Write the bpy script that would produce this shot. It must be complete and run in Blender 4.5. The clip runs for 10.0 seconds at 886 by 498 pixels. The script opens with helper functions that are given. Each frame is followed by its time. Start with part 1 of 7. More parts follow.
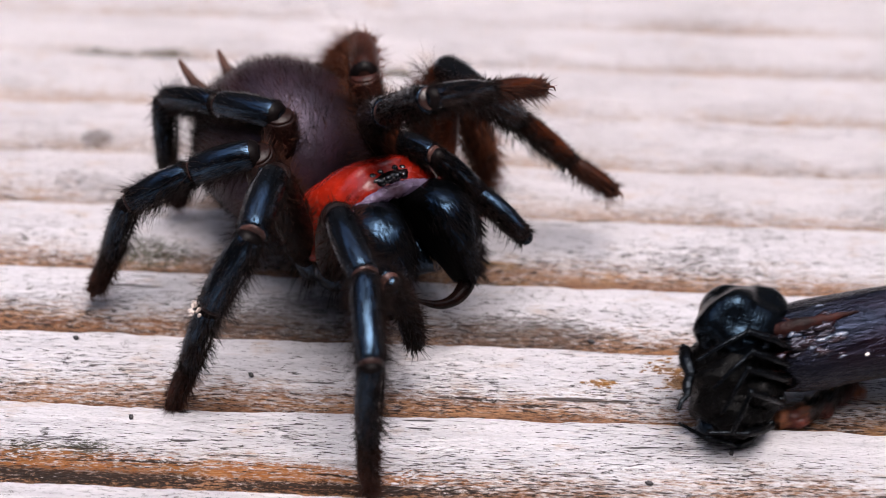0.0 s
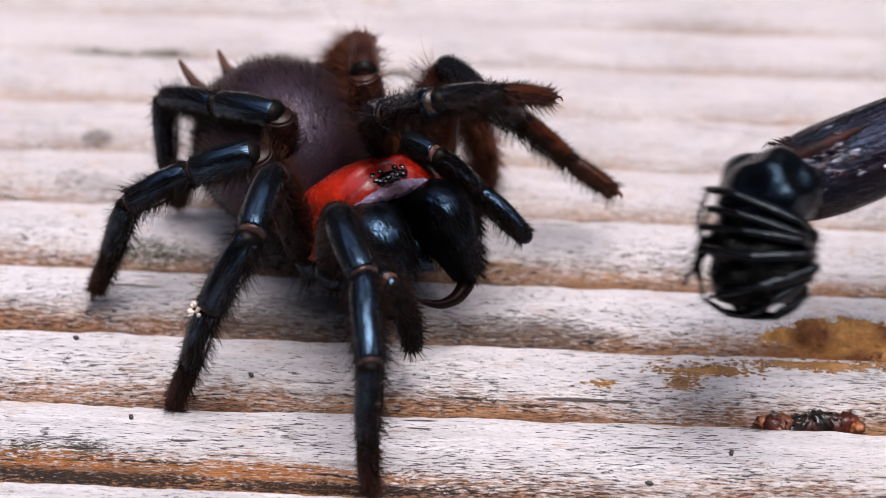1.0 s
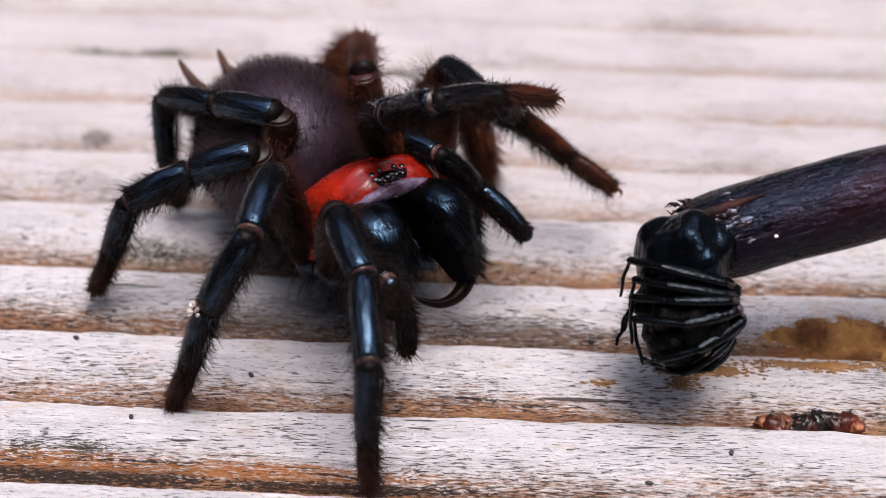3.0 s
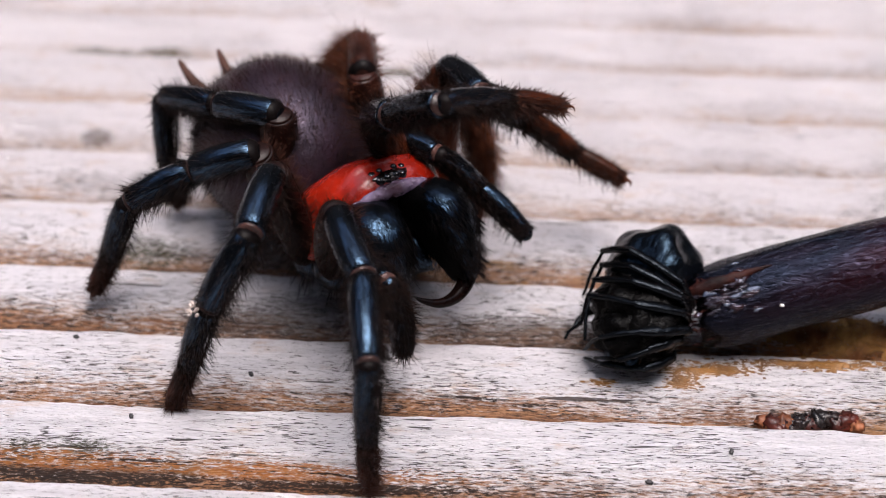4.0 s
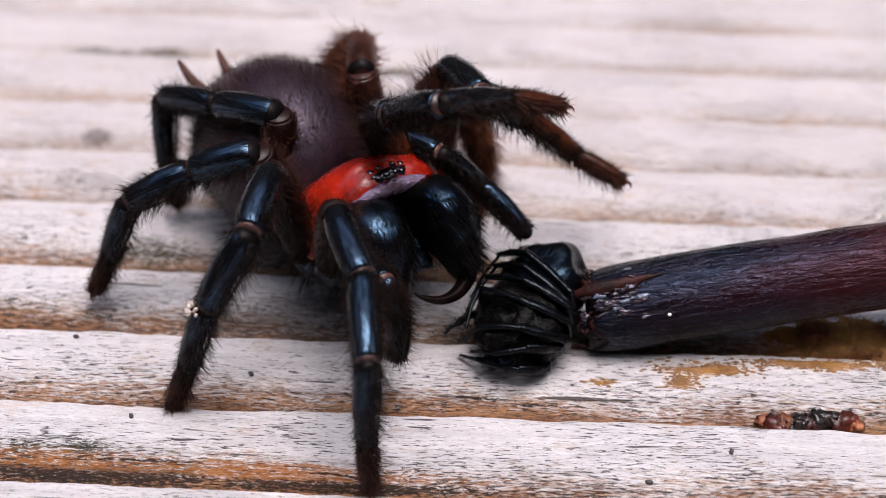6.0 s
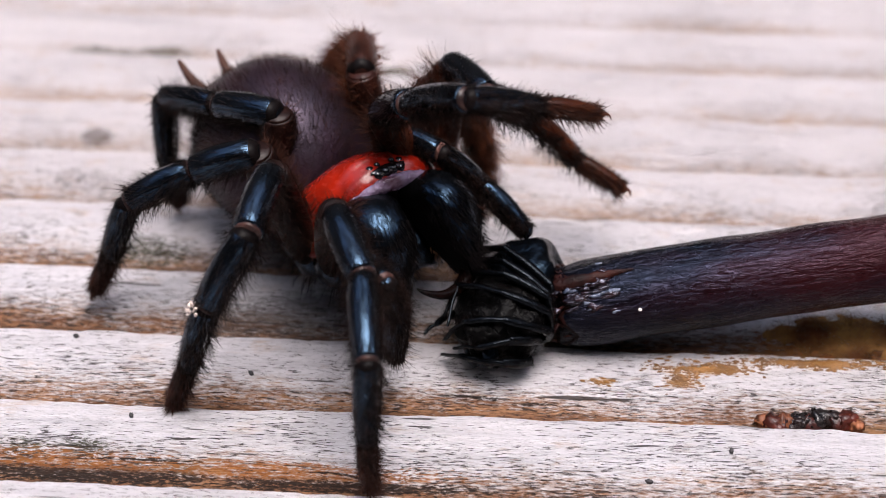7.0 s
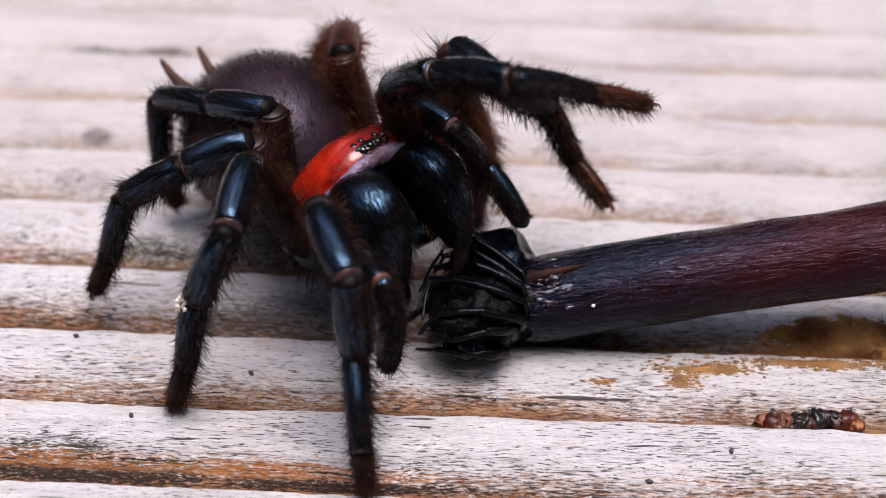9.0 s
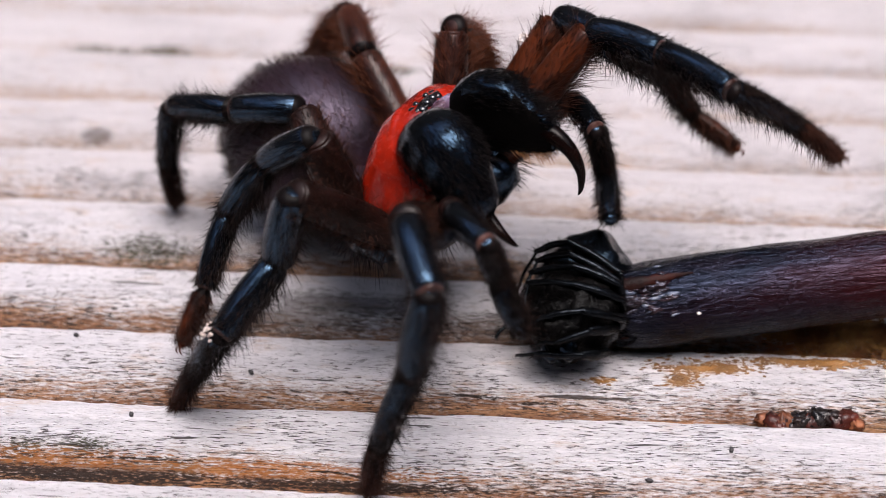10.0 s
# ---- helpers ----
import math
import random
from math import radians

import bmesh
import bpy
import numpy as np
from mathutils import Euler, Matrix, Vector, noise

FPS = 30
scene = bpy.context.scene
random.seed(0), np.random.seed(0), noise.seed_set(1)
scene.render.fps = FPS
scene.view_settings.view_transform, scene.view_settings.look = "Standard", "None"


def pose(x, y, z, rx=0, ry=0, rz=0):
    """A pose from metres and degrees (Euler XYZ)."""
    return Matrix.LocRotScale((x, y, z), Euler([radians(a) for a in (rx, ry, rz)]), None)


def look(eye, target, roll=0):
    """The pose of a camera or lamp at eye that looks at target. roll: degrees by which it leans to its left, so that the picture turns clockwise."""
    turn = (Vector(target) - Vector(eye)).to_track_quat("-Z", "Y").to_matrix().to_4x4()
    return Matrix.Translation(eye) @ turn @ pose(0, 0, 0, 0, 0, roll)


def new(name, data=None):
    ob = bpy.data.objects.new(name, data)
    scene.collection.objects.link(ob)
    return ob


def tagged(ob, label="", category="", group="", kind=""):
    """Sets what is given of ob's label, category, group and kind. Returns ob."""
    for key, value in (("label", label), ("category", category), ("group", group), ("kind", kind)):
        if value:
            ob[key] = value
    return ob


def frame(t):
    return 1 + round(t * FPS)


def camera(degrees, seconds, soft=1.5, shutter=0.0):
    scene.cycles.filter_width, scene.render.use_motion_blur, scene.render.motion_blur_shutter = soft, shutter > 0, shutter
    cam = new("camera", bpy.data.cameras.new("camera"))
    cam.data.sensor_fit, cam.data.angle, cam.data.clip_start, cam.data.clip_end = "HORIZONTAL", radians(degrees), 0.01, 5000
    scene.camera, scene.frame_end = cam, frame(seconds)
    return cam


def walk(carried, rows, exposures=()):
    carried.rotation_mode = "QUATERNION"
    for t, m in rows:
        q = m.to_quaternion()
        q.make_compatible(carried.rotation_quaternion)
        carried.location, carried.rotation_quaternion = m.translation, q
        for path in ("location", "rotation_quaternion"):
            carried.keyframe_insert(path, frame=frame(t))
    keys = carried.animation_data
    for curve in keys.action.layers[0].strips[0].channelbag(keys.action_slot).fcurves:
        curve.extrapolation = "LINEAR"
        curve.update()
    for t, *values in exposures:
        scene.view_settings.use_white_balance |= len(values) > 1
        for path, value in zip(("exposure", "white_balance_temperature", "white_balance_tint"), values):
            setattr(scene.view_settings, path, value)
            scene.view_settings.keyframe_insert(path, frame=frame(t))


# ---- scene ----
MM = 0.001                     # all sizes below are in millimetres

# ---------------------------------------------------------------- camera
cam = camera(28.0, 10.0, soft=0.9, shutter=0.5)
cam.data.dof.use_dof = True
cam.data.dof.focus_distance = 64.0 * MM
cam.data.dof.aperture_fstop = 56.0


def view(sink):
    """The camera's pose, its aim sunk by so many thousandths of a degree."""
    tilt, turn = radians(37.55 + sink * MM), radians(2.0)
    way = Vector((-math.sin(turn) * math.cos(tilt), math.cos(turn) * math.cos(tilt), -math.sin(tilt)))
    eye = Vector((0.0, -43.18, 44.09)) * MM
    return look(eye, eye + way, 0.85)


walk(cam, [(0, view(0)), (2.7, view(0)), (4.0, view(28)), (5.7, view(28)), (7.0, view(56)), (9.0, view(56)), (9.5, view(69)), (10.0, view(86))])

# ---------------------------------------------------------------- light
world = bpy.data.worlds.new("sky")
scene.world = world
world.use_nodes = True
wn = world.node_tree.nodes
sky = wn.new("ShaderNodeTexSky")
sky.sky_type = "NISHITA"
sky.sun_disc = False
sky.sun_elevation, sky.sun_rotation = radians(79), radians(141)
sky.air_density, sky.dust_density = 1.0, 3.5
wn["Background"].inputs["Strength"].default_value = 0.15
world.node_tree.links.new(sky.outputs["Color"], wn["Background"].inputs["Color"])

sun = new("sun", bpy.data.lights.new("sun", "SUN"))
sun.data.energy, sun.data.angle, sun.data.color = 1.85, radians(33), (1.0, 0.925, 0.935)
sun.matrix_world = look(Vector((0.12, -0.15, 0.97)), Vector((0, 0, 0)))
scene.view_settings.exposure = 1.36


# ---------------------------------------------------------------- materials
def material(name, rough=0.5, metal=0.0):
    m = bpy.data.materials.new(name)
    m.use_nodes = True
    n = m.node_tree.nodes
    b = n["Principled BSDF"]
    b.inputs["Roughness"].default_value = rough
    b.inputs["Metallic"].default_value = metal
    return m, n, m.node_tree.links, b


def coords(n, l, sx, sy, sz):
    """Object coordinates in millimetres, stretched."""
    c, mp = n.new("ShaderNodeTexCoord"), n.new("ShaderNodeMapping")
    mp.inputs["Scale"].default_value = (1000 * sx, 1000 * sy, 1000 * sz)
    l.new(c.outputs["Object"], mp.inputs["Vector"])
    return mp.outputs["Vector"]


def noise_tex(n, l, vec, scale=1.0, detail=4.0, rough=0.55, warp=0.0):
    t = n.new("ShaderNodeTexNoise")
    t.inputs["Scale"].default_value, t.inputs["Detail"].default_value = scale, detail
    t.inputs["Roughness"].default_value, t.inputs["Distortion"].default_value = rough, warp
    l.new(vec, t.inputs["Vector"])
    return t.outputs["Fac"]


def ramp(n, l, fac, stops):
    r = n.new("ShaderNodeValToRGB")
    e = r.color_ramp.elements
    while len(e) < len(stops):
        e.new(0.5)
    for k, (p, c) in enumerate(stops):
        e[k].position = p
        e[k].color = (*c, 1) if not isinstance(c, (int, float)) else (c, c, c, 1)
    l.new(fac, r.inputs["Fac"])
    return r.outputs["Color"]


def mixed(n, l, fac, a, b, mode="MIX"):
    x = n.new("ShaderNodeMix")
    x.data_type, x.blend_type = "RGBA", mode
    for socket, v in ((x.inputs[0], fac), (x.inputs[6], a), (x.inputs[7], b)):
        if isinstance(v, (int, float)):
            socket.default_value = v
        elif isinstance(v, tuple):
            socket.default_value = (*v, 1)
        else:
            l.new(v, socket)
    return x.outputs[2]


def maths(n, l, op, a, b=0.0, c=0.0):
    x = n.new("ShaderNodeMath")
    x.operation = op
    for k, v in enumerate((a, b, c)):
        if isinstance(v, (int, float)):
            x.inputs[k].default_value = v
        else:
            l.new(v, x.inputs[k])
    return x.outputs[0]


def bump(n, l, b, height, strength, distance):
    x = n.new("ShaderNodeBump")
    x.inputs["Strength"].default_value, x.inputs["Distance"].default_value = strength, distance * MM
    l.new(height, x.inputs["Height"])
    l.new(x.outputs["Normal"], b.inputs["Normal"])


def chitin(name, dark, light, rough, grain=6.0, relief=0.02, spec=0.5, coat=0.0, drawn=1.0, sheen=0.0, tint=(1.0, 1.0, 1.0), ridged=0.0):
    """Hard insect or spider skin: two tones, uneven gloss, fine pitting and, where ridged, lengthwise wrinkles."""
    m, n, l, b = material(name, rough)
    v = coords(n, l, 1, 1, 1)
    big, fine = noise_tex(n, l, v, 0.7, 3), noise_tex(n, l, coords(n, l, 1 / drawn, 1, 1), grain, 5)
    l.new(mixed(n, l, ramp(n, l, big, [(0.35, 0.0), (0.7, 1.0)]), dark, light), b.inputs["Base Color"])
    l.new(ramp(n, l, fine, [(0.3, max(rough - 0.08, 0.05)), (0.75, rough + 0.12)]), b.inputs["Roughness"])
    b.inputs["Specular IOR Level"].default_value = spec
    b.inputs["Specular Tint"].default_value = (*tint, 1)
    b.inputs["Sheen Weight"].default_value, b.inputs["Sheen Roughness"].default_value = sheen, 0.35
    b.inputs["Coat Weight"].default_value = coat
    b.inputs["Coat Roughness"].default_value = 0.12
    height = fine
    if ridged:
        wrinkle = noise_tex(n, l, coords(n, l, 0.35, 2.6, 2.6), 1.0, 3, 0.5, 0.6)
        height = maths(n, l, "ADD", maths(n, l, "MULTIPLY", wrinkle, ridged), fine)
        streak = noise_tex(n, l, coords(n, l, 0.7, 6.0, 6.0), 1.0, 4, 0.65, 0.4)
        l.new(ramp(n, l, streak, [(0.38, 0.25 * spec), (0.62, 1.5 * spec)]), b.inputs["Specular IOR Level"])
    bump(n, l, b, height, 0.8, relief)
    return m


BLACK = chitin("black_skin", (0.0012, 0.0013, 0.0016), (0.003, 0.0032, 0.004), 0.06, 10.0, 0.030, 0.60, drawn=7.0, tint=(0.36, 0.64, 1.0), ridged=1.6)
RUST = chitin("rust_skin", (0.006, 0.0022, 0.0014), (0.060, 0.013, 0.0042), 0.32, spec=0.12, drawn=4.0, ridged=1.0)
DARK_BROWN = chitin("dark_brown_skin", (0.007, 0.0026, 0.0020), (0.034, 0.0095, 0.006), 0.35, spec=0.16, drawn=4.0)
RED = chitin("red_shell", (0.085, 0.003, 0.0015), (0.30, 0.012, 0.003), 0.24, 4.0, 0.035, 0.30, 0.18)
# darker copy of the red shell, for shade put into its colour
RED_SHADED = chitin("red_shell_shaded", (0.010, 0.002, 0.002), (0.05, 0.004, 0.003), 0.35, 5.0, 0.09, 0.2)
VIOLET = chitin("violet_grey_shell", (0.04, 0.012, 0.02), (0.25, 0.19, 0.30), 0.20, 5.0, 0.16, 0.6, tint=(0.85, 0.85, 1.0))
VELVET = chitin("velvety_abdomen", (0.003, 0.0012, 0.0016), (0.012, 0.0045, 0.008), 0.40, 9.0, 0.04, 0.42, sheen=0.02, tint=(0.9, 0.75, 1.0))
MEMBRANE = chitin("joint_skin", (0.010, 0.005, 0.0045), (0.075, 0.034, 0.028), 0.3, spec=0.25)
GLOSS = chitin("glossy_black", (0.001, 0.001, 0.0013), (0.002, 0.0025, 0.003), 0.09, 9.0, 0.026, 0.36, drawn=8.0, tint=(0.34, 0.62, 1.0), ridged=1.2)
WET_SKIN = chitin("wet_skin", (0.003, 0.002, 0.003), (0.02, 0.006, 0.006), 0.10, 3.5, 0.14, 0.6, tint=(0.75, 0.8, 1.0))
WITHERED = chitin("withered_black", (0.0008, 0.0008, 0.0009), (0.0018, 0.0020, 0.0024), 0.13, 5.0, 0.06, 0.15, tint=(0.70, 0.84, 1.0))
HUSK = chitin("dry_husk", (0.0008, 0.0007, 0.0007), (0.0020, 0.0018, 0.0018), 0.30, 6.0, 0.10, 0.06)
WRINKLED = chitin("wrinkled_blue_black", (0.0008, 0.0009, 0.0012), (0.0016, 0.0022, 0.0030), 0.16, 4.0, 0.05, 0.20, tint=(0.40, 0.68, 1.0), ridged=1.0)
FURROW = chitin("jaw_inner_face", (0.0008, 0.0006, 0.0006), (0.002, 0.0014, 0.0013), 0.55, 8.0, 0.06, 0.04)
FANG = chitin("fang_black", (0.001, 0.001, 0.001), (0.006, 0.002, 0.0015), 0.2, 3.0, 0.01, 0.07)
HAIR = chitin("dark_hair", (0.003, 0.0015, 0.0012), (0.014, 0.006, 0.004), 0.45, spec=0.08)
PILE = chitin("short_pile", (0.002, 0.0015, 0.0015), (0.006, 0.004, 0.004), 0.4, spec=0.05)
BROWN_HAIR = chitin("brown_hair", (0.013, 0.005, 0.0038), (0.055, 0.020, 0.012), 0.55, spec=0.08)
# brown hair in brighter orange: the far legs' backlit fringe put into the colour
BACKLIT_HAIR = chitin("backlit_brown_hair", (0.030, 0.010, 0.006), (0.12, 0.038, 0.018), 0.55, spec=0.08)
PALE_BROWN = chitin("pale_brown_skin", (0.035, 0.016, 0.012), (0.09, 0.042, 0.032), 0.55, spec=0.1)
THIGH = chitin("thigh_skin", (0.003, 0.0016, 0.0013), (0.013, 0.0045, 0.0034), 0.38, spec=0.14, drawn=4.0)
GOLD_HAIR = chitin("tawny_hair", (0.22, 0.09, 0.03), (0.42, 0.20, 0.07), 0.5)
EYE = chitin("eye_lens", (0.0012, 0.0012, 0.0014), (0.003, 0.003, 0.0035), 0.05, 2.0, 0.0, 0.6)
MOUND = chitin("eye_patch", (0.002, 0.001, 0.001), (0.016, 0.003, 0.004), 0.22, 3.0, 0.03, 0.4)
FLUFF = chitin("white_fluff", (0.62, 0.50, 0.44), (0.80, 0.72, 0.68), 0.85, 9.0, 0.05, 0.05)
CRUMB = chitin("dried_crumb", (0.02, 0.028, 0.05), (0.14, 0.16, 0.22), 0.14, 5.0, 0.08, 0.6)
SPECK = chitin("dark_grit", (0.015, 0.012, 0.012), (0.05, 0.045, 0.05), 0.6)
SCALE = chitin("bud_scale", (0.006, 0.003, 0.003), (0.10, 0.018, 0.010), 0.34, 4.0, 0.06, 0.25)
SCALE_PALE = chitin("bud_scale_torn", (0.03, 0.008, 0.005), (0.30, 0.11, 0.05), 0.45, 4.0, 0.06, 0.2)
SCALE_DARK = chitin("bud_scale_dark", (0.002, 0.002, 0.002), (0.016, 0.009, 0.008), 0.28, 4.0, 0.06, 0.3)
RESIN = chitin("ochre_resin", (0.10, 0.043, 0.010), (0.22, 0.10, 0.022), 0.4, 2.5, 0.06, 0.4)
MAT_FIBRE = chitin("brown_fibre", (0.12, 0.045, 0.018), (0.44, 0.23, 0.075), 0.7, 5.0, 0.12, 0.1)


ALGAE = ((-16.3, 1.6, 1.3, 0.8), (-14.3, 1.8, 1.3, 0.8), (-10.6, 1.3, 1.2, 0.5), (-14.0, 13.6, 2.4, 0.9), (-19.0, 29.0, 2.6, 0.6), (-16.0, 29.2, 1.6, 0.5), (-4.8, 27.4, 1.6, 0.5))
# dirt marks, and ovals that paint the shade under the spider's body
DIRT_SHADE = ((-17.7, 21.7, 1.0, 0.6), (-8.0, 9.5, 4.5, 1.0), (-7.0, 8.9, 2.0, 0.8), (-6.0, 10.3, 4.5, 0.9), (-9.5, 9.3, 3.5, 0.6), (1.5, 9.4, 4.5, 1.0), (9.6, 4.4, 1.3, 0.5), (-14.5, 1.1, 6.0, 0.35))
WET = ((-15.0, 1.42, 6.5, 0.55), (-6.5, 1.35, 7.5, 0.50), (13.4, 9.5, 3.6, 1.1), (9.0, 8.5, 2.5, 0.45))
DAMP = ((-14.5, 0.98, 8.0, 0.30), (-5.0, 0.95, 7.0, 0.26), (-12.0, 1.55, 3.0, 0.07), (-5.0, 1.35, 1.6, 0.06), (-0.5, 5.6, 1.6, 0.10), (1.8, 5.4, 1.0, 0.06))
OCHRE = ((0.3, 13.6, 1.2, 0.3), (0.8, 12.6, 1.6, 0.5), (8.1, 7.3, 2.1, 0.5), (12.2, 7.8, 2.7, 0.4), (7.2, 6.5, 0.8, 0.5), (4.2, 6.4, 0.7, 0.25))


def weathered_wood():
    m, n, l, b = material("weathered_wood", 0.75)
    flat = coords(n, l, 1, 1, 1)
    blotch, patch = noise_tex(n, l, coords(n, l, 0.10, 0.35, 0.35), 1.0, 5), noise_tex(n, l, coords(n, l, 0.5, 1.1, 1.1), 1.0, 5)
    grain, fine = noise_tex(n, l, coords(n, l, 0.16, 2.6, 2.6), 1.0, 6, 0.65), noise_tex(n, l, coords(n, l, 3.2, 15.0, 15.0), 1.0, 5, 0.75)
    crack, slit = noise_tex(n, l, coords(n, l, 2.0, 19.0, 19.0), 1.0, 3, 0.6, 0.3), noise_tex(n, l, coords(n, l, 0.26, 5.0, 5.0), 1.0, 2, 0.5, 0.3)
    weak = noise_tex(n, l, coords(n, l, 0.16, 0.45, 0.45), 1.0, 3)
    sep = n.new("ShaderNodeSeparateXYZ")
    l.new(flat, sep.inputs[0])
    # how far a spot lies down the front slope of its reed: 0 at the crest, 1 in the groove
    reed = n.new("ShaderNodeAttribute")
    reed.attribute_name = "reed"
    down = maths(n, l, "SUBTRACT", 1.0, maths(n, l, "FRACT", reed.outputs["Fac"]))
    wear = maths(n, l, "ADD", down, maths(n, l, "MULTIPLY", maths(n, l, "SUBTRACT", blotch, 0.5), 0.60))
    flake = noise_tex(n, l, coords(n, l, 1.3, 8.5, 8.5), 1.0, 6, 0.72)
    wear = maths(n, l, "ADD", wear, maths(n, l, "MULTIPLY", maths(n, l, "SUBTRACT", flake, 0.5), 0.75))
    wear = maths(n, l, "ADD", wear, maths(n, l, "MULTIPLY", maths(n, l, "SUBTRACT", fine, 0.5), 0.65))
    # brown and cracks fade with distance: background softness put into the colour
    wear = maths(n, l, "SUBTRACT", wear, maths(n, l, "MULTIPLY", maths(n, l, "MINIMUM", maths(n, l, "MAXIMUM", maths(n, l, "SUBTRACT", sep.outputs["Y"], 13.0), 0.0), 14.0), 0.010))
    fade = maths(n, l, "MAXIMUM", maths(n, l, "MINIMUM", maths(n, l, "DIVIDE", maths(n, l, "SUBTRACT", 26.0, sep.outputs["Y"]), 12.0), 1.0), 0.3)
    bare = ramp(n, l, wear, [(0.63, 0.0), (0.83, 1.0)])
    silver = mixed(n, l, ramp(n, l, grain, [(0.32, 0.0), (0.62, 1.0)]), (0.60, 0.575, 0.60), (0.75, 0.72, 0.745))
    silver = mixed(n, l, maths(n, l, "MULTIPLY", ramp(n, l, fine, [(0.48, 0.0), (0.68, 0.80)]), maths(n, l, "MULTIPLY", ramp(n, l, weak, [(0.40, 0.40), (0.62, 0.95)]), fade)), silver, (0.36, 0.34, 0.355))
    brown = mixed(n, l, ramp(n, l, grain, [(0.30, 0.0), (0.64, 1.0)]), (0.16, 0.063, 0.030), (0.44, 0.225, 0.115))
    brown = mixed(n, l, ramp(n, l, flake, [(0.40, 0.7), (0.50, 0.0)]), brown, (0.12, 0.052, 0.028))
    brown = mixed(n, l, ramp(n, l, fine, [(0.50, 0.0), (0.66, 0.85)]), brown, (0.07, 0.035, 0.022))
    # bleached tan where the silver thins out, brown where it is gone
    # far tones drawn together by distance, softness painted rather than weathered
    far_soft = maths(n, l, "MINIMUM", maths(n, l, "MAXIMUM", maths(n, l, "DIVIDE", maths(n, l, "SUBTRACT", sep.outputs["Y"], 12.0), 10.0), 0.0), 0.75)
    brown = mixed(n, l, far_soft, brown, (0.50, 0.39, 0.325))
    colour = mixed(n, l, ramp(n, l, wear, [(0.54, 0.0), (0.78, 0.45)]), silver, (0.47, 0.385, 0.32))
    colour = mixed(n, l, maths(n, l, "MULTIPLY", far_soft, 0.7), colour, (0.53, 0.475, 0.475))
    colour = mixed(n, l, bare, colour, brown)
    tan = ramp(n, l, patch, [(0.56, 0.0), (0.70, 0.45)])
    colour = mixed(n, l, maths(n, l, "MULTIPLY", tan, ramp(n, l, flake, [(0.42, 0.0), (0.56, 1.0)])), colour, (0.46, 0.26, 0.12))

    def spot(cx, cy, rx, ry):
        """A soft-edged oval place on the deck, broken up by the grain."""
        a = maths(n, l, "POWER", maths(n, l, "DIVIDE", maths(n, l, "SUBTRACT", sep.outputs["X"], cx), rx), 2.0)
        c = maths(n, l, "POWER", maths(n, l, "DIVIDE", maths(n, l, "SUBTRACT", sep.outputs["Y"], cy), ry), 2.0)
        return maths(n, l, "SUBTRACT", 1.0, maths(n, l, "ADD", a, c))

    def stained(colour, spots, paint, most, ragged):
        places = spot(*spots[0])
        for q in spots[1:]:
            places = maths(n, l, "MAXIMUM", places, spot(*q))
        broken = maths(n, l, "ADD", places, maths(n, l, "MULTIPLY", maths(n, l, "SUBTRACT", fine, 0.55), ragged))
        broken = maths(n, l, "MULTIPLY", maths(n, l, "MULTIPLY", ramp(n, l, broken, [(0.12, 0.0), (0.55, 1.0)]), most), ramp(n, l, places, [(0.0, 0.0), (0.05, 1.0)]))
        return mixed(n, l, broken, colour, paint)

    # algae, dirt with painted shade, wet brown grain and ochre streaks, each in its own place
    colour = stained(colour, ALGAE, (0.050, 0.050, 0.026), 0.95, 6.5)
    colour = stained(colour, DIRT_SHADE, (0.060, 0.046, 0.040), 0.65, 3.0)
    colour = stained(colour, WET, (0.36, 0.125, 0.026), 0.80, 6.5)
    colour = stained(colour, DAMP, (0.018, 0.010, 0.007), 0.95, 4.5)
    colour = stained(colour, OCHRE, (0.34, 0.17, 0.050), 0.8, 5.0)
    worn = maths(n, l, "ADD", crack, maths(n, l, "MULTIPLY", maths(n, l, "SUBTRACT", weak, 0.5), 0.35))
    worn = maths(n, l, "SUBTRACT", worn, maths(n, l, "MULTIPLY", ramp(n, l, wear, [(0.25, 0.0), (0.65, 1.0)]), 0.05))
    cracks = maths(n, l, "MAXIMUM", ramp(n, l, worn, [(0.355, 1.0), (0.385, 0.0)]), ramp(n, l, slit, [(0.27, 1.0), (0.30, 0.0)]))
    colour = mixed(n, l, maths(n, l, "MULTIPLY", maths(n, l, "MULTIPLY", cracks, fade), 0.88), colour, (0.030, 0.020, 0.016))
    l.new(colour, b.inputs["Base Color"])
    l.new(ramp(n, l, fine, [(0.3, 0.62), (0.7, 0.9)]), b.inputs["Roughness"])
    b.inputs["Specular IOR Level"].default_value = 0.3
    height = maths(n, l, "SUBTRACT", maths(n, l, "ADD", maths(n, l, "MULTIPLY", fine, -0.7), maths(n, l, "ADD", grain, maths(n, l, "MULTIPLY", flake, -1.0))), maths(n, l, "MULTIPLY", cracks, 0.9))
    bump(n, l, b, height, 1.0, 0.22)
    return m


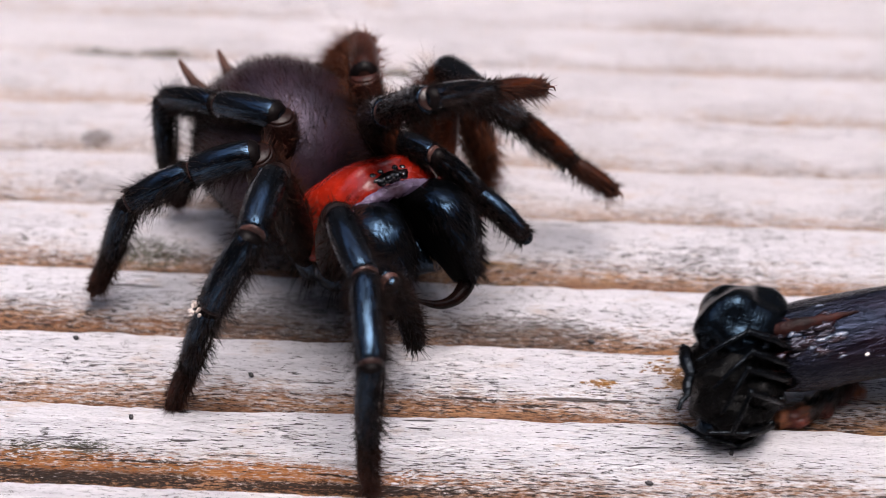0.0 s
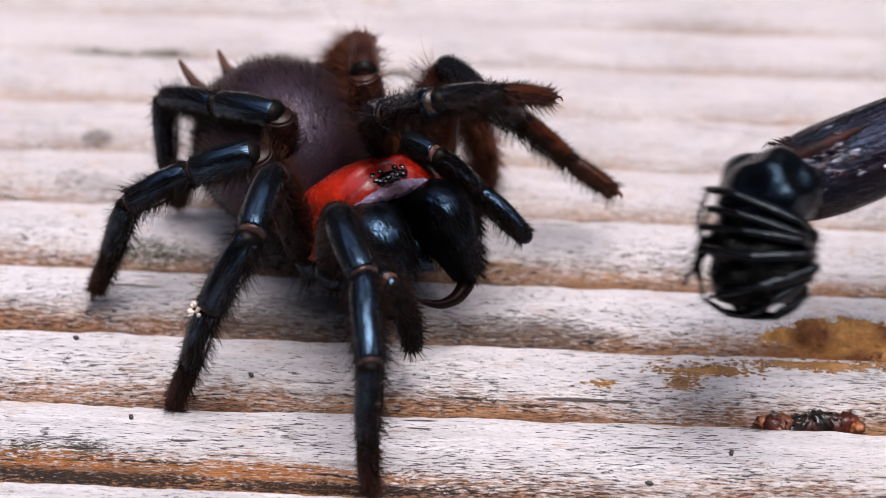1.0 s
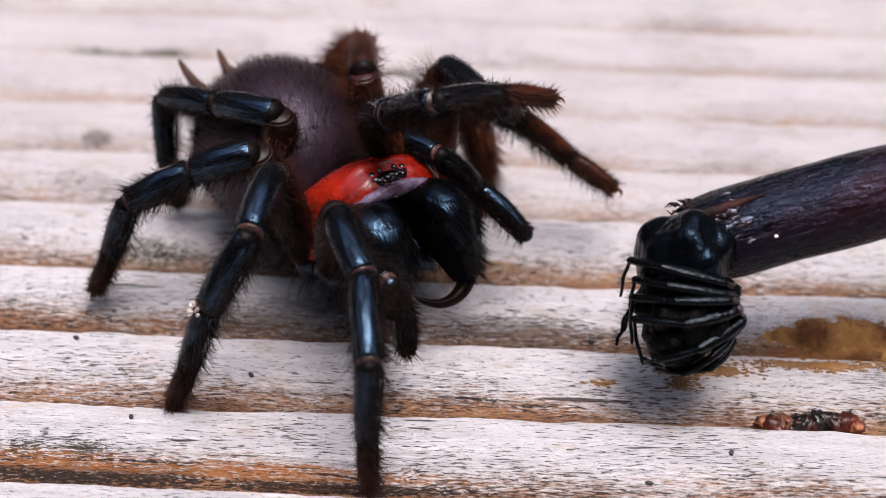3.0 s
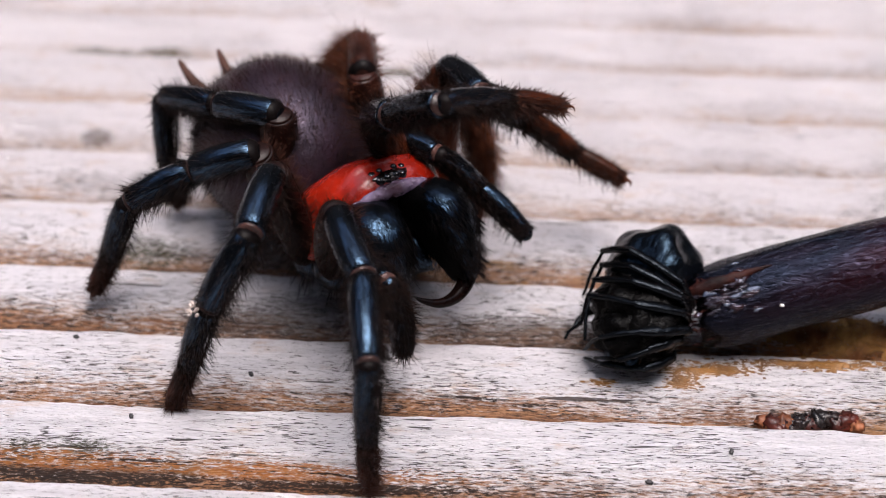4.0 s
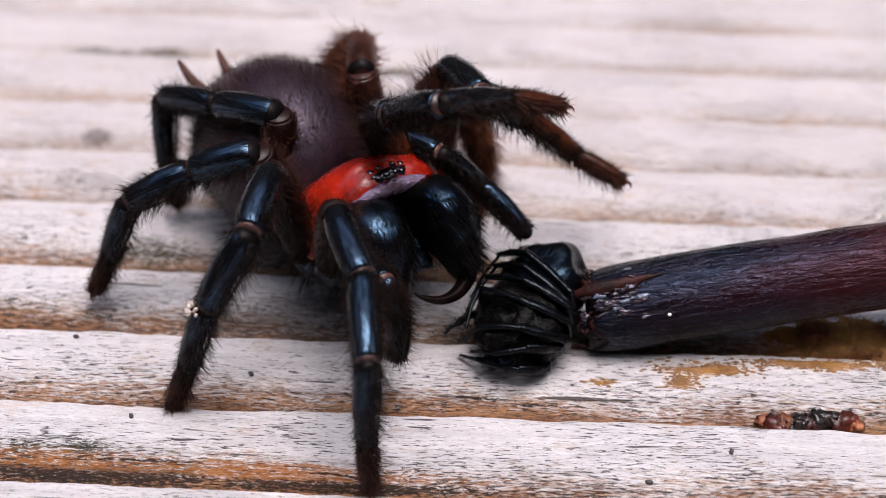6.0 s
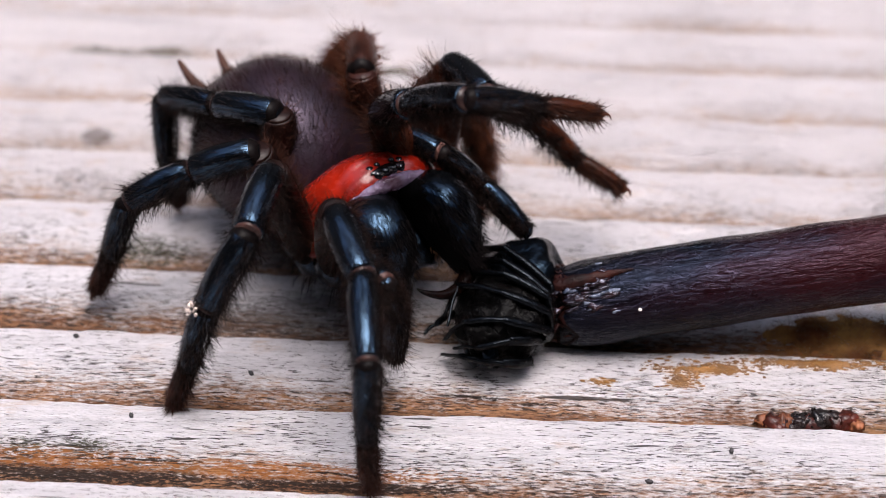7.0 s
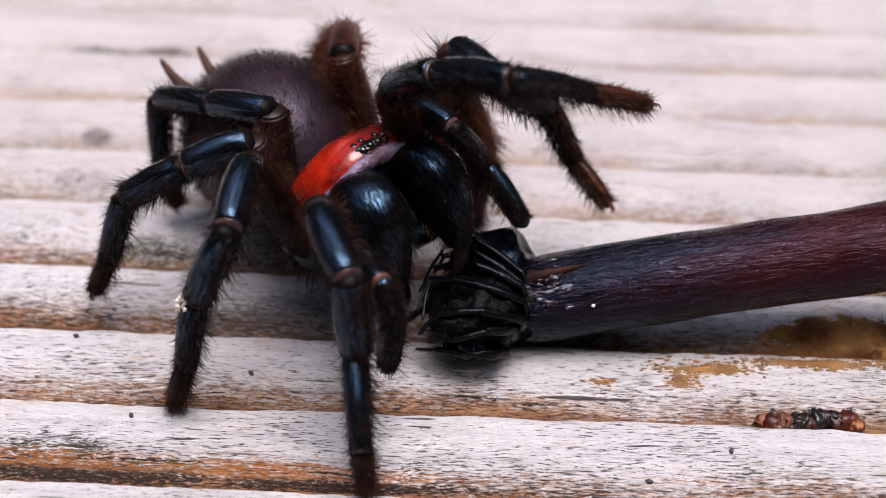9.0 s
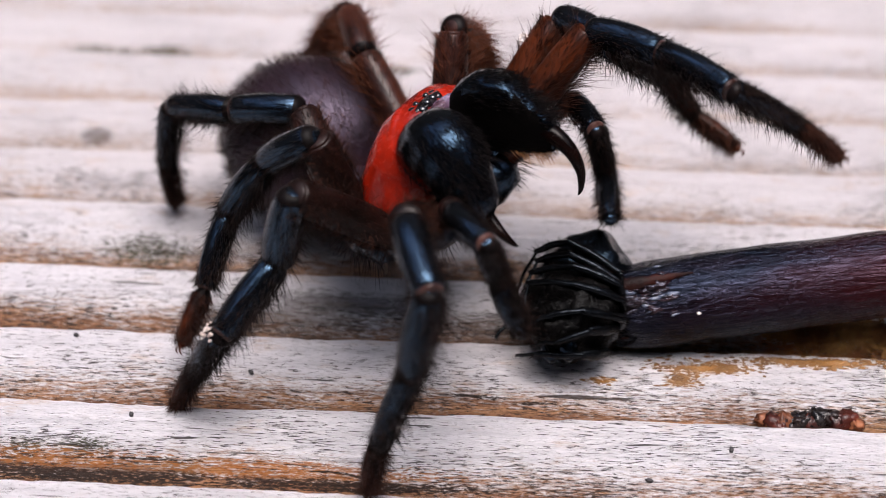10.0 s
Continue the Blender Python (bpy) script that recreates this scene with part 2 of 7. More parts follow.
def stick_bark():
    m, n, l, b = material("stick_bark", 0.33)
    along, fine = coords(n, l, 0.9, 4.6, 4.6), coords(n, l, 3.0, 7.0, 7.0)
    a, f, big = noise_tex(n, l, along, 1.0, 4, 0.6, 1.0), noise_tex(n, l, fine, 1.0, 4), noise_tex(n, l, coords(n, l, 0.15, 0.4, 0.4), 1.0, 3)
    sep = n.new("ShaderNodeSeparateXYZ")
    l.new(coords(n, l, 1, 1, 1), sep.inputs[0])
    # bruised blue-black near the broken tip, red-brown bark beyond
    far = maths(n, l, "ADD", maths(n, l, "DIVIDE", sep.outputs["X"], 16.0), maths(n, l, "MULTIPLY", maths(n, l, "SUBTRACT", big, 0.5), 1.2))
    skin = mixed(n, l, ramp(n, l, far, [(0.2, 0.0), (0.7, 1.0)]), (0.0010, 0.0010, 0.0016), (0.013, 0.0017, 0.0019))
    skin = mixed(n, l, ramp(n, l, a, [(0.58, 0.0), (0.75, 0.6)]), skin, (0.010, 0.004, 0.006))
    l.new(skin, b.inputs["Base Color"])
    l.new(ramp(n, l, f, [(0.3, 0.16), (0.7, 0.32)]), b.inputs["Roughness"])
    gleam = mixed(n, l, ramp(n, l, big, [(0.40, 0.0), (0.60, 1.0)]), (0.35, 0.58, 1.0), (0.58, 0.60, 1.0))
    l.new(mixed(n, l, ramp(n, l, far, [(0.35, 0.0), (0.9, 1.0)]), gleam, (0.72, 0.42, 0.52)), b.inputs["Specular Tint"])
    b.inputs["Specular IOR Level"].default_value = 0.20
    bump(n, l, b, maths(n, l, "ADD", a, maths(n, l, "MULTIPLY", f, 0.3)), 1.0, 0.10)
    return m


WOOD, BARK = weathered_wood(), stick_bark()
SPLINTER = chitin("splintered_wood", (0.006, 0.002, 0.002), (0.040, 0.009, 0.006), 0.5, 4.0, 0.12, 0.12)


# ---------------------------------------------------------------- mesh tools
class Shape:
    """Gathers faces, in millimetres, for one mesh."""

    def __init__(self):
        self.v, self.f, self.m = [], [], []

    def grid(self, rows, mat, closed=True):
        base, w = len(self.v), len(rows[0])
        for r in rows:
            self.v.extend(tuple(p) for p in r)
        for i in range(len(rows) - 1):
            for j in range(w if closed else w - 1):
                a, b2 = base + i * w + j, base + i * w + (j + 1) % w
                self.f.append((a, b2, b2 + w, a + w))
                self.m.append(mat)
        if closed:
            self.f.append(tuple(base + j for j in reversed(range(w))))
            self.f.append(tuple(base + (len(rows) - 1) * w + j for j in range(w)))
            self.m += [mat, mat]

    def tube(self, path, radii, mat, sides=10, flat=1.0):
        """A tube round a path of points."""
        path = [Vector(p) for p in path]
        rows, side = [], None
        for k, p in enumerate(path):
            d = (path[min(k + 1, len(path) - 1)] - path[max(k - 1, 0)]).normalized()
            side = d.orthogonal() if side is None else side - d * side.dot(d)
            side.normalize()
            up = d.cross(side)
            rows.append([p + (side * math.cos(a) + up * math.sin(a) * flat) * radii[k] for a in (2 * math.pi * j / sides for j in range(sides))])
        self.grid(rows, mat)

    def lathe(self, profile, mat, sides=18, high=1.0, wobble=0.0, seed=0.0):
        """A body round the x axis: rows of x, radius, z offset."""
        rows = []
        for x, r, z in profile:
            row = []
            for j in range(sides):
                a = 2 * math.pi * j / sides
                q = r * (1 + wobble * noise.noise((x * 1.3 + seed, math.cos(a) * 1.4, math.sin(a) * 1.4)))
                row.append((x, q * math.cos(a), z + q * high * math.sin(a)))
            rows.append(row)
        self.grid(rows, mat)

    def ball(self, centre, radii, mat, rings=12, sides=16, wobble=0.0, freq=1.0):
        rows = []
        for i in range(rings + 1):
            u = -math.cos(math.pi * (0.008 + 0.984 * i / rings))
            s = math.sqrt(max(0.0, 1 - u * u))
            row = []
            for j in range(sides):
                a = 2 * math.pi * j / sides
                d = Vector((u, s * math.cos(a), s * math.sin(a)))
                q = 1 + wobble * noise.noise(d * freq + Vector(centre))
                row.append((centre[0] + d.x * radii[0] * q, centre[1] + d.y * radii[1] * q, centre[2] + d.z * radii[2] * q))
            rows.append(row)
        self.grid(rows, mat)

    def hairs(self, rng, roots, ways, lengths, thick, mat, droop=(0, 0, 0)):
        """Bent, tapering hairs."""
        for p, d, n in zip(roots, ways, lengths):
            p, d = Vector(p), Vector(d).normalized()
            s = d.orthogonal().normalized()
            u = d.cross(s)
            kink = Vector((rng.uniform(-1, 1), rng.uniform(-1, 1), rng.uniform(-1, 1))) * 0.16 + Vector(droop)
            mid, tip = p + d * n * 0.55 + kink * n * 0.25, p + d * n + kink * n * 0.9
            b = len(self.v)
            for c, r in ((p, thick), (mid, thick * 0.75)):
                self.v.extend(tuple(c + (s * math.cos(a) + u * math.sin(a)) * r) for a in (0, 2.094, 4.189))
            self.v.append(tuple(tip))
            for j in range(3):
                k = (j + 1) % 3
                self.f += [(b + j, b + k, b + 3 + k, b + 3 + j), (b + 3 + j, b + 3 + k, b + 6)]
                self.m += [mat, mat]

    def mesh(self, name, mats, smooth=True):
        me = bpy.data.meshes.new(name)
        me.from_pydata([(x * MM, y * MM, z * MM) for x, y, z in self.v], [], self.f)
        for q in mats:
            me.materials.append(q)
        me.polygons.foreach_set("material_index", self.m)
        me.polygons.foreach_set("use_smooth", [smooth] * len(self.f))
        me.update()
        return me


def part(name, me, parent, label=""):
    ob = new(name, me)
    ob.parent = parent
    return tagged(ob, label)


def at(x, y, z):
    return Matrix.Translation((x * MM, y * MM, z * MM))


def aim(base, way, up=(0, 0, 1)):
    """A pose at base (mm) whose x axis goes along way and whose z axis leans to up."""
    x = Vector(way).normalized()
    z = Vector(up)
    z = (z - x * z.dot(x)).normalized()
    m = Matrix((x, z.cross(x), z)).transposed().to_4x4()
    m.translation = Vector(base) * MM
    return m


def path_of(points, steps):
    """A smooth curve through control points."""
    p = [Vector(points[0])] + [Vector(q) for q in points] + [Vector(points[-1])]
    out = []
    for k in range(1, len(p) - 2):
        for s in range(steps):
            t = s / steps
            a, b, c, d = p[k - 1], p[k], p[k + 1], p[k + 2]
            out.append(0.5 * ((2 * b) + (c - a) * t + (2 * a - 5 * b + 4 * c - d) * t * t + (3 * b - a - 3 * c + d) * t ** 3))
    return out + [p[-1]]


# ---------------------------------------------------------------- the deck
REED = [(0.0, -0.30), (0.07, -0.06), (0.14, 0.0), (0.34, -0.01), (0.58, -0.13), (0.74, -0.36), (0.85, -0.66), (0.91, -0.95), (0.95, -0.98), (0.985, -0.62), (1.0, -0.30)]
RS, RZ = np.array([q[0] for q in REED]), np.array([q[1] for q in REED])


GROOVES = np.concatenate([4.0 * np.arange(-260, 0) + 0.40, [0.24, 4.43, 8.45, 12.25, 16.75, 20.45, 24.5, 28.55], 4.0 * np.arange(8, 260) + 0.45])


def reed_of(y):
    """Which reed lies at y, and how far up its back: whole numbers are the grooves."""
    return np.interp(y, GROOVES, np.arange(len(GROOVES)) - 260.0)


def rough_field(x, y, fx, fy, seed):
    """Smooth random heights on a grid of x and y, drawn out along the grain."""
    g = np.random.RandomState(seed)
    table = g.rand(257, 257)
    table[256], table[:, 256] = table[0], table[:, 0]
    u, v = x * fx, y * fy
    i, j = np.floor(u).astype(int), np.floor(v).astype(int)
    a, b = u - i, v - j
    a, b = a * a * (3 - 2 * a), b * b * (3 - 2 * b)
    i, j = i % 256, j % 256
    return (table[i, j] * (1 - a) * (1 - b) + table[i + 1, j] * a * (1 - b) + table[i, j + 1] * (1 - a) * b + table[i + 1, j + 1] * a * b) - 0.5


def deck_height(x, y):
    """Height of the reeded board at x, y (arrays, mm)."""
    wave = 0.10 * rough_field(x, y, 0.13, 0.25, 1) + 0.09 * rough_field(x, y, 0.8, 0.25, 2) + 0.07 * rough_field(x, y, 2.6, 0.25, 7)
    s = 1.0 - np.mod(reed_of(y + wave), 1.0)
    z = np.interp(s, RS, RZ)
    z = z + 0.10 * rough_field(x, y, 0.10, 1.1, 3) + 0.09 * rough_field(x, y, 0.35, 3.1, 4) + 0.06 * rough_field(x, y, 1.2, 6.0, 5)
    slit = rough_field(x, y, 0.28, 3.3, 6)
    z = z - 0.22 * np.clip((slit - 0.33) / 0.10, 0, 1)
    return z


def deck_patch(x0, x1, y0, y1, dx, dy):
    xs, ys = np.arange(x0, x1 + dx / 2, dx), np.arange(y0, y1 + dy / 2, dy)
    gx, gy = np.meshgrid(xs, ys, indexing="ij")
    gz = deck_height(gx, gy)
    v = np.stack([gx, gy, gz], -1).reshape(-1, 3) * MM
    n, w = len(xs), len(ys)
    i, j = np.meshgrid(np.arange(n - 1), np.arange(w - 1), indexing="ij")
    a = (i * w + j).ravel()
    return v, np.stack([a, a + w, a + w + 1, a + 1], 1)


def deck():
    vs, fs, count = [], [], 0
    for box in ((-26, 26, -6, 26, 0.13, 0.08), (-40, 40, 26, 70, 0.5, 0.16), (-40, -26, -6, 26, 0.7, 0.16), (26, 40, -6, 26, 0.7, 0.16), (-40, 40, -70, -6, 1.0, 0.25)):
        v, f = deck_patch(*box)
        vs.append(v), fs.append(f + count)
        count += len(v)
    # the rest of the deck, in long plain reeds
    for y0, y1 in ((-1000, -72), (68, 1000)):
        ys = np.sort(np.concatenate([k - RS[:-1] * 4.0 for k in np.arange(y0 + 4, y1 + 4, 4.0)])) + 0.4
        zs = np.interp(1.0 - np.mod(reed_of(ys), 1.0), RS, RZ)
        v = np.array([(x, y, z) for x in (-1500, 1500) for y, z in zip(ys, zs)]) * MM
        a = np.arange(len(ys) - 1)
        vs.append(v), fs.append(np.stack([a, a + len(ys), a + len(ys) + 1, a + 1], 1) + count)
        count += len(v)
    for x0, x1 in ((-1500, -40), (40, 1500)):
        ys = np.sort(np.concatenate([k - RS[:-1] * 4.0 for k in np.arange(-68, 76, 4.0)]))
        zs = np.interp(1.0 - np.mod(reed_of(ys), 1.0), RS, RZ)
        v = np.array([(x, y, z) for x in (x0, x1) for y, z in zip(ys, zs)]) * MM
        a = np.arange(len(ys) - 1)
        vs.append(v), fs.append(np.stack([a, a + len(ys), a + len(ys) + 1, a + 1], 1) + count)
        count += len(v)
    # the plain body below the reeds
    b = np.array([(x, y, z) for z in (-1.25, -22) for x, y in ((-1500, -1000), (1500, -1000), (1500, 1000), (-1500, 1000))]) * MM
    vs.append(b)
    fs.append(np.array([(3, 2, 1, 0), (4, 5, 6, 7), (0, 1, 5, 4), (1, 2, 6, 5), (2, 3, 7, 6), (3, 0, 4, 7)]) + count)
    me = bpy.data.meshes.new("deck_board")
    me.from_pydata(np.concatenate(vs).tolist(), [], np.concatenate(fs).tolist())
    me.polygons.foreach_set("use_smooth", [True] * (len(me.polygons) - 6) + [False] * 6)
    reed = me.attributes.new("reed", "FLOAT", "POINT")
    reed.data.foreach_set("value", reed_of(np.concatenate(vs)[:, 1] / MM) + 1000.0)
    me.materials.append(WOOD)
    tagged(new("deck_board", me), "weathered silver-grey reeded timber decking with brown grooves", "decking", kind="structure")


deck()


def sky_blockers():
    """Unseen dark screens all round, added to cut low sky light and darken reflections."""
    m, n, l, b = material("blocker_dark", 0.7)
    c = n.new("ShaderNodeTexCoord")
    t = noise_tex(n, l, c.outputs["Object"], 9.0, 5)
    l.new(ramp(n, l, t, [(0.3, (0.020, 0.018, 0.016)), (0.7, (0.045, 0.040, 0.034))]), b.inputs["Base Color"])
    for name, x0, x1, y0, y1 in (("blocker_north", -1600, 1600, 1000, 1100), ("blocker_south", -1600, 1600, -1100, -1000), ("blocker_west", -1600, -1500, -1000, 1000), ("blocker_east", 1500, 1600, -1000, 1000)):
        me = bpy.data.meshes.new(name)
        v = [(x * MM, y * MM, z * MM) for z in (-22, 1500) for x, y in ((x0, y0), (x1, y0), (x1, y1), (x0, y1))]
        me.from_pydata(v, [], [(3, 2, 1, 0), (4, 5, 6, 7), (0, 1, 5, 4), (1, 2, 6, 5), (2, 3, 7, 6), (3, 0, 4, 7)])
        me.materials.append(m)
        tagged(new(name, me), "unseen dark screen added to block low sky light", "wall", kind="structure")


sky_blockers()


def rest(x, y):
    return float(deck_height(np.array([[x]]), np.array([[y]]))[0, 0])


# ---------------------------------------------------------------- the spider
SEGMENTS = ("femur", "patella", "tibia", "metatarsus", "tarsus")
LENGTHS = {"1": (5.6, 3.0, 3.3, 3.2, 2.2), "2": (5.8, 3.0, 3.1, 3.0, 2.1), "3": (5.0, 2.6, 2.7, 2.8, 2.0), "4": (5.2, 2.8, 3.0, 3.3, 2.2), "palp": (4.4, 2.2, 2.5, 2.5)}
GIRTH = {"femur": (0.56, 0.75, 0.60), "patella": (0.56, 0.62, 0.55), "tibia": (0.50, 0.54, 0.47), "metatarsus": (0.42, 0.41, 0.34), "tarsus": (0.31, 0.30, 0.23), "palp_tarsus": (0.50, 0.54, 0.42)}
spider_rng = random.Random(7)


def segment(kind, length, hairy, thick, skin, hair, tip=False, paws=False):
    """One limb joint along x, with a pale skin ring at its end and hairs."""
    a, b, c = (thick * q for q in GIRTH[kind])
    s = Shape()
    prof = [(-0.16, a * 0.50, 0), (-0.05, a * 0.82, 0), (0.12, a, 0)]
    for k in range(1, 7):
        t = k / 7
        prof.append((length * t, a * (1 - t) ** 2 + 2 * (b * 1.04) * t * (1 - t) + c * t * t, 0.10 * math.sin(math.pi * t)))
    prof += [(length - 0.14, c, 0), (length - 0.05, c * 0.93, 0)]
    s.lathe(prof, 0, 16, 1.04, 0.06, length)
    s.m[:32] = [3] * 32            # the socket is dull
    if tip:
        s.lathe([(length - 0.06, c * 0.93, 0), (length + 0.12, c * 0.72, 0), (length + 0.2, c * 0.3, 0)], 0, 12)
    else:
        s.lathe([(length - 0.07, c * 0.86, 0), (length - 0.02, c * 0.90, 0), (length + 0.06, c * 0.80, 0)], 1, 14)
    rng = random.Random(round(length * 100) + len(kind))
    shag = 0.7 if kind == "tarsus" or skin is THIGH else 1.35 if hair in (BROWN_HAIR, BACKLIT_HAIR) else 0.8 if kind in ("metatarsus", "tarsus") else 1.0
    hairy = int(hairy * (1.5 if hair in (BROWN_HAIR, BACKLIT_HAIR) else 1.0))
    roots, ways, lens = [], [], []
    for _ in range(hairy):
        x, ang = rng.uniform(0.03, 0.99) * length, rng.uniform(0, 2 * math.pi)
        t = x / length
        r = a * (1 - t) ** 2 + 2 * (b * 1.04) * t * (1 - t) + c * t * t
        n = Vector((0, math.cos(ang), math.sin(ang)))
        if n.z > 0.15 and kind in ("femur", "patella", "tibia") and rng.random() < 0.45:
            continue
        low = 1.0 - 0.45 * max(0.0, n.z)
        roots.append(Vector((x, n.y * r * 0.97, n.z * r)))
        ways.append(n * rng.uniform(0.45, 1.0) + Vector((rng.uniform(0.35, 0.9), rng.uniform(-0.25, 0.25), rng.uniform(-0.25, 0.1))))
        lens.append(rng.choice((0.22, 0.32, 0.45, 0.65, 0.95)) * rng.uniform(0.7, 1.3) * low * shag * (0.6 if thick < 0.9 else 1.0))
    s.hairs(rng, roots, ways, lens, 0.011, 2)
    roots, ways, lens = [], [], []
    for _ in range(int(hairy * (1.4 if thick < 0.9 else 0.9))):
        x, ang = rng.uniform(0.0, 0.97) * length, rng.uniform(0, 2 * math.pi)
        t = x / length
        r = a * (1 - t) ** 2 + 2 * (b * 1.04) * t * (1 - t) + c * t * t
        n = Vector((0, math.cos(ang), math.sin(ang)))
        roots.append(Vector((x, n.y * r * 0.99, n.z * r * 1.02)))
        ways.append(n * 0.22 + Vector((1.0, rng.uniform(-0.2, 0.2), rng.uniform(-0.2, 0.2))))
        lens.append(rng.uniform(0.16, 0.34))
    s.hairs(rng, roots, ways, lens, 0.013, 3)
    if paws:
        for y in (-0.10, 0.10):
            s.tube(path_of([(length + 0.05, y, 0.04), (length + 0.30, y * 1.6, 0.06), (length + 0.42, y * 1.9, -0.10)], 4), [0.05, 0.05, 0.045, 0.045, 0.04, 0.035, 0.025, 0.015, 0.008], 0, 6)
    return s.mesh(kind, (skin, skin if kind == "femur" else MEMBRANE, hair, PILE))


HIPS = {"1": (2.2, 2.3, -1.7), "2": (0.8, 2.7, -1.7), "3": (-0.7, 2.6, -1.6), "4": (-2.0, 2.1, -1.4), "palp": (2.9, 1.5, -1.8)}
limbs = {}


def limb(spider, key, side):
    """A leg or palp; its joints lie under it and move in the spider's space."""
    x, y, z = HIPS[key]
    y *= side
    s = Shape()
    s.tube([(x * 0.45, y * 0.35, z - 0.35), (x * 0.75, y * 0.7, z - 0.25), (x, y, z), (x * 1.04, y * 1.08, z + 0.12)], [0.95, 1.08, 0.92, 0.55], 0, 16)
    ring = [Vector((x, y, z - 0.1)) + Vector((math.cos(q) * 0.7, spider_rng.uniform(-0.3, 0.4) * side, math.sin(q) * 0.8)) for q in (k * 0.07 for k in range(90))]
    s.hairs(spider_rng, ring, [q - Vector((x, y * 0.8, z + 0.3)) + Vector((0, 0, -0.3)) for q in ring], [spider_rng.uniform(0.5, 1.5) * (0.35 if key == "palp" else 0.8) for _ in ring], 0.012, 2)
    palp = key == "palp"
    me = s.mesh("limb", (BLACK, MEMBRANE, HAIR))
    ob = part("palp" if palp else "leg", me, spider, "short jointed feeler" if palp else "hairy jointed leg, black with rusty foot")
    kinds = ("femur", "patella", "tibia", "palp_tarsus") if palp else SEGMENTS
    far = side > 0 and key in "34"
    for kind, length in zip(kinds, LENGTHS[key]):
        name = "tarsus" if kind == "palp_tarsus" else kind
        shared = (kind, key, far, side > 0 and (kind == "femur" or (key == "2" and kind == "metatarsus")))
        if shared not in meshes:
            orange = kind == "tarsus" or (side > 0 and (kind == "femur" or (key == "2" and kind == "metatarsus")))
            brown = far or kind == "femur"
            skin = RUST if orange and not far else DARK_BROWN if far else THIGH if brown else BLACK
            meshes[shared] = segment(kind, length, {"femur": 200 if palp else 800, "patella": 460, "tibia": 1000, "metatarsus": 1000, "tarsus": 700, "palp_tarsus": 800}[kind], (0.66 if kind == "femur" else 0.74) if palp else 1.0, skin, BACKLIT_HAIR if far else BROWN_HAIR if kind == "tarsus" or (brown and not palp) else HAIR, kind.endswith("tarsus") and kind != "metatarsus", kind == "tarsus")
        limbs[key, side, name] = part(name, meshes[shared], ob)
    return ob


meshes = {}


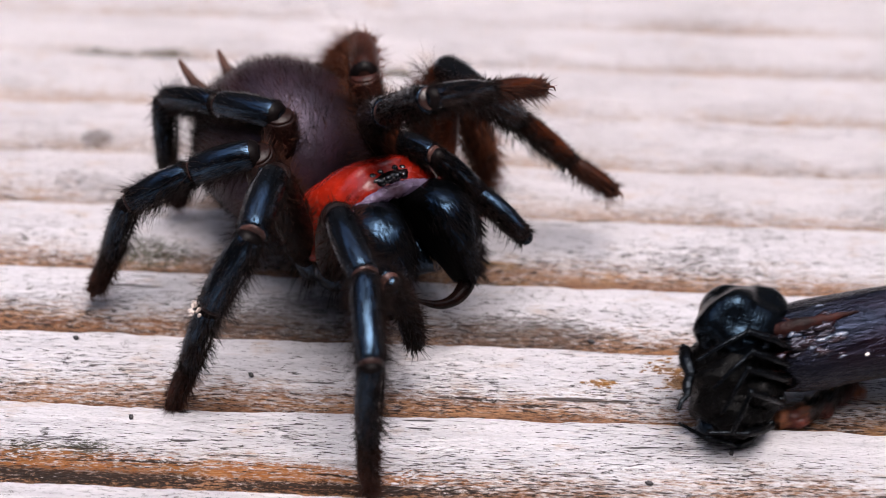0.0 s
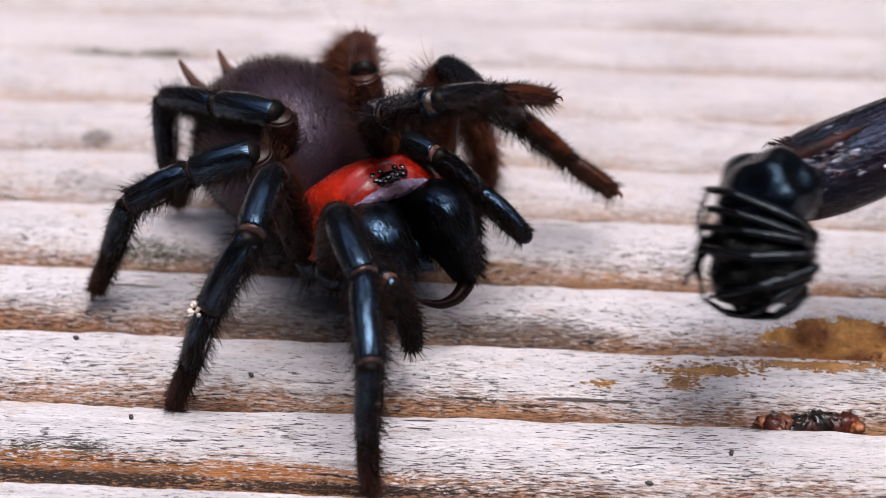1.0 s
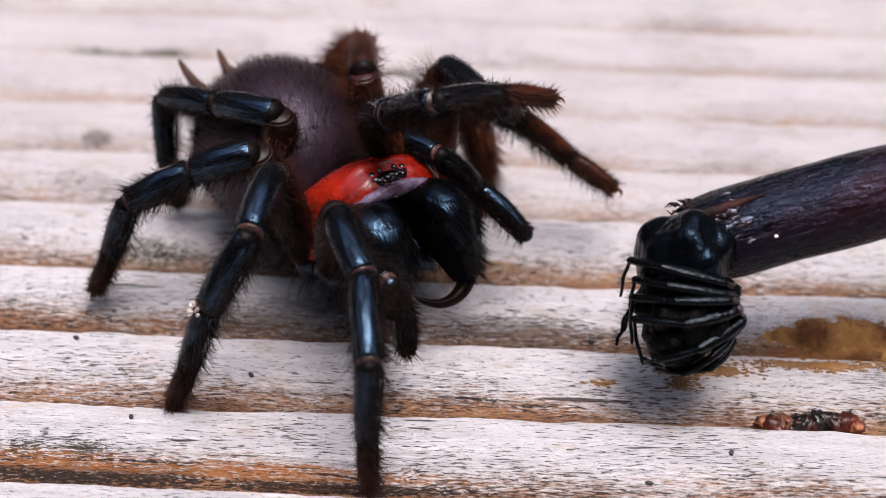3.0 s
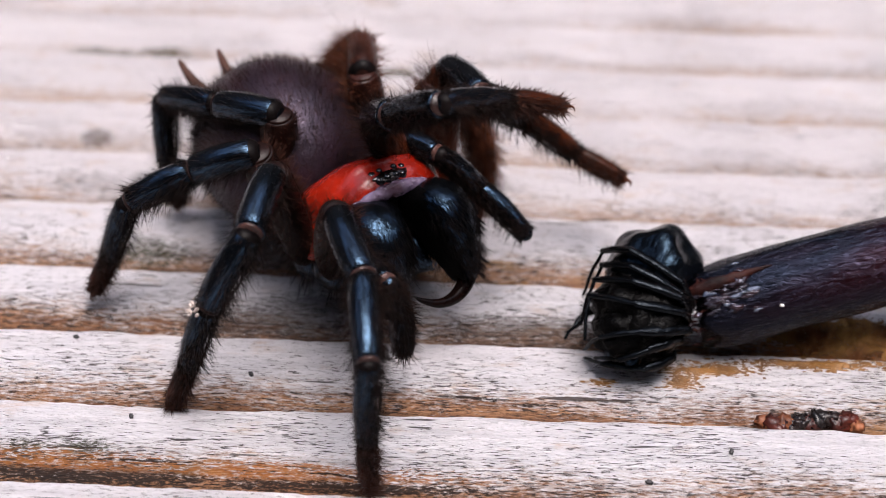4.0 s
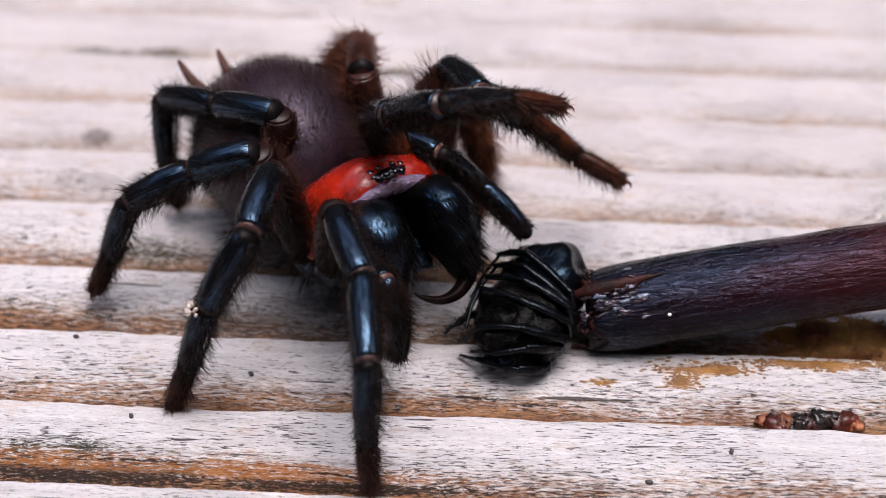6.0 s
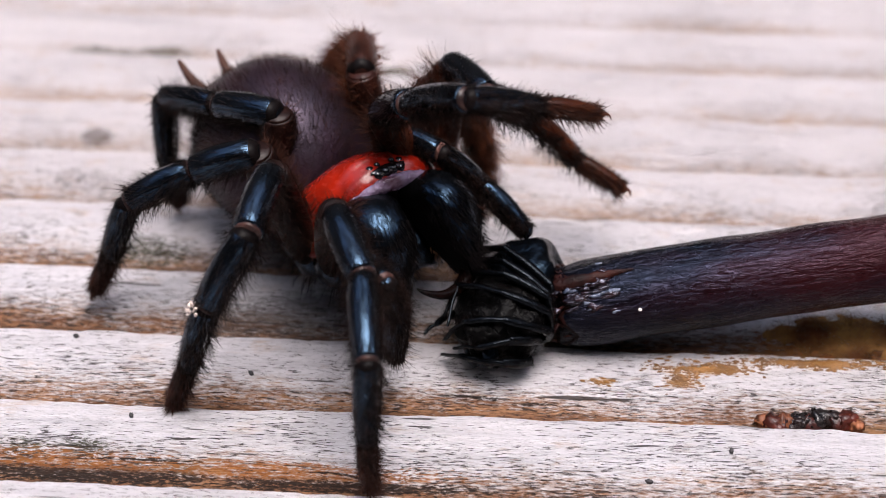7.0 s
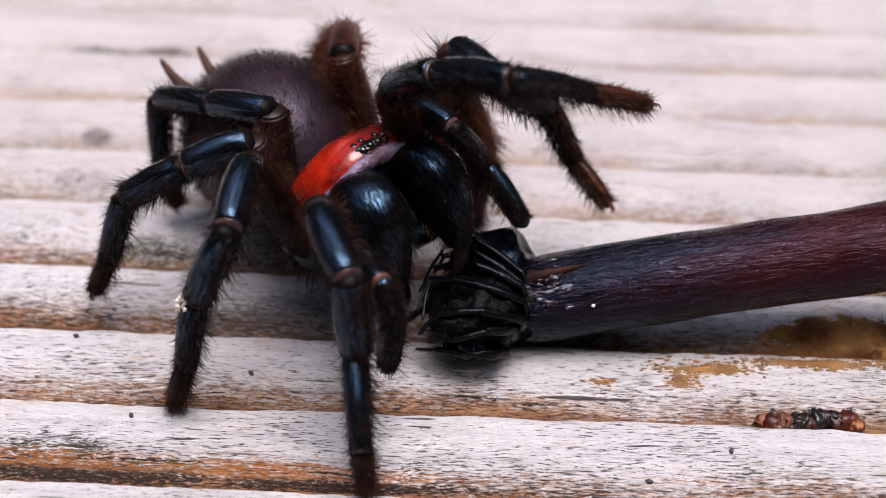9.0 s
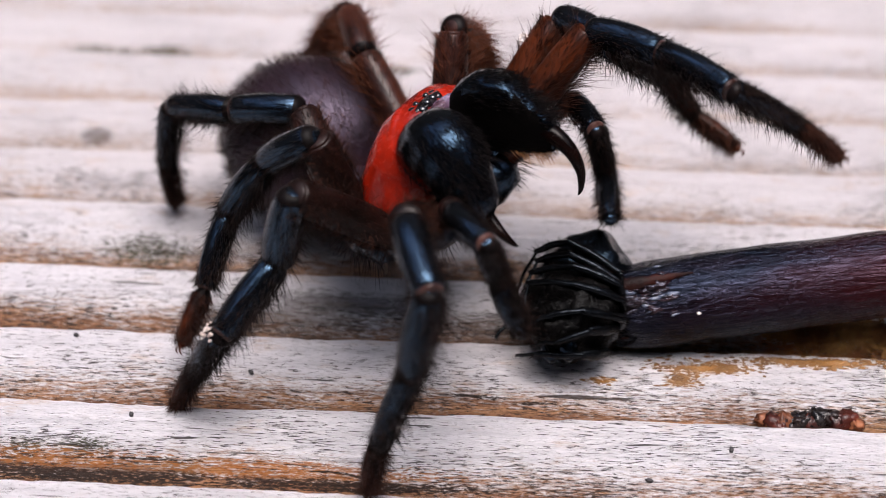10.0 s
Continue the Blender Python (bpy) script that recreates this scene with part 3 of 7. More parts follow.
def spider():
    root = tagged(new("spider"), "hairy black spider with red head and blue-black jaws on the deck", "spider")

    # head shield
    xs = [-2.9, -2.6, -2.1, -1.5, -0.8, 0.0, 0.8, 1.6, 2.3, 2.8, 3.1]
    wide = [0.9, 1.5, 2.1, 2.65, 3.0, 3.2, 3.15, 2.95, 2.65, 2.35, 2.0]
    high = [-0.6, -0.5, -0.35, -0.15, 0.25, 0.9, 1.55, 2.05, 2.2, 1.95, 1.6]
    brim = [-0.9, -1.0, -1.1, -1.2, -1.3, -1.35, -1.4, -1.4, -1.3, -1.1, -0.9]
    s, rows = Shape(), []
    for x in np.linspace(xs[0], xs[-1], 46).tolist():
        w, h, e = (float(np.interp(x, xs, q)) for q in (wide, high, brim))
        row = []
        for k in range(37):
            a = math.pi * (k / 36)
            c, d = math.cos(a), math.sin(a)
            lift = 0.07 * noise.noise((x * 0.9, c * 2.5, d * 2.0))
            row.append((x + 0.25 * d * (x > 2.6), -w * math.copysign(abs(c) ** 0.7, c) * (1 + lift), e + (h - e + lift) * d ** 0.8))
        rows.append(row)
    s.grid(rows, 0, False)
    # the head is red; the abdomen's shade is painted dark on the hind part
    for k, f in enumerate(s.f):
        x, y = (sum(s.v[q][m] for q in f) / 4 for m in (0, 1))
        s.m[k] = int(x < 2.2 - 1.0 * abs(y) + 0.35 * noise.noise((x * 2.0, y * 2.0, 1)))
    s.f.append(tuple(range(len(s.v) - 37, len(s.v))))
    s.m.append(2)
    part("carapace", s.mesh("carapace", (RED, RED_SHADED, FURROW)), root, "glossy bright red head shield, shade painted dark behind")

    s = Shape()
    s.ball((-0.2, 0, -1.6), (2.8, 2.6, 0.85), 0, 12, 24, 0.05)
    roots, ways = [], []
    for _ in range(420):
        a, u = spider_rng.uniform(0, 6.283), spider_rng.uniform(-0.9, 0.1)
        n = Vector((math.cos(a) * math.sqrt(1 - u * u), math.sin(a) * math.sqrt(1 - u * u), u))
        roots.append(Vector((-0.2 + n.x * 2.8, n.y * 2.6, -1.6 + n.z * 0.85)))
        ways.append(n + Vector((0.2, 0, -0.6)))
    s.hairs(spider_rng, roots, ways, [spider_rng.uniform(0.5, 1.1) for _ in roots], 0.016, 1)
    roots, ways = [], []
    for _ in range(420):
        a, u = spider_rng.uniform(0, 6.283), spider_rng.uniform(-0.8, 0.3)
        n = Vector((math.cos(a) * math.sqrt(1 - u * u), math.sin(a) * math.sqrt(1 - u * u), u))
        roots.append(Vector((-0.2 + n.x * 2.9, n.y * 2.8, -1.7 + n.z * 0.9)))
        ways.append(n + Vector((0.3, 0, -0.7)))
    s.hairs(spider_rng, roots, ways, [spider_rng.uniform(0.5, 1.2) for _ in roots], 0.011, 2)
    part("sternum", s.mesh("sternum", (BLACK, HAIR, BROWN_HAIR)), root)

    # grey-violet front rim over the jaws
    s = Shape()
    arc = [(3.34 - 0.42 * (k / 12 - 1) ** 2 - 0.30 * abs(k / 12 - 1) ** 3, (k / 12 - 1) * 2.2, 1.40 - 0.85 * (k / 12 - 1) ** 2) for k in range(25)]
    s.tube(arc, [0.16 + 0.24 * math.sin(math.pi * (k + 1) / 26) + 0.05 * noise.noise((k * 0.7, 1, 2)) for k in range(25)], 0, 14, 0.75)
    part("clypeus", s.mesh("clypeus", (VIOLET,)), root, "pale violet-grey rim of the head")
    s = Shape()
    s.ball((2.92, -0.03, 1.78), (0.37, 0.84, 0.225), 0, 14, 20, 0.25, 3.0)
    part("eye_mound", s.mesh("eye_mound", (MOUND,)), root, "dark red-black raised eye patch")
    eye_me = {}
    for ex, ey, ez, r in ((3.14, 0.22, 1.84, 0.21), (3.14, -0.24, 1.84, 0.21), (3.06, 0.62, 1.74, 0.23), (3.06, -0.64, 1.74, 0.26), (2.78, 0.80, 1.86, 0.20), (2.78, -0.86, 1.86, 0.23), (2.76, 0.40, 1.98, 0.15), (2.76, -0.42, 1.98, 0.15)):
        if r not in eye_me:
            s = Shape()
            s.ball((0, 0, 0), (r * 0.85, r * 0.85, r * 0.85), 0, 10, 14)
            eye_me[r] = s.mesh("eye", (EYE,))
        part("eye", eye_me[r], root, "shiny bead-like eye").matrix_basis = at(ex, ey * 0.74, ez)

    # abdomen: round, velvety, with a fine brown pile
    s = Shape()
    s.ball((0, 0, 0), (3.9, 3.45, 3.3), 0, 36, 48, 0.05, 1.2)
    rng = random.Random(3)
    for mat, amount, lo, hi in ((1, 7000, 0.2, 0.6), (2, 2600, 0.2, 0.6)):
        roots, ways, lens = [], [], []
        for _ in range(amount):
            d = Vector((rng.gauss(0, 1), rng.gauss(0, 1), rng.gauss(0, 1))).normalized()
            roots.append(Vector((d.x * 3.85, d.y * 3.4, d.z * 3.25)))
            ways.append(Vector((d.x / 4, d.y / 3.1, d.z / 3)).normalized() * rng.uniform(0.5, 1) + Vector((-0.75, 0, 0)) + Vector((rng.gauss(0, .2), rng.gauss(0, .2), rng.gauss(0, .2))))
            lens.append(rng.uniform(lo, hi))
        s.hairs(rng, roots, ways, lens, 0.008, mat)
    abdomen = part("abdomen", s.mesh("abdomen", (VELVET, HAIR, BROWN_HAIR)), root, "round purple-brown hairy abdomen")
    spinnerets = []
    for y in (-1.9, -0.4):
        s = Shape()
        s.tube(path_of([(-3.0, y * 0.7, 1.0), (-4.0, y, 1.7), (-4.7, y * 1.15, 2.5)], 5), [0.26, 0.25, 0.24, 0.23, 0.22, 0.21, 0.19, 0.17, 0.14, 0.11, 0.06], 0, 12)
        spinnerets.append((part("spinneret", s.mesh("spinneret", (PALE_BROWN,)), abdomen, "finger-like brown spinneret"), at(-3.0, y * 0.7, 1.0)))
    s = Shape()
    s.tube([(-2.8, 0, -0.5), (-3.6, 0, -0.4), (-4.4, 0, -0.6)], [0.9, 0.7, 0.8], 0, 14)
    part("waist", s.mesh("waist", (VELVET,)), root)

    # jaws with fangs
    jaws = {}
    for side in (-1, 1):
        s = Shape()
        prof = [(-0.6, 0.50, 0.0), (-0.35, 0.92, 0.10), (0.1, 1.22, 0.26), (0.8, 1.38, 0.42), (1.6, 1.40, 0.50), (2.4, 1.28, 0.42), (3.15, 1.04, 0.20), (3.75, 0.80, 0.0), (4.2, 0.58, -0.12), (4.4, 0.28, -0.14)]
        prof = [(x * (0.88 if side < 0 else 0.85), r, z) for x, r, z in prof]
        px, pr, pz = ([q[m] for q in prof] for m in range(3))

        def skin_at(x, a):
            """A place on the jaw: round outside, flat and hollowed towards its twin."""
            r, z = float(np.interp(x, px, pr)), float(np.interp(x, px, pz))
            c, d = math.cos(a), math.sin(a)
            inner = max(0.0, -c * side)
            hollow = 1.0 - (0.52 if side > 0 else 0.15) * inner ** 0.6 * min(1.0, max(0.0, x + 0.3) / 0.8)
            q = r * (1 + 0.04 * noise.noise((x * 1.3 + side * 3.0, c * 1.4, d * 1.4)))
            return Vector((x, q * hollow * c, z + q * 1.10 * d))

        rows = [[skin_at(x, 2 * math.pi * j / 32) for j in range(32)] for x in np.interp(np.linspace(0, 1, 22), np.linspace(0, 1, len(px)), px).tolist()]
        s.grid(rows, 0)
        for k, f in enumerate(s.f):
            y = sum(s.v[q][1] for q in f) / len(f)
            z = sum(s.v[q][2] for q in f) / len(f)
            s.m[k] = 3 if -y * side > (0.22 if side > 0 else 0.9) and z < 1.45 or z < -0.55 else 0
        roots, ways, lens = [], [], []
        rng = random.Random(20 + side)
        for _ in range(1100):
            x = rng.uniform(0.5, px[-2])
            ang = rng.gauss(math.pi / 2, 0.8) if rng.random() < 0.6 else rng.uniform(0, 6.283)
            p = skin_at(x, ang)
            n = Vector((0, math.cos(ang), math.sin(ang)))
            if p.y * side < -0.3 and p.z < 1.0:
                continue
            roots.append(p - n * 0.02)
            ways.append(n * rng.uniform(0.12, 0.5) + Vector((1.0, rng.uniform(-.15, .15), rng.uniform(-.2, .1))))
            lens.append(rng.uniform(0.2, 0.55) * (1.3 if x > 2.6 else 1.0))
        s.hairs(rng, roots, ways, lens, 0.013, 1)
        roots = [Vector((px[-1] * rng.uniform(0.55, 0.93), rng.uniform(-0.6, 0.6), -0.70 + rng.uniform(-0.1, 0.1))) for _ in range(130)]
        s.hairs(rng, roots, [Vector((0.5, rng.uniform(-.4, .4), -1)) for _ in roots], [rng.uniform(0.25, 0.55) for _ in roots], 0.018, 2)
        jaw = part("chelicera", s.mesh("chelicera", (GLOSS, PILE, GOLD_HAIR, FURROW)), root, "swollen blue-black jaw")
        s = Shape()
        curve = path_of([(-0.32, 0, 0.05), (0.40, 0, 0.10), (1.05, 0, -0.06), (1.60, 0, -0.50), (1.88, 0, -1.12), (1.92, 0, -1.50)], 5)
        s.tube(curve, [0.36 * (1 - (k / (len(curve) - 1)) ** 1.1) + 0.022 for k in range(len(curve))], 0, 14)
        jaws[side] = jaw, part("fang", s.mesh("fang", (FANG,)), jaw, "curved shiny black fang")
    for key in ("1", "2", "3", "4", "palp"):
        for side in (-1, 1):
            limb(root, key, side)
    # white crumbs caught in the hair of two legs
    crumbs = {}
    for key, side, name, spot in (("2", -1, "metatarsus", (0.05, 0.0, 0.46)), ("2", 1, "femur", (4.6, -0.2, 0.72))):
        s = Shape()
        rng = random.Random(9)
        for _ in range(34):
            s.ball([c + rng.gauss(0, 0.13) for c in spot], [rng.uniform(0.03, 0.09) for _ in range(3)], 0, 5, 7, 0.6, 9.0)
        crumbs[key, side, name] = part("fluff", s.mesh("fluff", (FLUFF,)), limbs[key, side, name].parent, "white fluffy crumb")
    return root, abdomen, jaws, crumbs, spinnerets


mouse_spider, abdomen_part, jaw_parts, crumb_parts, spinneret_parts = spider()


# ---------------------------------------------------------------- the stick and the dead spider at its tip
def stick():
    root = tagged(new("stick"), "dark purple-brown smooth-barked stick with a broken splintered tip", "stick")
    s = Shape()
    rows, n = [], 90
    for k in range(n + 1):
        x = 63.0 * (k / n) ** 1.25 - 1.0
        r = 1.58 + 0.004 * x + 0.11 * math.exp(-max(0.0, x) / 6.0) + 0.05 * noise.noise((x * 0.35, 2, 0)) - 0.30 * math.exp(-(x + 1.0) / 0.7)
        y0, z0 = 0.25 * noise.noise((x * 0.07, 5, 0)), 0.012 * x + 0.40 * noise.noise((x * 0.06, 9, 3)) - 0.0012 * x * x - 0.13 * math.exp(-max(0.0, x) / 6.0)
        row = []
        for j in range(28):
            a = 2 * math.pi * j / 28
            q = r * (1 + 0.035 * noise.noise((x * 0.5, math.cos(a) * 2.2, math.sin(a) * 2.2)))
            jag = (1.1 * noise.noise((math.cos(a) * 2.4, math.sin(a) * 2.4, 4)) + 0.45 * max(0.0, -math.sin(a))) * max(0.0, 1 - (x + 1.0) / 2.2)
            row.append((x + jag, y0 + q * math.cos(a), z0 + q * math.sin(a)))
        rows.append(row)
    core = [Vector(q) for q in rows[0]]
    mid = sum(core, Vector()) / len(core)
    for shrink, sink in ((0.75, 0.35), (0.4, 0.15)):
        rows.insert(0, [mid + (q - mid) * shrink + Vector((sink + 0.35 * noise.noise(q * 1.7), 0, 0)) for q in core])
    s.grid(rows[2:], 0)
    torn = Shape()
    torn.grid(rows[:4], 0)
    part("torn_end", torn.mesh("torn_end", (SPLINTER,)), root, "torn reddish wood at the tip")
    part("bark", s.mesh("bark", (BARK,)), root)
    # ragged splinters and dried pale crumbs round the break
    rng = random.Random(4)
    s = Shape()
    for _ in range(60):
        a, x = rng.uniform(0, 6.283), rng.uniform(-1.2, 0.0)
        q = Vector((x, math.cos(a) * 1.38, 0.03 + math.sin(a) * 1.38))
        n = rng.uniform(0.15, 0.5)
        s.tube([q, q + Vector((-n * 0.5, rng.uniform(-.1, .1), rng.uniform(-.1, .12))), q + Vector((-n, rng.uniform(-.2, .2), rng.uniform(-.2, .2)))], [rng.uniform(0.04, 0.09), rng.uniform(0.03, 0.06), 0.008], 0, 5, 0.6)
    # a flap of torn bark on top
    flap = path_of([(2.1, -0.42, 1.50), (1.2, -0.50, 1.50), (0.2, -0.62, 1.50), (-0.7, -0.55, 1.35), (-1.4, -0.35, 1.10)], 4)
    s.tube(flap, [0.02 + 0.24 * min(1.0, k / 9) * (1 - 0.5 * max(0, k - 11) / 5) + 0.09 * noise.noise((k * 0.9, 3, 1)) * min(1, k / 5) for k in range(len(flap))], 0, 9, 0.45)
    part("torn_rim", s.mesh("torn_rim", (SPLINTER,)), root, "ragged red-brown torn bark")
    s = Shape()
    for _ in range(18):
        a, x = rng.gauss(-2.3, 0.35), rng.gauss(-0.1, 0.5)
        big = rng.random() < 0.85
        size = rng.uniform(0.10, 0.28) if big else rng.uniform(0.03, 0.07)
        s.ball((x, math.cos(a) * 1.44, 0.05 - math.sin(a) * 1.44), [size * 1.4, size * 0.8, size * 0.7], int(big), 9, 12, 0.9, 5.0)
    # wet pale flakes below the torn flap, and a white bead that paints a glint
    for _ in range(70):
        a, x = rng.gauss(-2.25, 0.30), rng.uniform(-0.4, 1.3)
        wide = rng.uniform(0.05, 0.16)
        out = 1.50 - 0.14 * math.exp(-(x + 1.0) / 0.9)
        s.ball((x, math.cos(a) * out, 0.05 - math.sin(a) * out), [wide * 1.5, wide * 0.6, wide * 0.6], 0 if rng.random() < 0.3 else 1, 6, 8, 1.1, 7.0)
    s.ball((2.1, -1.50, 0.42), (0.075, 0.075, 0.075), 2, 7, 9)
    tagged(part("crust", s.mesh("crust", (CRUMB, WET_SKIN, FLUFF)), root), "pale glistening crust stuck to the bark", kind="stuff")
    return root


stick_thing = stick()


def dead_spider():
    root = tagged(new("dead_spider"), "curled-up dead black spider stuck to the tip of the stick", "spider")
    s = Shape()
    s.ball((-1.10, -0.10, 0.25), (1.72, 1.90, 1.58), 0, 30, 36, 0.20, 1.7)
    part("abdomen", s.mesh("abdomen", (WRINKLED,)), root, "wrinkled blue-black abdomen")
    s = Shape()
    s.ball((0.75, 0.25, -0.15), (1.78, 1.86, 1.76), 0, 26, 32, 0.30, 2.2)
    s.ball((1.85, 0.3, 0.15), (1.00, 1.15, 1.15), 0, 20, 24, 0.35, 3.0)
    part("head", s.mesh("head", (HUSK,)), root)
    bead = Shape()
    bead.ball((0, 0, 0), (0.09, 0.09, 0.09), 0, 6, 8)
    bead = bead.mesh("eye", (EYE,))
    for k in range(8):
        part("eye", bead, root).matrix_basis = at(1.95 - 0.12 * (k > 3), 0.95 + (k % 4 - 1.5) * 0.22, 0.72 - (k % 4) * 0.08 + 0.18 * (k > 3))
    for side in (-1, 1):
        s = Shape()
        s.tube(path_of([(1.9, 0.2 + 0.36 * side, -0.3), (2.5, 0.2 + 0.42 * side, -0.5), (2.8, 0.2 + 0.36 * side, -1.0)], 4), [0.36, 0.40, 0.42, 0.42, 0.40, 0.36, 0.3, 0.2, 0.08], 0, 10)
        part("chelicera", s.mesh("chelicera", (GLOSS,)), root)

    def around(x, turn, r):
        """A place on the curled body: along it, degrees round it, and out from its axis."""
        return Vector((x, 0.15 + math.cos(radians(turn)) * r, -0.05 + math.sin(radians(turn)) * r))

    # the legs lie folded across the body, knees outwards, feet tucked under
    folds = (
        ((-0.4, -30, 1.6), (-0.50, 15, 2.0), (-0.65, 80, 2.2), (-0.65, 124, 2.35), (0.7, 160, 2.5)),
        ((-0.2, -35, 1.7), (-0.10, 12, 2.05), (-0.05, 72, 2.10), (0.0, 116, 2.15), (1.5, 146, 1.85)),
        ((0.0, -35, 1.75), (0.10, 10, 2.2), (0.45, 62, 2.0), (0.65, 116, 2.1), (2.3, 132, 1.65)),
        ((0.2, -40, 1.8), (0.45, -2, 2.2), (1.2, 48, 1.9), (1.40, 108, 2.05), (2.9, 112, 1.3)),
        ((0.6, -50, 1.8), (0.8, -18, 2.25), (2.0, 26, 1.75), (2.7, 80, 1.2), (3.0, 150, 1.1)),
        ((0.9, -60, 1.8), (1.2, -25, 2.0), (2.3, 0, 1.6), (3.05, 20, 0.7), (3.1, 160, 0.6)),
        ((1.0, -80, 1.7), (1.7, -50, 2.0), (2.7, -35, 1.35), (3.1, 200, 0.5), (2.9, 190, 1.7)),
        ((0.4, 215, 1.7), (0.2, 190, 2.2), (1.2, 172, 2.2), (2.0, 168, 2.3), (2.6, 170, 2.5)))
    for k, fold in enumerate(folds):
        s = Shape()
        joints_at = [around(*q) for q in fold]
        for q, (a, b) in enumerate(zip(joints_at, joints_at[1:])):
            r = (0.26, 0.25, 0.19, 0.10)[q]
            bow = (a + b) / 2 + Vector((0, (a + b).y - 0.3, (a + b).z + 0.1)).normalized() * 0.07
            curve = path_of([a - (b - a) * 0.03, a + (b - a) * 0.15, bow, a + (b - a) * 0.88, b + (b - a) * 0.04], 3)
            s.tube(curve, [r * (0.60 + 0.45 * math.sin(math.pi * (0.12 + 0.80 * m / (len(curve) - 1)))) * (1 + 0.12 * noise.noise((m * 0.8, k, q))) for m in range(len(curve))], 0, 7, 0.70)
        # bristles along the leg
        rng = random.Random(30 + k)
        roots = [p + (q - p) * rng.random() for p, q in zip(joints_at, joints_at[1:]) for _ in range(22)]
        s.hairs(rng, roots, [Vector((rng.uniform(-.6, .6), p.y - 0.15, p.z + 0.05)) for p in roots], [rng.uniform(0.25, 0.45) for _ in roots], 0.010, 1)
        part("leg", s.mesh("leg", (WITHERED, HAIR)), root, "thin folded leg")
    # it has shrunk in drying
    for ob in root.children:
        if not ob.name.startswith("eye"):
            ob.data.transform(Matrix.Scale(0.97, 4))
        ob.matrix_basis.translation = ob.matrix_basis.translation * 0.97
    return root


dead_thing = dead_spider()

# ---------------------------------------------------------------- small things on the deck


def bud_fragment():
    root = tagged(new("bud_fragment"), "small dark brown scaly catkin fragment lying on the deck", "plant debris")
    rng = random.Random(2)
    x = -1.62
    for k in range(11):
        r = rng.uniform(0.30, 0.46) * (0.75 if k in (0, 10) else 1.0)
        s = Shape()
        s.ball((0, 0, 0), (r * 1.15, r, r * 0.9), 0, 12, 16, 0.55, 3.5)
        s.ball((0.15, -0.2, 0.12), (r * 0.7, r * 0.6, r * 0.5), 0, 8, 12, 0.6, 4.0)
        ob = part("scale", s.mesh("scale", ((SCALE_PALE, SCALE, SCALE_DARK)[(0, 1, 0, 2, 2, 1, 2, 2, 1, 1, 0)[k]],)), root)
        ob.matrix_basis = at(x, rng.uniform(-0.14, 0.14), rng.uniform(-0.06, 0.10)) @ pose(0, 0, 0, rng.uniform(-60, 60), rng.uniform(-30, 30), rng.uniform(-40, 40))
        x += 0.325
    return root, at(12.2, 5.45, rest(12.2, 5.45) + 0.55) @ pose(0, 0, 0, 12, 0, 33), at(11.8, 4.85, rest(11.8, 4.85) + 0.50) @ pose(0, 0, 0, 0, 0, 3)


bud_thing, bud_propped, bud_fallen = bud_fragment()


def debris_mat():
    """The brown fibrous crust that sticks to the front slope of a reed."""
    rng = random.Random(6)
    root = tagged(new("fibre_crust"), "orange-brown fibrous crust stuck to the reed's front slope", "debris", kind="stuff")
    s = Shape()
    xs, ys = [9.6 + 0.14 * k for k in range(72)], [8.55 + 0.10 * k for k in range(24)]

    def swell(x, y):
        """Height of the crust over the wood; below nought it is not there."""
        mid = 9.75 + 0.12 * noise.noise((x * 0.6, 3, 1))
        edge = 1 - abs(y - mid) / (0.85 + 0.3 * noise.noise((x * 0.8, 7, 1))) - max(0.0, 12.3 - x) / 1.8
        edge += 0.55 * noise.noise((x * 0.9, y * 1.8, 2)) + 0.25 * noise.noise((x * 2.6, y * 4.0, 5))
        return min(0.42, 0.5 * edge) + 0.10 * noise.noise((x * 2.2, y * 3.5, 8)) + 0.06 * noise.noise((x * 6.0, y * 9.0, 4))

    lift = {(x, y): swell(x, y) for x in xs for y in ys}
    s.grid([[(x, y, rest(x, y) + max(-0.15, lift[x, y])) for y in ys] for x in xs], 0, False)
    spots = list(lift)
    roots = [q for q in (rng.choice(spots) for _ in range(2600)) if lift[q] > -0.02]
    s.hairs(rng, [(x, y, rest(x, y) + lift[x, y] - 0.02) for x, y in roots], [(rng.uniform(-1, 1), rng.uniform(-0.8, 0.5), rng.uniform(0.05, 0.6)) for _ in roots], [rng.uniform(0.15, 0.55) for _ in roots], 0.010, 1)
    part("fibres", s.mesh("fibres", (MAT_FIBRE, RESIN)), root, "matted golden-brown plant felt")


debris_mat()


def resin_smears():
    rng = random.Random(8)
    for cx, cy, w, d, amount in ((8.1, 7.35, 2.0, 0.5, 420), (12.2, 7.8, 2.4, 0.3, 420), (7.2, 6.5, 0.7, 0.45, 80), (4.2, 6.4, 0.4, 0.2, 26), (15.4, 7.95, 1.2, 0.15, 60)):
        s = Shape()
        for _ in range(amount):
            x, y = cx + rng.gauss(0, w * 0.5), cy + rng.gauss(0, d * 0.45)
            s.ball((x, y, rest(x, y)), (rng.uniform(0.03, 0.15), rng.uniform(0.02, 0.07), rng.uniform(0.012, 0.03)), 0, 4, 7, 0.6, 9.0)
        tagged(new("resin_smear", s.mesh("resin_smear", (RESIN,))), "dried ochre-yellow smear crusted on the wood", "stain", "dried smears", "stuff")


resin_smears()


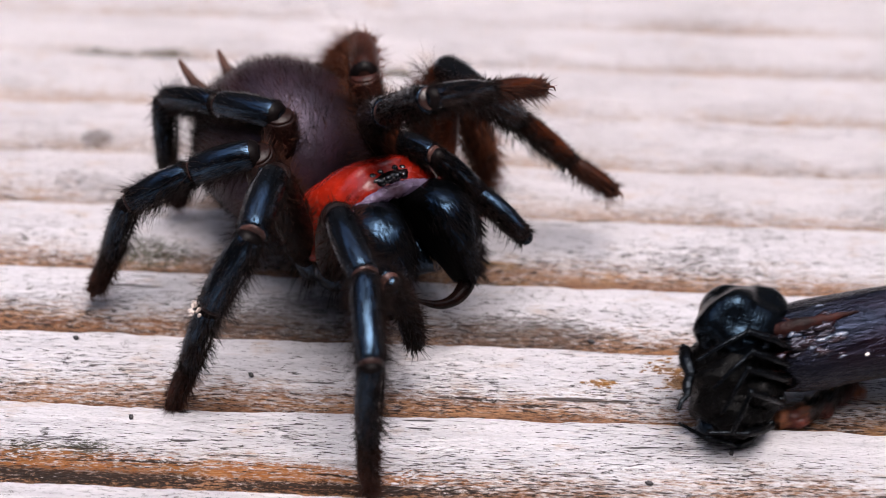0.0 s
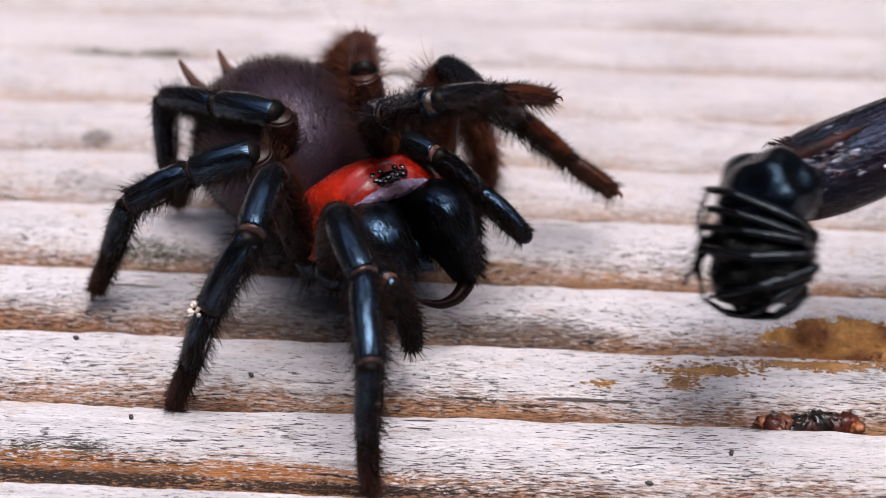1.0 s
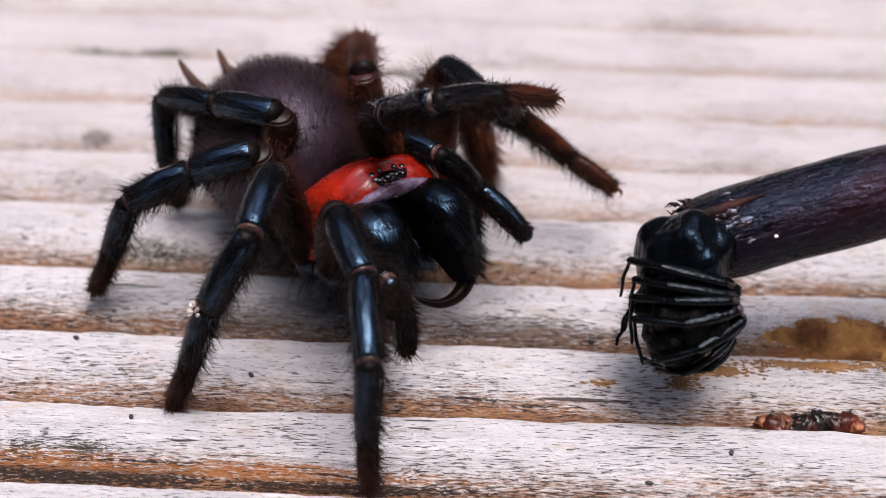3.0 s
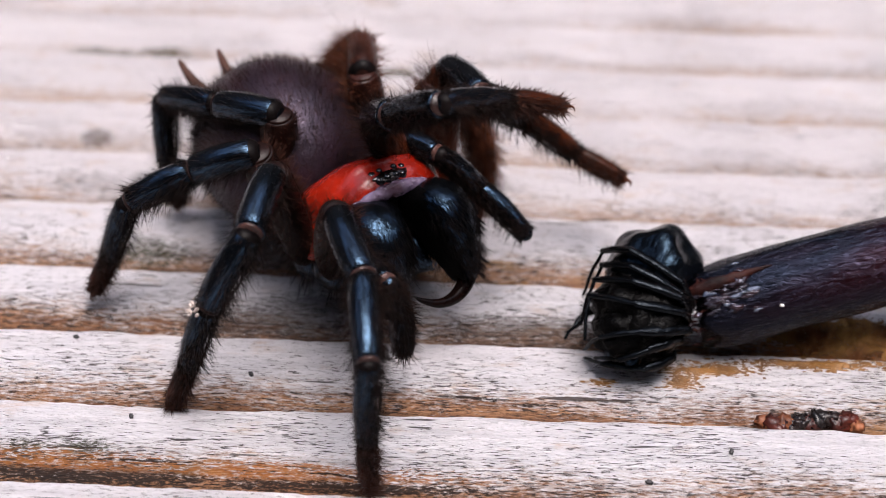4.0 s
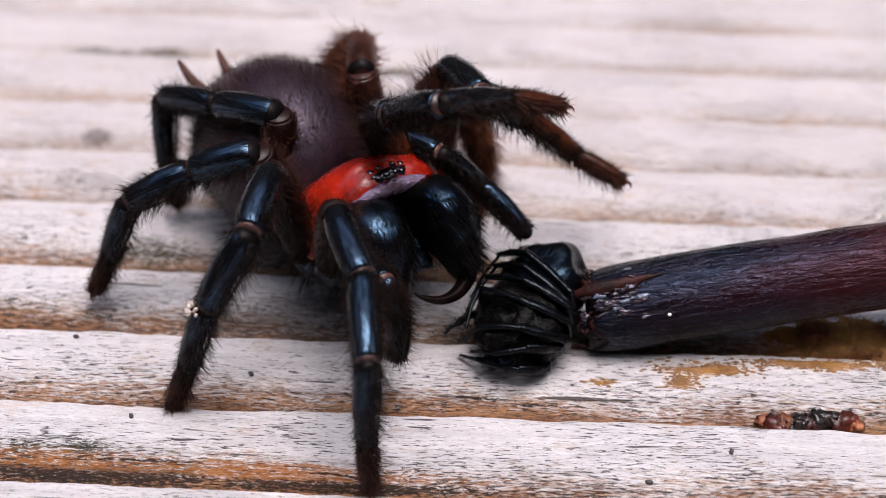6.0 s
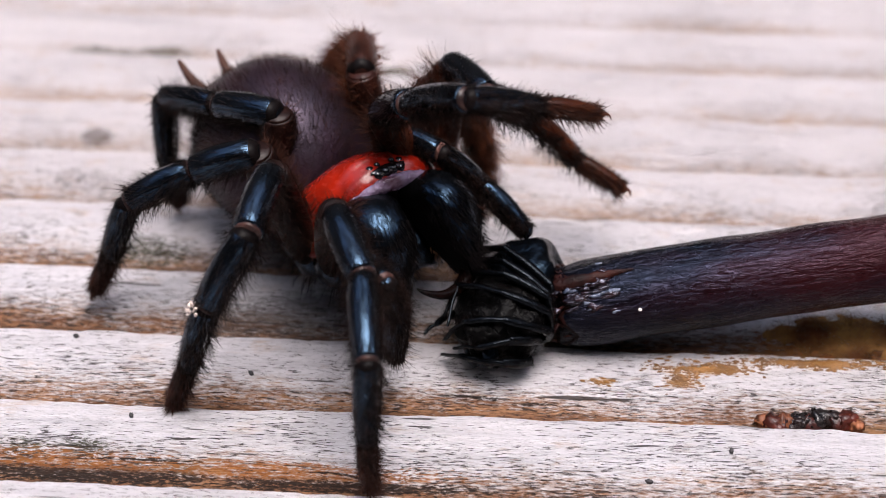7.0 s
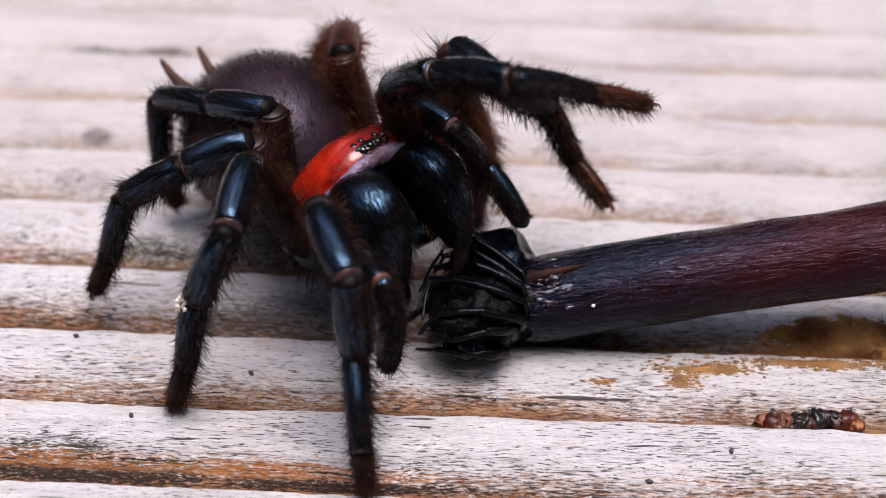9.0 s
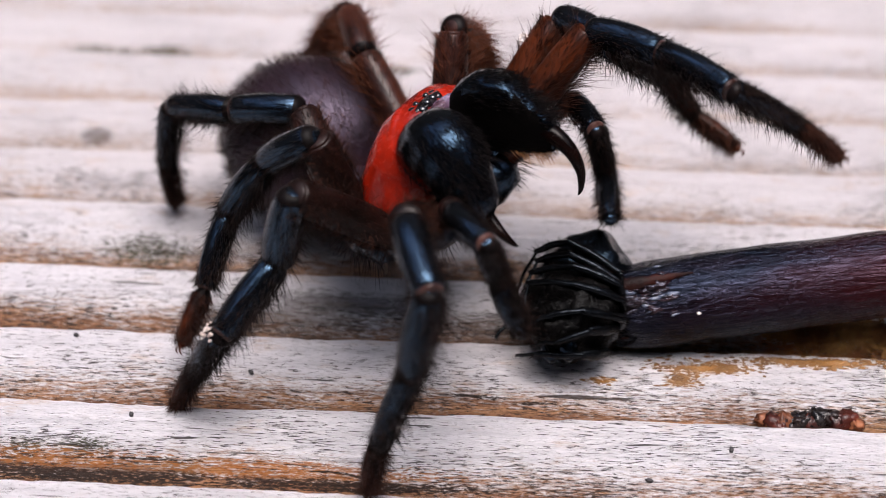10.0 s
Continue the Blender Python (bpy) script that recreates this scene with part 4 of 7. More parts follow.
def grit():
    rng = random.Random(5)
    shared = []
    for k in range(3):
        s = Shape()
        s.ball((0, 0, 0), (0.11 + 0.02 * k, 0.09, 0.08), 0, 6, 8, 0.5, 12.0)
        shared.append(s.mesh("grit", (SPECK,)))
    for k, (x, y) in enumerate(((-12.8, 3.47), (-8.8, 6.1), (5.96, 0.86), (-15.7, 7.77), (-1.2, 4.4), (3.95, 9.2), (4.6, 8.5), (8.75, 2.85), (5.8, 1.5))):
        ob = new("grit", shared[k % 3])
        ob.matrix_basis = at(x, y, rest(x, y) + 0.05) @ pose(0, 0, 0, 0, 0, rng.uniform(0, 180))
        tagged(ob, "tiny dark grain of grit on the deck", "grit", "grit on the deck")


grit()


# ---------------------------------------------------------------- what moves


def joints(side, rows):
    """Rows of time, base and end (mm, in the spider's space) as poses."""
    return [(t, aim(b, Vector(e) - Vector(b), (0.0, 0.55 * side, 1.0))) for t, b, e in rows]


def motions():
    walk(mouse_spider, [(0, aim((-5.29, 12.4, 4.14), (0.539, -0.831, 0.139), (-0.076, 0.117, 0.99))), (1, aim((-5.3, 12.42, 4.14), (0.539, -0.831, 0.139), (-0.076, 0.117, 0.99))), (2.7, aim((-5.32, 12.45, 4.14), (0.539, -0.831, 0.139), (-0.076, 0.117, 0.99))), (4, aim((-5.34, 12.42, 4.14), (0.539, -0.831, 0.139), (-0.076, 0.117, 0.99))), (6.2, aim((-5.37, 12.42, 4.19), (0.544, -0.825, 0.152), (-0.089, 0.124, 0.988))), (7, aim((-5.38, 12.37, 4.27), (0.551, -0.816, 0.174), (-0.112, 0.134, 0.985))), (7.5, aim((-5.55, 12.05, 4.9), (0.568, -0.781, 0.259), (-0.194, 0.178, 0.965))), (8, aim((-5.56, 11.85, 5.14), (0.562, -0.774, 0.292), (-0.228, 0.195, 0.954))), (8.5, aim((-5.52, 11.89, 4.94), (0.562, -0.774, 0.292), (-0.228, 0.195, 0.954))), (9, aim((-5.69, 11.78, 5.18), (0.569, -0.755, 0.326), (-0.265, 0.207, 0.942))), (9.2, aim((-5.59, 11.5, 5.62), (0.568, -0.676, 0.469), (-0.38, 0.29, 0.878))), (9.4, aim((-4.92, 11.04, 6.26), (0.609, -0.548, 0.574), (-0.494, 0.304, 0.815))), (9.6, aim((-3.98, 10.69, 6.42), (0.629, -0.492, 0.602), (-0.536, 0.286, 0.794))), (9.8, aim((-3.6, 10.59, 6.42), (0.646, -0.469, 0.602), (-0.546, 0.267, 0.794))), (10, aim((-3.43, 10.65, 6.52), (0.654, -0.458, 0.602), (-0.55, 0.258, 0.794)))])
    walk(abdomen_part, [(0, aim((-3.86, -1.24, 0.71), (1, -0.017, 0), (0, 0.002, 1))), (1, aim((-3.84, -1.24, 0.7), (1, -0.017, 0), (0, 0.002, 1))), (2.7, aim((-3.81, -1.24, 0.7), (1, -0.017, 0), (0, 0.002, 1))), (4, aim((-3.77, -1.24, 0.69), (1, -0.017, 0), (0, 0.002, 1))), (6.2, aim((-3.74, -1.2, 0.7), (1, -0.024, -0.013), (0.013, 0.01, 1))), (7, aim((-3.75, -1.13, 0.72), (0.999, -0.035, -0.034), (0.035, 0.022, 0.999))), (7.5, aim((-4.18, -0.85, 0.65), (0.992, -0.024, -0.121), (0.122, 0.054, 0.991))), (8, aim((-4.43, -0.73, 0.63), (0.986, -0.012, -0.168), (0.168, 0.069, 0.983))), (8.5, aim((-4.4, -0.79, 0.84), (0.984, 0.005, -0.18), (0.179, 0.067, 0.982))), (9, aim((-4.49, -0.51, 0.77), (0.974, -0.002, -0.226), (0.225, 0.083, 0.971))), (9.2, aim((-4.47, -0.09, 1.24), (0.913, -0.008, -0.408), (0.407, 0.093, 0.909))), (9.4, aim((-5.40, 1.2, 1.4), (0.839, -0.057, -0.542), (0.545, 0.088, 0.834))), (9.6, aim((-6.3, 1.95, 1.45), (0.819, -0.06, -0.57), (0.574, 0.086, 0.815))), (9.8, aim((-6.4, 2.05, 1.5), (0.819, -0.077, -0.569), (0.574, 0.086, 0.815))), (10, aim((-6.4, 2.1, 1.35), (0.819, -0.077, -0.569), (0.574, 0.086, 0.815)))])
    for ob, root in spinneret_parts:
        walk(ob, [(t, root @ pose(0, 0, 0, 0, turn, 0) @ root.inverted()) for t, turn in ((0, 0), (9.0, 0), (9.4, -35), (9.7, -62), (10, -64))])
    walk(jaw_parts[-1][0], [(0, aim((3.05, -1.2, 0.6), (0.438, 0, -0.899), (0.9, 0, 0.44))), (7, aim((3.05, -1.2, 0.6), (0.438, 0, -0.899), (0.9, 0, 0.44))), (7.5, aim((3.05, -1.2, 0.6), (0.407, 0, -0.914), (0.91, 0, 0.41))), (9, aim((3.05, -1.2, 0.6), (0.36, 0, -0.93), (0.93, 0, 0.36))), (9.2, aim((3.05, -1.2, 0.7), (0.44, -0.03, -0.90), (0.9, 0, 0.44))), (9.4, aim((3.02, -1.11, 0.95), (0.78, -0.24, -0.58), (0.58, 0, 0.78))), (9.6, aim((3.05, -1.2, 1.05), (0.68, -0.27, -0.68), (0.68, 0, 0.68))), (10, aim((2.95, -1.16, 0.95), (0.63, -0.29, -0.72), (0.72, 0, 0.63)))])
    walk(jaw_parts[-1][1], [(0, aim((3.6, 0, -0.1), (0.1, 0.75, -0.65), (0.9, -0.1, 0))), (7, aim((3.6, 0, -0.1), (0.1, 0.75, -0.65), (0.9, -0.1, 0))), (7.5, aim((3.6, 0, -0.1), (0.85, 0.2, -0.5), (0.5, 0, 0.8))), (9, aim((3.6, 0, -0.1), (0.85, 0.2, -0.5), (0.5, 0, 0.8))), (9.2, aim((3.6, 0, -0.1), (0.87, 0.15, -0.45), (0.45, 0, 0.87))), (9.26, aim((3.5, 0, -0.1), (0.82, 0.17, -0.5), (0.35, 0.85, 0.5))), (9.33, aim((3.45, 0, -0.1), (0.75, 0.2, -0.6), (0.3, 0.9, -0.3))), (9.4, aim((3.35, 0, -0.1), (0.68, 0.24, -0.7), (0.2, 0.31, -0.93))), (9.6, aim((3.25, 0, -0.1), (0.7, 0.3, -0.65), (-0.1, 0.4, -0.9))), (10, aim((2.95, 0, -0.1), (0.66, 0.24, -0.7), (-0.1, 0.35, -0.9)))])
    walk(jaw_parts[1][0], [(0, aim((3.05, 1.05, 0.6), (0.588, 0.22, -0.809), (0.81, 0, 0.59))), (7, aim((3.05, 1.05, 0.6), (0.602, 0.22, -0.799), (0.8, 0, 0.6))), (7.5, aim((3.05, 1.05, 0.6), (0.616, 0.08, -0.788), (0.79, 0, 0.62))), (9, aim((3.05, 1.05, 0.6), (0.643, 0.06, -0.766), (0.77, 0, 0.64))), (9.2, aim((2.95, 1, 0.45), (0.766, 0.05, -0.643), (0.64, 0, 0.77))), (9.4, aim((3.2, 0.95, 0.55), (0.94, 0.05, -0.32), (0.32, 0, 0.94))), (9.6, aim((3.2, 0.95, 0.55), (0.92, 0.05, -0.38), (0.38, 0, 0.92))), (10, aim((3.2, 0.95, 0.5), (0.89, 0.05, -0.45), (0.45, 0, 0.89)))])
    walk(jaw_parts[1][1], [(0, aim((3.48, 0, -0.1), (0.45, -0.87, 0.2), (0.87, 0.45, 0))), (7, aim((3.48, 0, -0.1), (0.45, -0.87, 0.2), (0.87, 0.45, 0))), (7.5, aim((3.48, 0, -0.1), (0.75, -0.3, -0.6), (0.6, 0.2, 0.7))), (9, aim((3.48, 0, -0.1), (0.75, -0.3, -0.6), (0.6, 0.2, 0.7))), (9.2, aim((3.48, 0, -0.1), (0.85, -0.1, -0.52), (0.52, 0, 0.85))), (9.4, aim((3.48, 0, -0.1), (0.85, -0.1, -0.52), (0.52, 0, 0.85))), (10, aim((3.48, 0, -0.1), (0.85, -0.1, -0.52), (0.52, 0, 0.85)))])
    walk(limbs["1", -1, "femur"], joints(-1, [(0, (2.2, -2.3, -1.7), (5.64, -3.47, 2.54)), (1, (2.2, -2.3, -1.7), (5.64, -3.48, 2.54)), (2.7, (2.2, -2.3, -1.7), (5.63, -3.48, 2.55)), (4, (2.2, -2.3, -1.7), (5.62, -3.48, 2.55)), (6.2, (2.2, -2.3, -1.7), (5.67, -3.51, 2.51)), (7, (2.2, -2.3, -1.7), (5.74, -3.57, 2.42)), (7.5, (2.2, -2.3, -1.7), (6.04, -3.96, 1.98)), (8, (2.2, -2.3, -1.7), (6.32, -4.05, 1.71)), (8.5, (2.2, -2.3, -1.7), (6.16, -4.05, 1.86)), (9, (2.2, -2.3, -1.7), (6.19, -4.18, 1.74)), (9.2, (2.2, -2.3, -1.7), (6.6, -4.7, 0.82)), (9.4, (2.2, -2.3, -1.7), (6.52, -5.42, -0.03)), (9.6, (2.2, -2.3, -1.7), (6.17, -5.84, -0.02)), (9.8, (2.2, -2.3, -1.7), (6.04, -5.95, 0.05)), (10, (2.2, -2.3, -1.7), (5.88, -6.08, 0.13))]))
    walk(limbs["1", -1, "patella"], joints(-1, [(0, (5.64, -3.47, 2.54), (8.45, -4.03, 1.7)), (1, (5.64, -3.48, 2.54), (8.44, -4.03, 1.68)), (2.7, (5.63, -3.48, 2.55), (8.42, -4.02, 1.64)), (4, (5.62, -3.48, 2.55), (8.4, -4.02, 1.62)), (6.2, (5.67, -3.51, 2.51), (8.4, -4.07, 1.48)), (7, (5.74, -3.57, 2.42), (8.44, -4.16, 1.33)), (7.5, (6.04, -3.96, 1.98), (8.54, -4.6, 0.55)), (8, (6.32, -4.05, 1.71), (9.05, -4.87, 0.68)), (8.5, (6.16, -4.05, 1.86), (8.88, -4.81, 0.82)), (9, (6.19, -4.18, 1.74), (8.61, -4.95, 0.18)), (9.2, (6.6, -4.7, 0.82), (8.9, -5.67, -0.86)), (9.4, (6.52, -5.42, -0.03), (8.28, -7.12, -1.73)), (9.6, (6.17, -5.84, -0.02), (7.91, -7.56, -1.68)), (9.8, (6.04, -5.95, 0.05), (7.63, -7.85, -1.58)), (10, (5.88, -6.08, 0.13), (7.29, -8, -1.64))]))
    walk(limbs["1", -1, "tibia"], joints(-1, [(0, (8.45, -4.03, 1.7), (10.99, -5.29, 0.07)), (1, (8.44, -4.03, 1.68), (10.99, -5.3, 0.08)), (2.7, (8.42, -4.02, 1.64), (10.99, -5.31, 0.08)), (4, (8.4, -4.02, 1.62), (10.98, -5.32, 0.09)), (6.2, (8.4, -4.07, 1.48), (10.97, -5.42, -0.03)), (7, (8.44, -4.16, 1.33), (10.95, -5.56, -0.22)), (7.5, (8.54, -4.6, 0.55), (10.72, -6.02, -1.38)), (8, (9.05, -4.87, 0.68), (8.9, -5.28, -2.54)), (8.5, (8.88, -4.81, 0.82), (9.74, -5.73, -2.14)), (9, (8.61, -4.95, 0.18), (7.76, -5.15, -3.02)), (9.2, (8.9, -5.67, -0.86), (7.78, -6.15, -3.91)), (9.4, (8.28, -7.12, -1.73), (6.57, -7.68, -4.52)), (9.6, (7.91, -7.56, -1.68), (5.84, -8.4, -4.16)), (9.8, (7.63, -7.85, -1.58), (5.45, -8.64, -3.97)), (10, (7.29, -8, -1.64), (5.05, -8.78, -3.97))]))
    walk(limbs["1", -1, "metatarsus"], joints(-1, [(0, (10.99, -5.29, 0.07), (10.81, -5.63, -3.12)), (1, (10.99, -5.3, 0.08), (10.83, -5.64, -3.12)), (2.7, (10.99, -5.31, 0.08), (10.85, -5.64, -3.12)), (4, (10.98, -5.32, 0.09), (10.87, -5.64, -3.11)), (6.2, (10.97, -5.42, -0.03), (10.82, -5.74, -3.23)), (7, (10.95, -5.56, -0.22), (10.71, -5.89, -3.43)), (7.5, (10.72, -6.02, -1.38), (10.13, -6.4, -4.54)), (8, (8.9, -5.28, -2.54), (8.97, -6.15, -5.53)), (8.5, (9.74, -5.73, -2.14), (9.09, -6.21, -5.21)), (9, (7.76, -5.15, -3.02), (9.05, -6.52, -5.53)), (9.2, (7.78, -6.15, -3.91), (7.01, -6.94, -6.89)), (9.4, (6.57, -7.68, -4.52), (4.75, -8.5, -7.04)), (9.6, (5.84, -8.4, -4.16), (3.36, -9.02, -6.14)), (9.8, (5.45, -8.64, -3.97), (2.89, -9.4, -5.8)), (10, (5.05, -8.78, -3.97), (2.61, -9.72, -5.86))]))
    walk(limbs["1", -1, "tarsus"], joints(-1, [(0, (10.81, -5.63, -3.12), (10.63, -5.64, -5.33)), (1, (10.83, -5.64, -3.12), (10.65, -5.63, -5.33)), (2.7, (10.85, -5.64, -3.12), (10.68, -5.63, -5.33)), (4, (10.87, -5.64, -3.11), (10.7, -5.62, -5.33)), (6.2, (10.82, -5.74, -3.23), (10.63, -5.72, -5.45)), (7, (10.71, -5.89, -3.43), (10.47, -5.9, -5.64)), (7.5, (10.13, -6.4, -4.54), (9.55, -6.36, -6.7)), (8, (8.97, -6.15, -5.53), (8.32, -6.09, -7.59)), (8.5, (9.09, -6.21, -5.21), (8.51, -6.2, -7.32)), (9, (9.05, -6.52, -5.53), (8.2, -6.43, -7.56)), (9.2, (7.01, -6.94, -6.89), (5.94, -7.02, -8.79)), (9.4, (4.75, -8.5, -7.04), (3.3, -8.58, -8.71)), (9.6, (3.36, -9.02, -6.14), (1.96, -9.58, -7.81)), (9.8, (2.89, -9.4, -5.8), (1.39, -9.89, -7.39)), (10, (2.61, -9.72, -5.86), (1.03, -10.08, -7.38))]))
    walk(limbs["2", -1, "femur"], joints(-1, [(0, (0.8, -2.7, -1.7), (2.94, -4.57, 3.36)), (1, (0.8, -2.7, -1.7), (2.94, -4.57, 3.36)), (2.7, (0.8, -2.7, -1.7), (2.93, -4.58, 3.36)), (4, (0.8, -2.7, -1.7), (2.93, -4.58, 3.36)), (6.2, (0.8, -2.7, -1.7), (2.97, -4.58, 3.34)), (7, (0.8, -2.7, -1.7), (3.04, -4.59, 3.31)), (7.5, (0.8, -2.7, -1.7), (3.07, -4.83, 3.18)), (8, (0.8, -2.7, -1.7), (3.22, -4.81, 3.11)), (8.5, (0.8, -2.7, -1.7), (3.05, -4.78, 3.21)), (9, (0.8, -2.7, -1.7), (3.01, -4.84, 3.2)), (9.2, (0.8, -2.7, -1.7), (3.39, -5.24, 2.79)), (9.4, (0.8, -2.7, -1.7), (3.2, -5.84, 2.49)), (9.6, (0.8, -2.7, -1.7), (2.89, -6.36, 2.29)), (9.8, (0.8, -2.7, -1.7), (2.44, -6.46, 2.39)), (10, (0.8, -2.7, -1.7), (2.22, -6.54, 2.4))]))
    walk(limbs["2", -1, "patella"], joints(-1, [(0, (2.94, -4.57, 3.36), (5.07, -6.52, 2.57)), (1, (2.94, -4.57, 3.36), (5.07, -6.53, 2.57)), (2.7, (2.93, -4.58, 3.36), (5.06, -6.55, 2.58)), (4, (2.93, -4.58, 3.36), (5.05, -6.55, 2.58)), (6.2, (2.97, -4.58, 3.34), (5.05, -6.59, 2.55)), (7, (3.04, -4.59, 3.31), (5.07, -6.63, 2.48)), (7.5, (3.07, -4.83, 3.18), (4.94, -6.88, 2.06)), (8, (3.22, -4.81, 3.11), (5.03, -6.87, 1.94)), (8.5, (3.05, -4.78, 3.21), (4.91, -6.84, 2.1)), (9, (3.01, -4.84, 3.2), (4.8, -6.93, 2.04)), (9.2, (3.39, -5.24, 2.79), (4.84, -7.39, 1.35)), (9.4, (3.2, -5.84, 2.49), (3.81, -8.09, 0.71)), (9.6, (2.89, -6.36, 2.29), (0.79, -7.02, 0.25)), (9.8, (2.44, -6.46, 2.39), (0.23, -7.01, 0.44)), (10, (2.22, -6.54, 2.4), (0.01, -7.15, 0.47))]))
    walk(limbs["2", -1, "tibia"], joints(-1, [(0, (5.07, -6.52, 2.57), (4.69, -8.27, 0.05)), (1, (5.07, -6.53, 2.57), (4.71, -8.29, 0.06)), (2.7, (5.06, -6.55, 2.58), (4.75, -8.32, 0.07)), (4, (5.05, -6.55, 2.58), (4.78, -8.34, 0.08)), (6.2, (5.05, -6.59, 2.55), (4.76, -8.4, 0.05)), (7, (5.07, -6.63, 2.48), (4.67, -8.44, 0)), (7.5, (4.94, -6.88, 2.06), (4.02, -8.57, -0.38)), (8, (5.03, -6.87, 1.94), (3.94, -8.52, -0.47)), (8.5, (4.91, -6.84, 2.1), (3.92, -8.54, -0.33)), (9, (4.8, -6.93, 2.04), (3.62, -8.48, -0.4)), (9.2, (4.84, -7.39, 1.35), (2.95, -8.78, -0.73)), (9.4, (3.81, -8.09, 0.71), (1.44, -9.41, -0.89)), (9.6, (0.79, -7.02, 0.25), (-0.56, -9.6, -0.84)), (9.8, (0.23, -7.01, 0.44), (-1.08, -9.66, -0.47)), (10, (0.01, -7.15, 0.47), (-1.33, -9.77, -0.44))]))
    rows = joints(-1, [(0, (4.69, -8.27, 0.05), (3.71, -9.01, -2.68)), (1, (4.71, -8.29, 0.06), (3.74, -9.02, -2.68)), (2.7, (4.75, -8.32, 0.07), (3.78, -9.04, -2.67)), (4, (4.78, -8.34, 0.08), (3.81, -9.05, -2.67)), (6.2, (4.76, -8.4, 0.05), (3.76, -9.1, -2.68)), (7, (4.67, -8.44, 0), (3.6, -9.16, -2.71)), (7.5, (4.02, -8.57, -0.38), (2.85, -9.19, -3.08)), (8, (3.94, -8.52, -0.47), (2.66, -9.19, -3.12)), (8.5, (3.92, -8.54, -0.33), (2.66, -9.2, -2.97)), (9, (3.62, -8.48, -0.4), (2.37, -9.19, -3.05)), (9.2, (2.95, -8.78, -0.73), (1.23, -9.45, -3.14)), (9.4, (1.44, -9.41, -0.89), (-0.99, -9.87, -2.66)), (9.6, (-0.56, -9.6, -0.84), (-3.28, -9.72, -2.09)), (9.8, (-1.08, -9.66, -0.47), (-3.83, -9.79, -1.67)), (10, (-1.33, -9.77, -0.44), (-4.1, -9.91, -1.57))])
    walk(limbs["2", -1, "metatarsus"], rows)
    walk(crumb_parts["2", -1, "metatarsus"], rows)
    walk(limbs["2", -1, "tarsus"], joints(-1, [(0, (3.71, -9.01, -2.68), (2.98, -9.64, -4.54)), (1, (3.74, -9.02, -2.68), (3.01, -9.64, -4.54)), (2.7, (3.78, -9.04, -2.67), (3.05, -9.64, -4.54)), (4, (3.81, -9.05, -2.67), (3.08, -9.64, -4.54)), (6.2, (3.76, -9.1, -2.68), (2.99, -9.68, -4.55)), (7, (3.6, -9.16, -2.71), (2.79, -9.74, -4.56)), (7.5, (2.85, -9.19, -3.08), (1.82, -9.71, -4.85)), (8, (2.66, -9.19, -3.12), (1.57, -9.73, -4.85)), (8.5, (2.66, -9.2, -2.97), (1.56, -9.74, -4.7)), (9, (2.37, -9.19, -3.05), (1.22, -9.71, -4.74)), (9.2, (1.23, -9.45, -3.14), (-0.21, -9.96, -4.61)), (9.4, (-0.99, -9.87, -2.66), (-2.75, -10.29, -3.79)), (9.6, (-3.28, -9.72, -2.09), (-5.12, -10.09, -3.02)), (9.8, (-3.83, -9.79, -1.67), (-5.68, -10.12, -2.59)), (10, (-4.1, -9.91, -1.57), (-5.96, -10.23, -2.5))]))
    walk(limbs["3", -1, "femur"], joints(-1, [(0, (-0.7, -2.6, -1.6), (0.48, -4.12, 3.01)), (1, (-0.7, -2.6, -1.6), (0.49, -4.12, 3.01)), (2.7, (-0.7, -2.6, -1.6), (0.51, -4.11, 3.01)), (4, (-0.7, -2.6, -1.6), (0.53, -4.1, 3.01)), (6.2, (-0.7, -2.6, -1.6), (0.59, -4.07, 3)), (7, (-0.7, -2.6, -1.6), (0.65, -4.04, 2.99)), (7.5, (-0.7, -2.6, -1.6), (1.05, -3.9, 2.9)), (8, (-0.7, -2.6, -1.6), (1.07, -3.81, 2.91)), (8.5, (-0.7, -2.6, -1.6), (0.74, -3.7, 3.06)), (9, (-0.7, -2.6, -1.6), (0.83, -3.58, 3.05)), (9.2, (-0.7, -2.6, -1.6), (1.02, -3.3, 3.04)), (9.4, (-0.7, -2.6, -1.6), (1.54, -3.28, 2.82)), (9.6, (-0.7, -2.6, -1.6), (1.49, -3.04, 2.87)), (9.8, (-0.7, -2.6, -1.6), (1.27, -2.77, 3)), (10, (-0.7, -2.6, -1.6), (0.94, -3.5, 3.06))]))
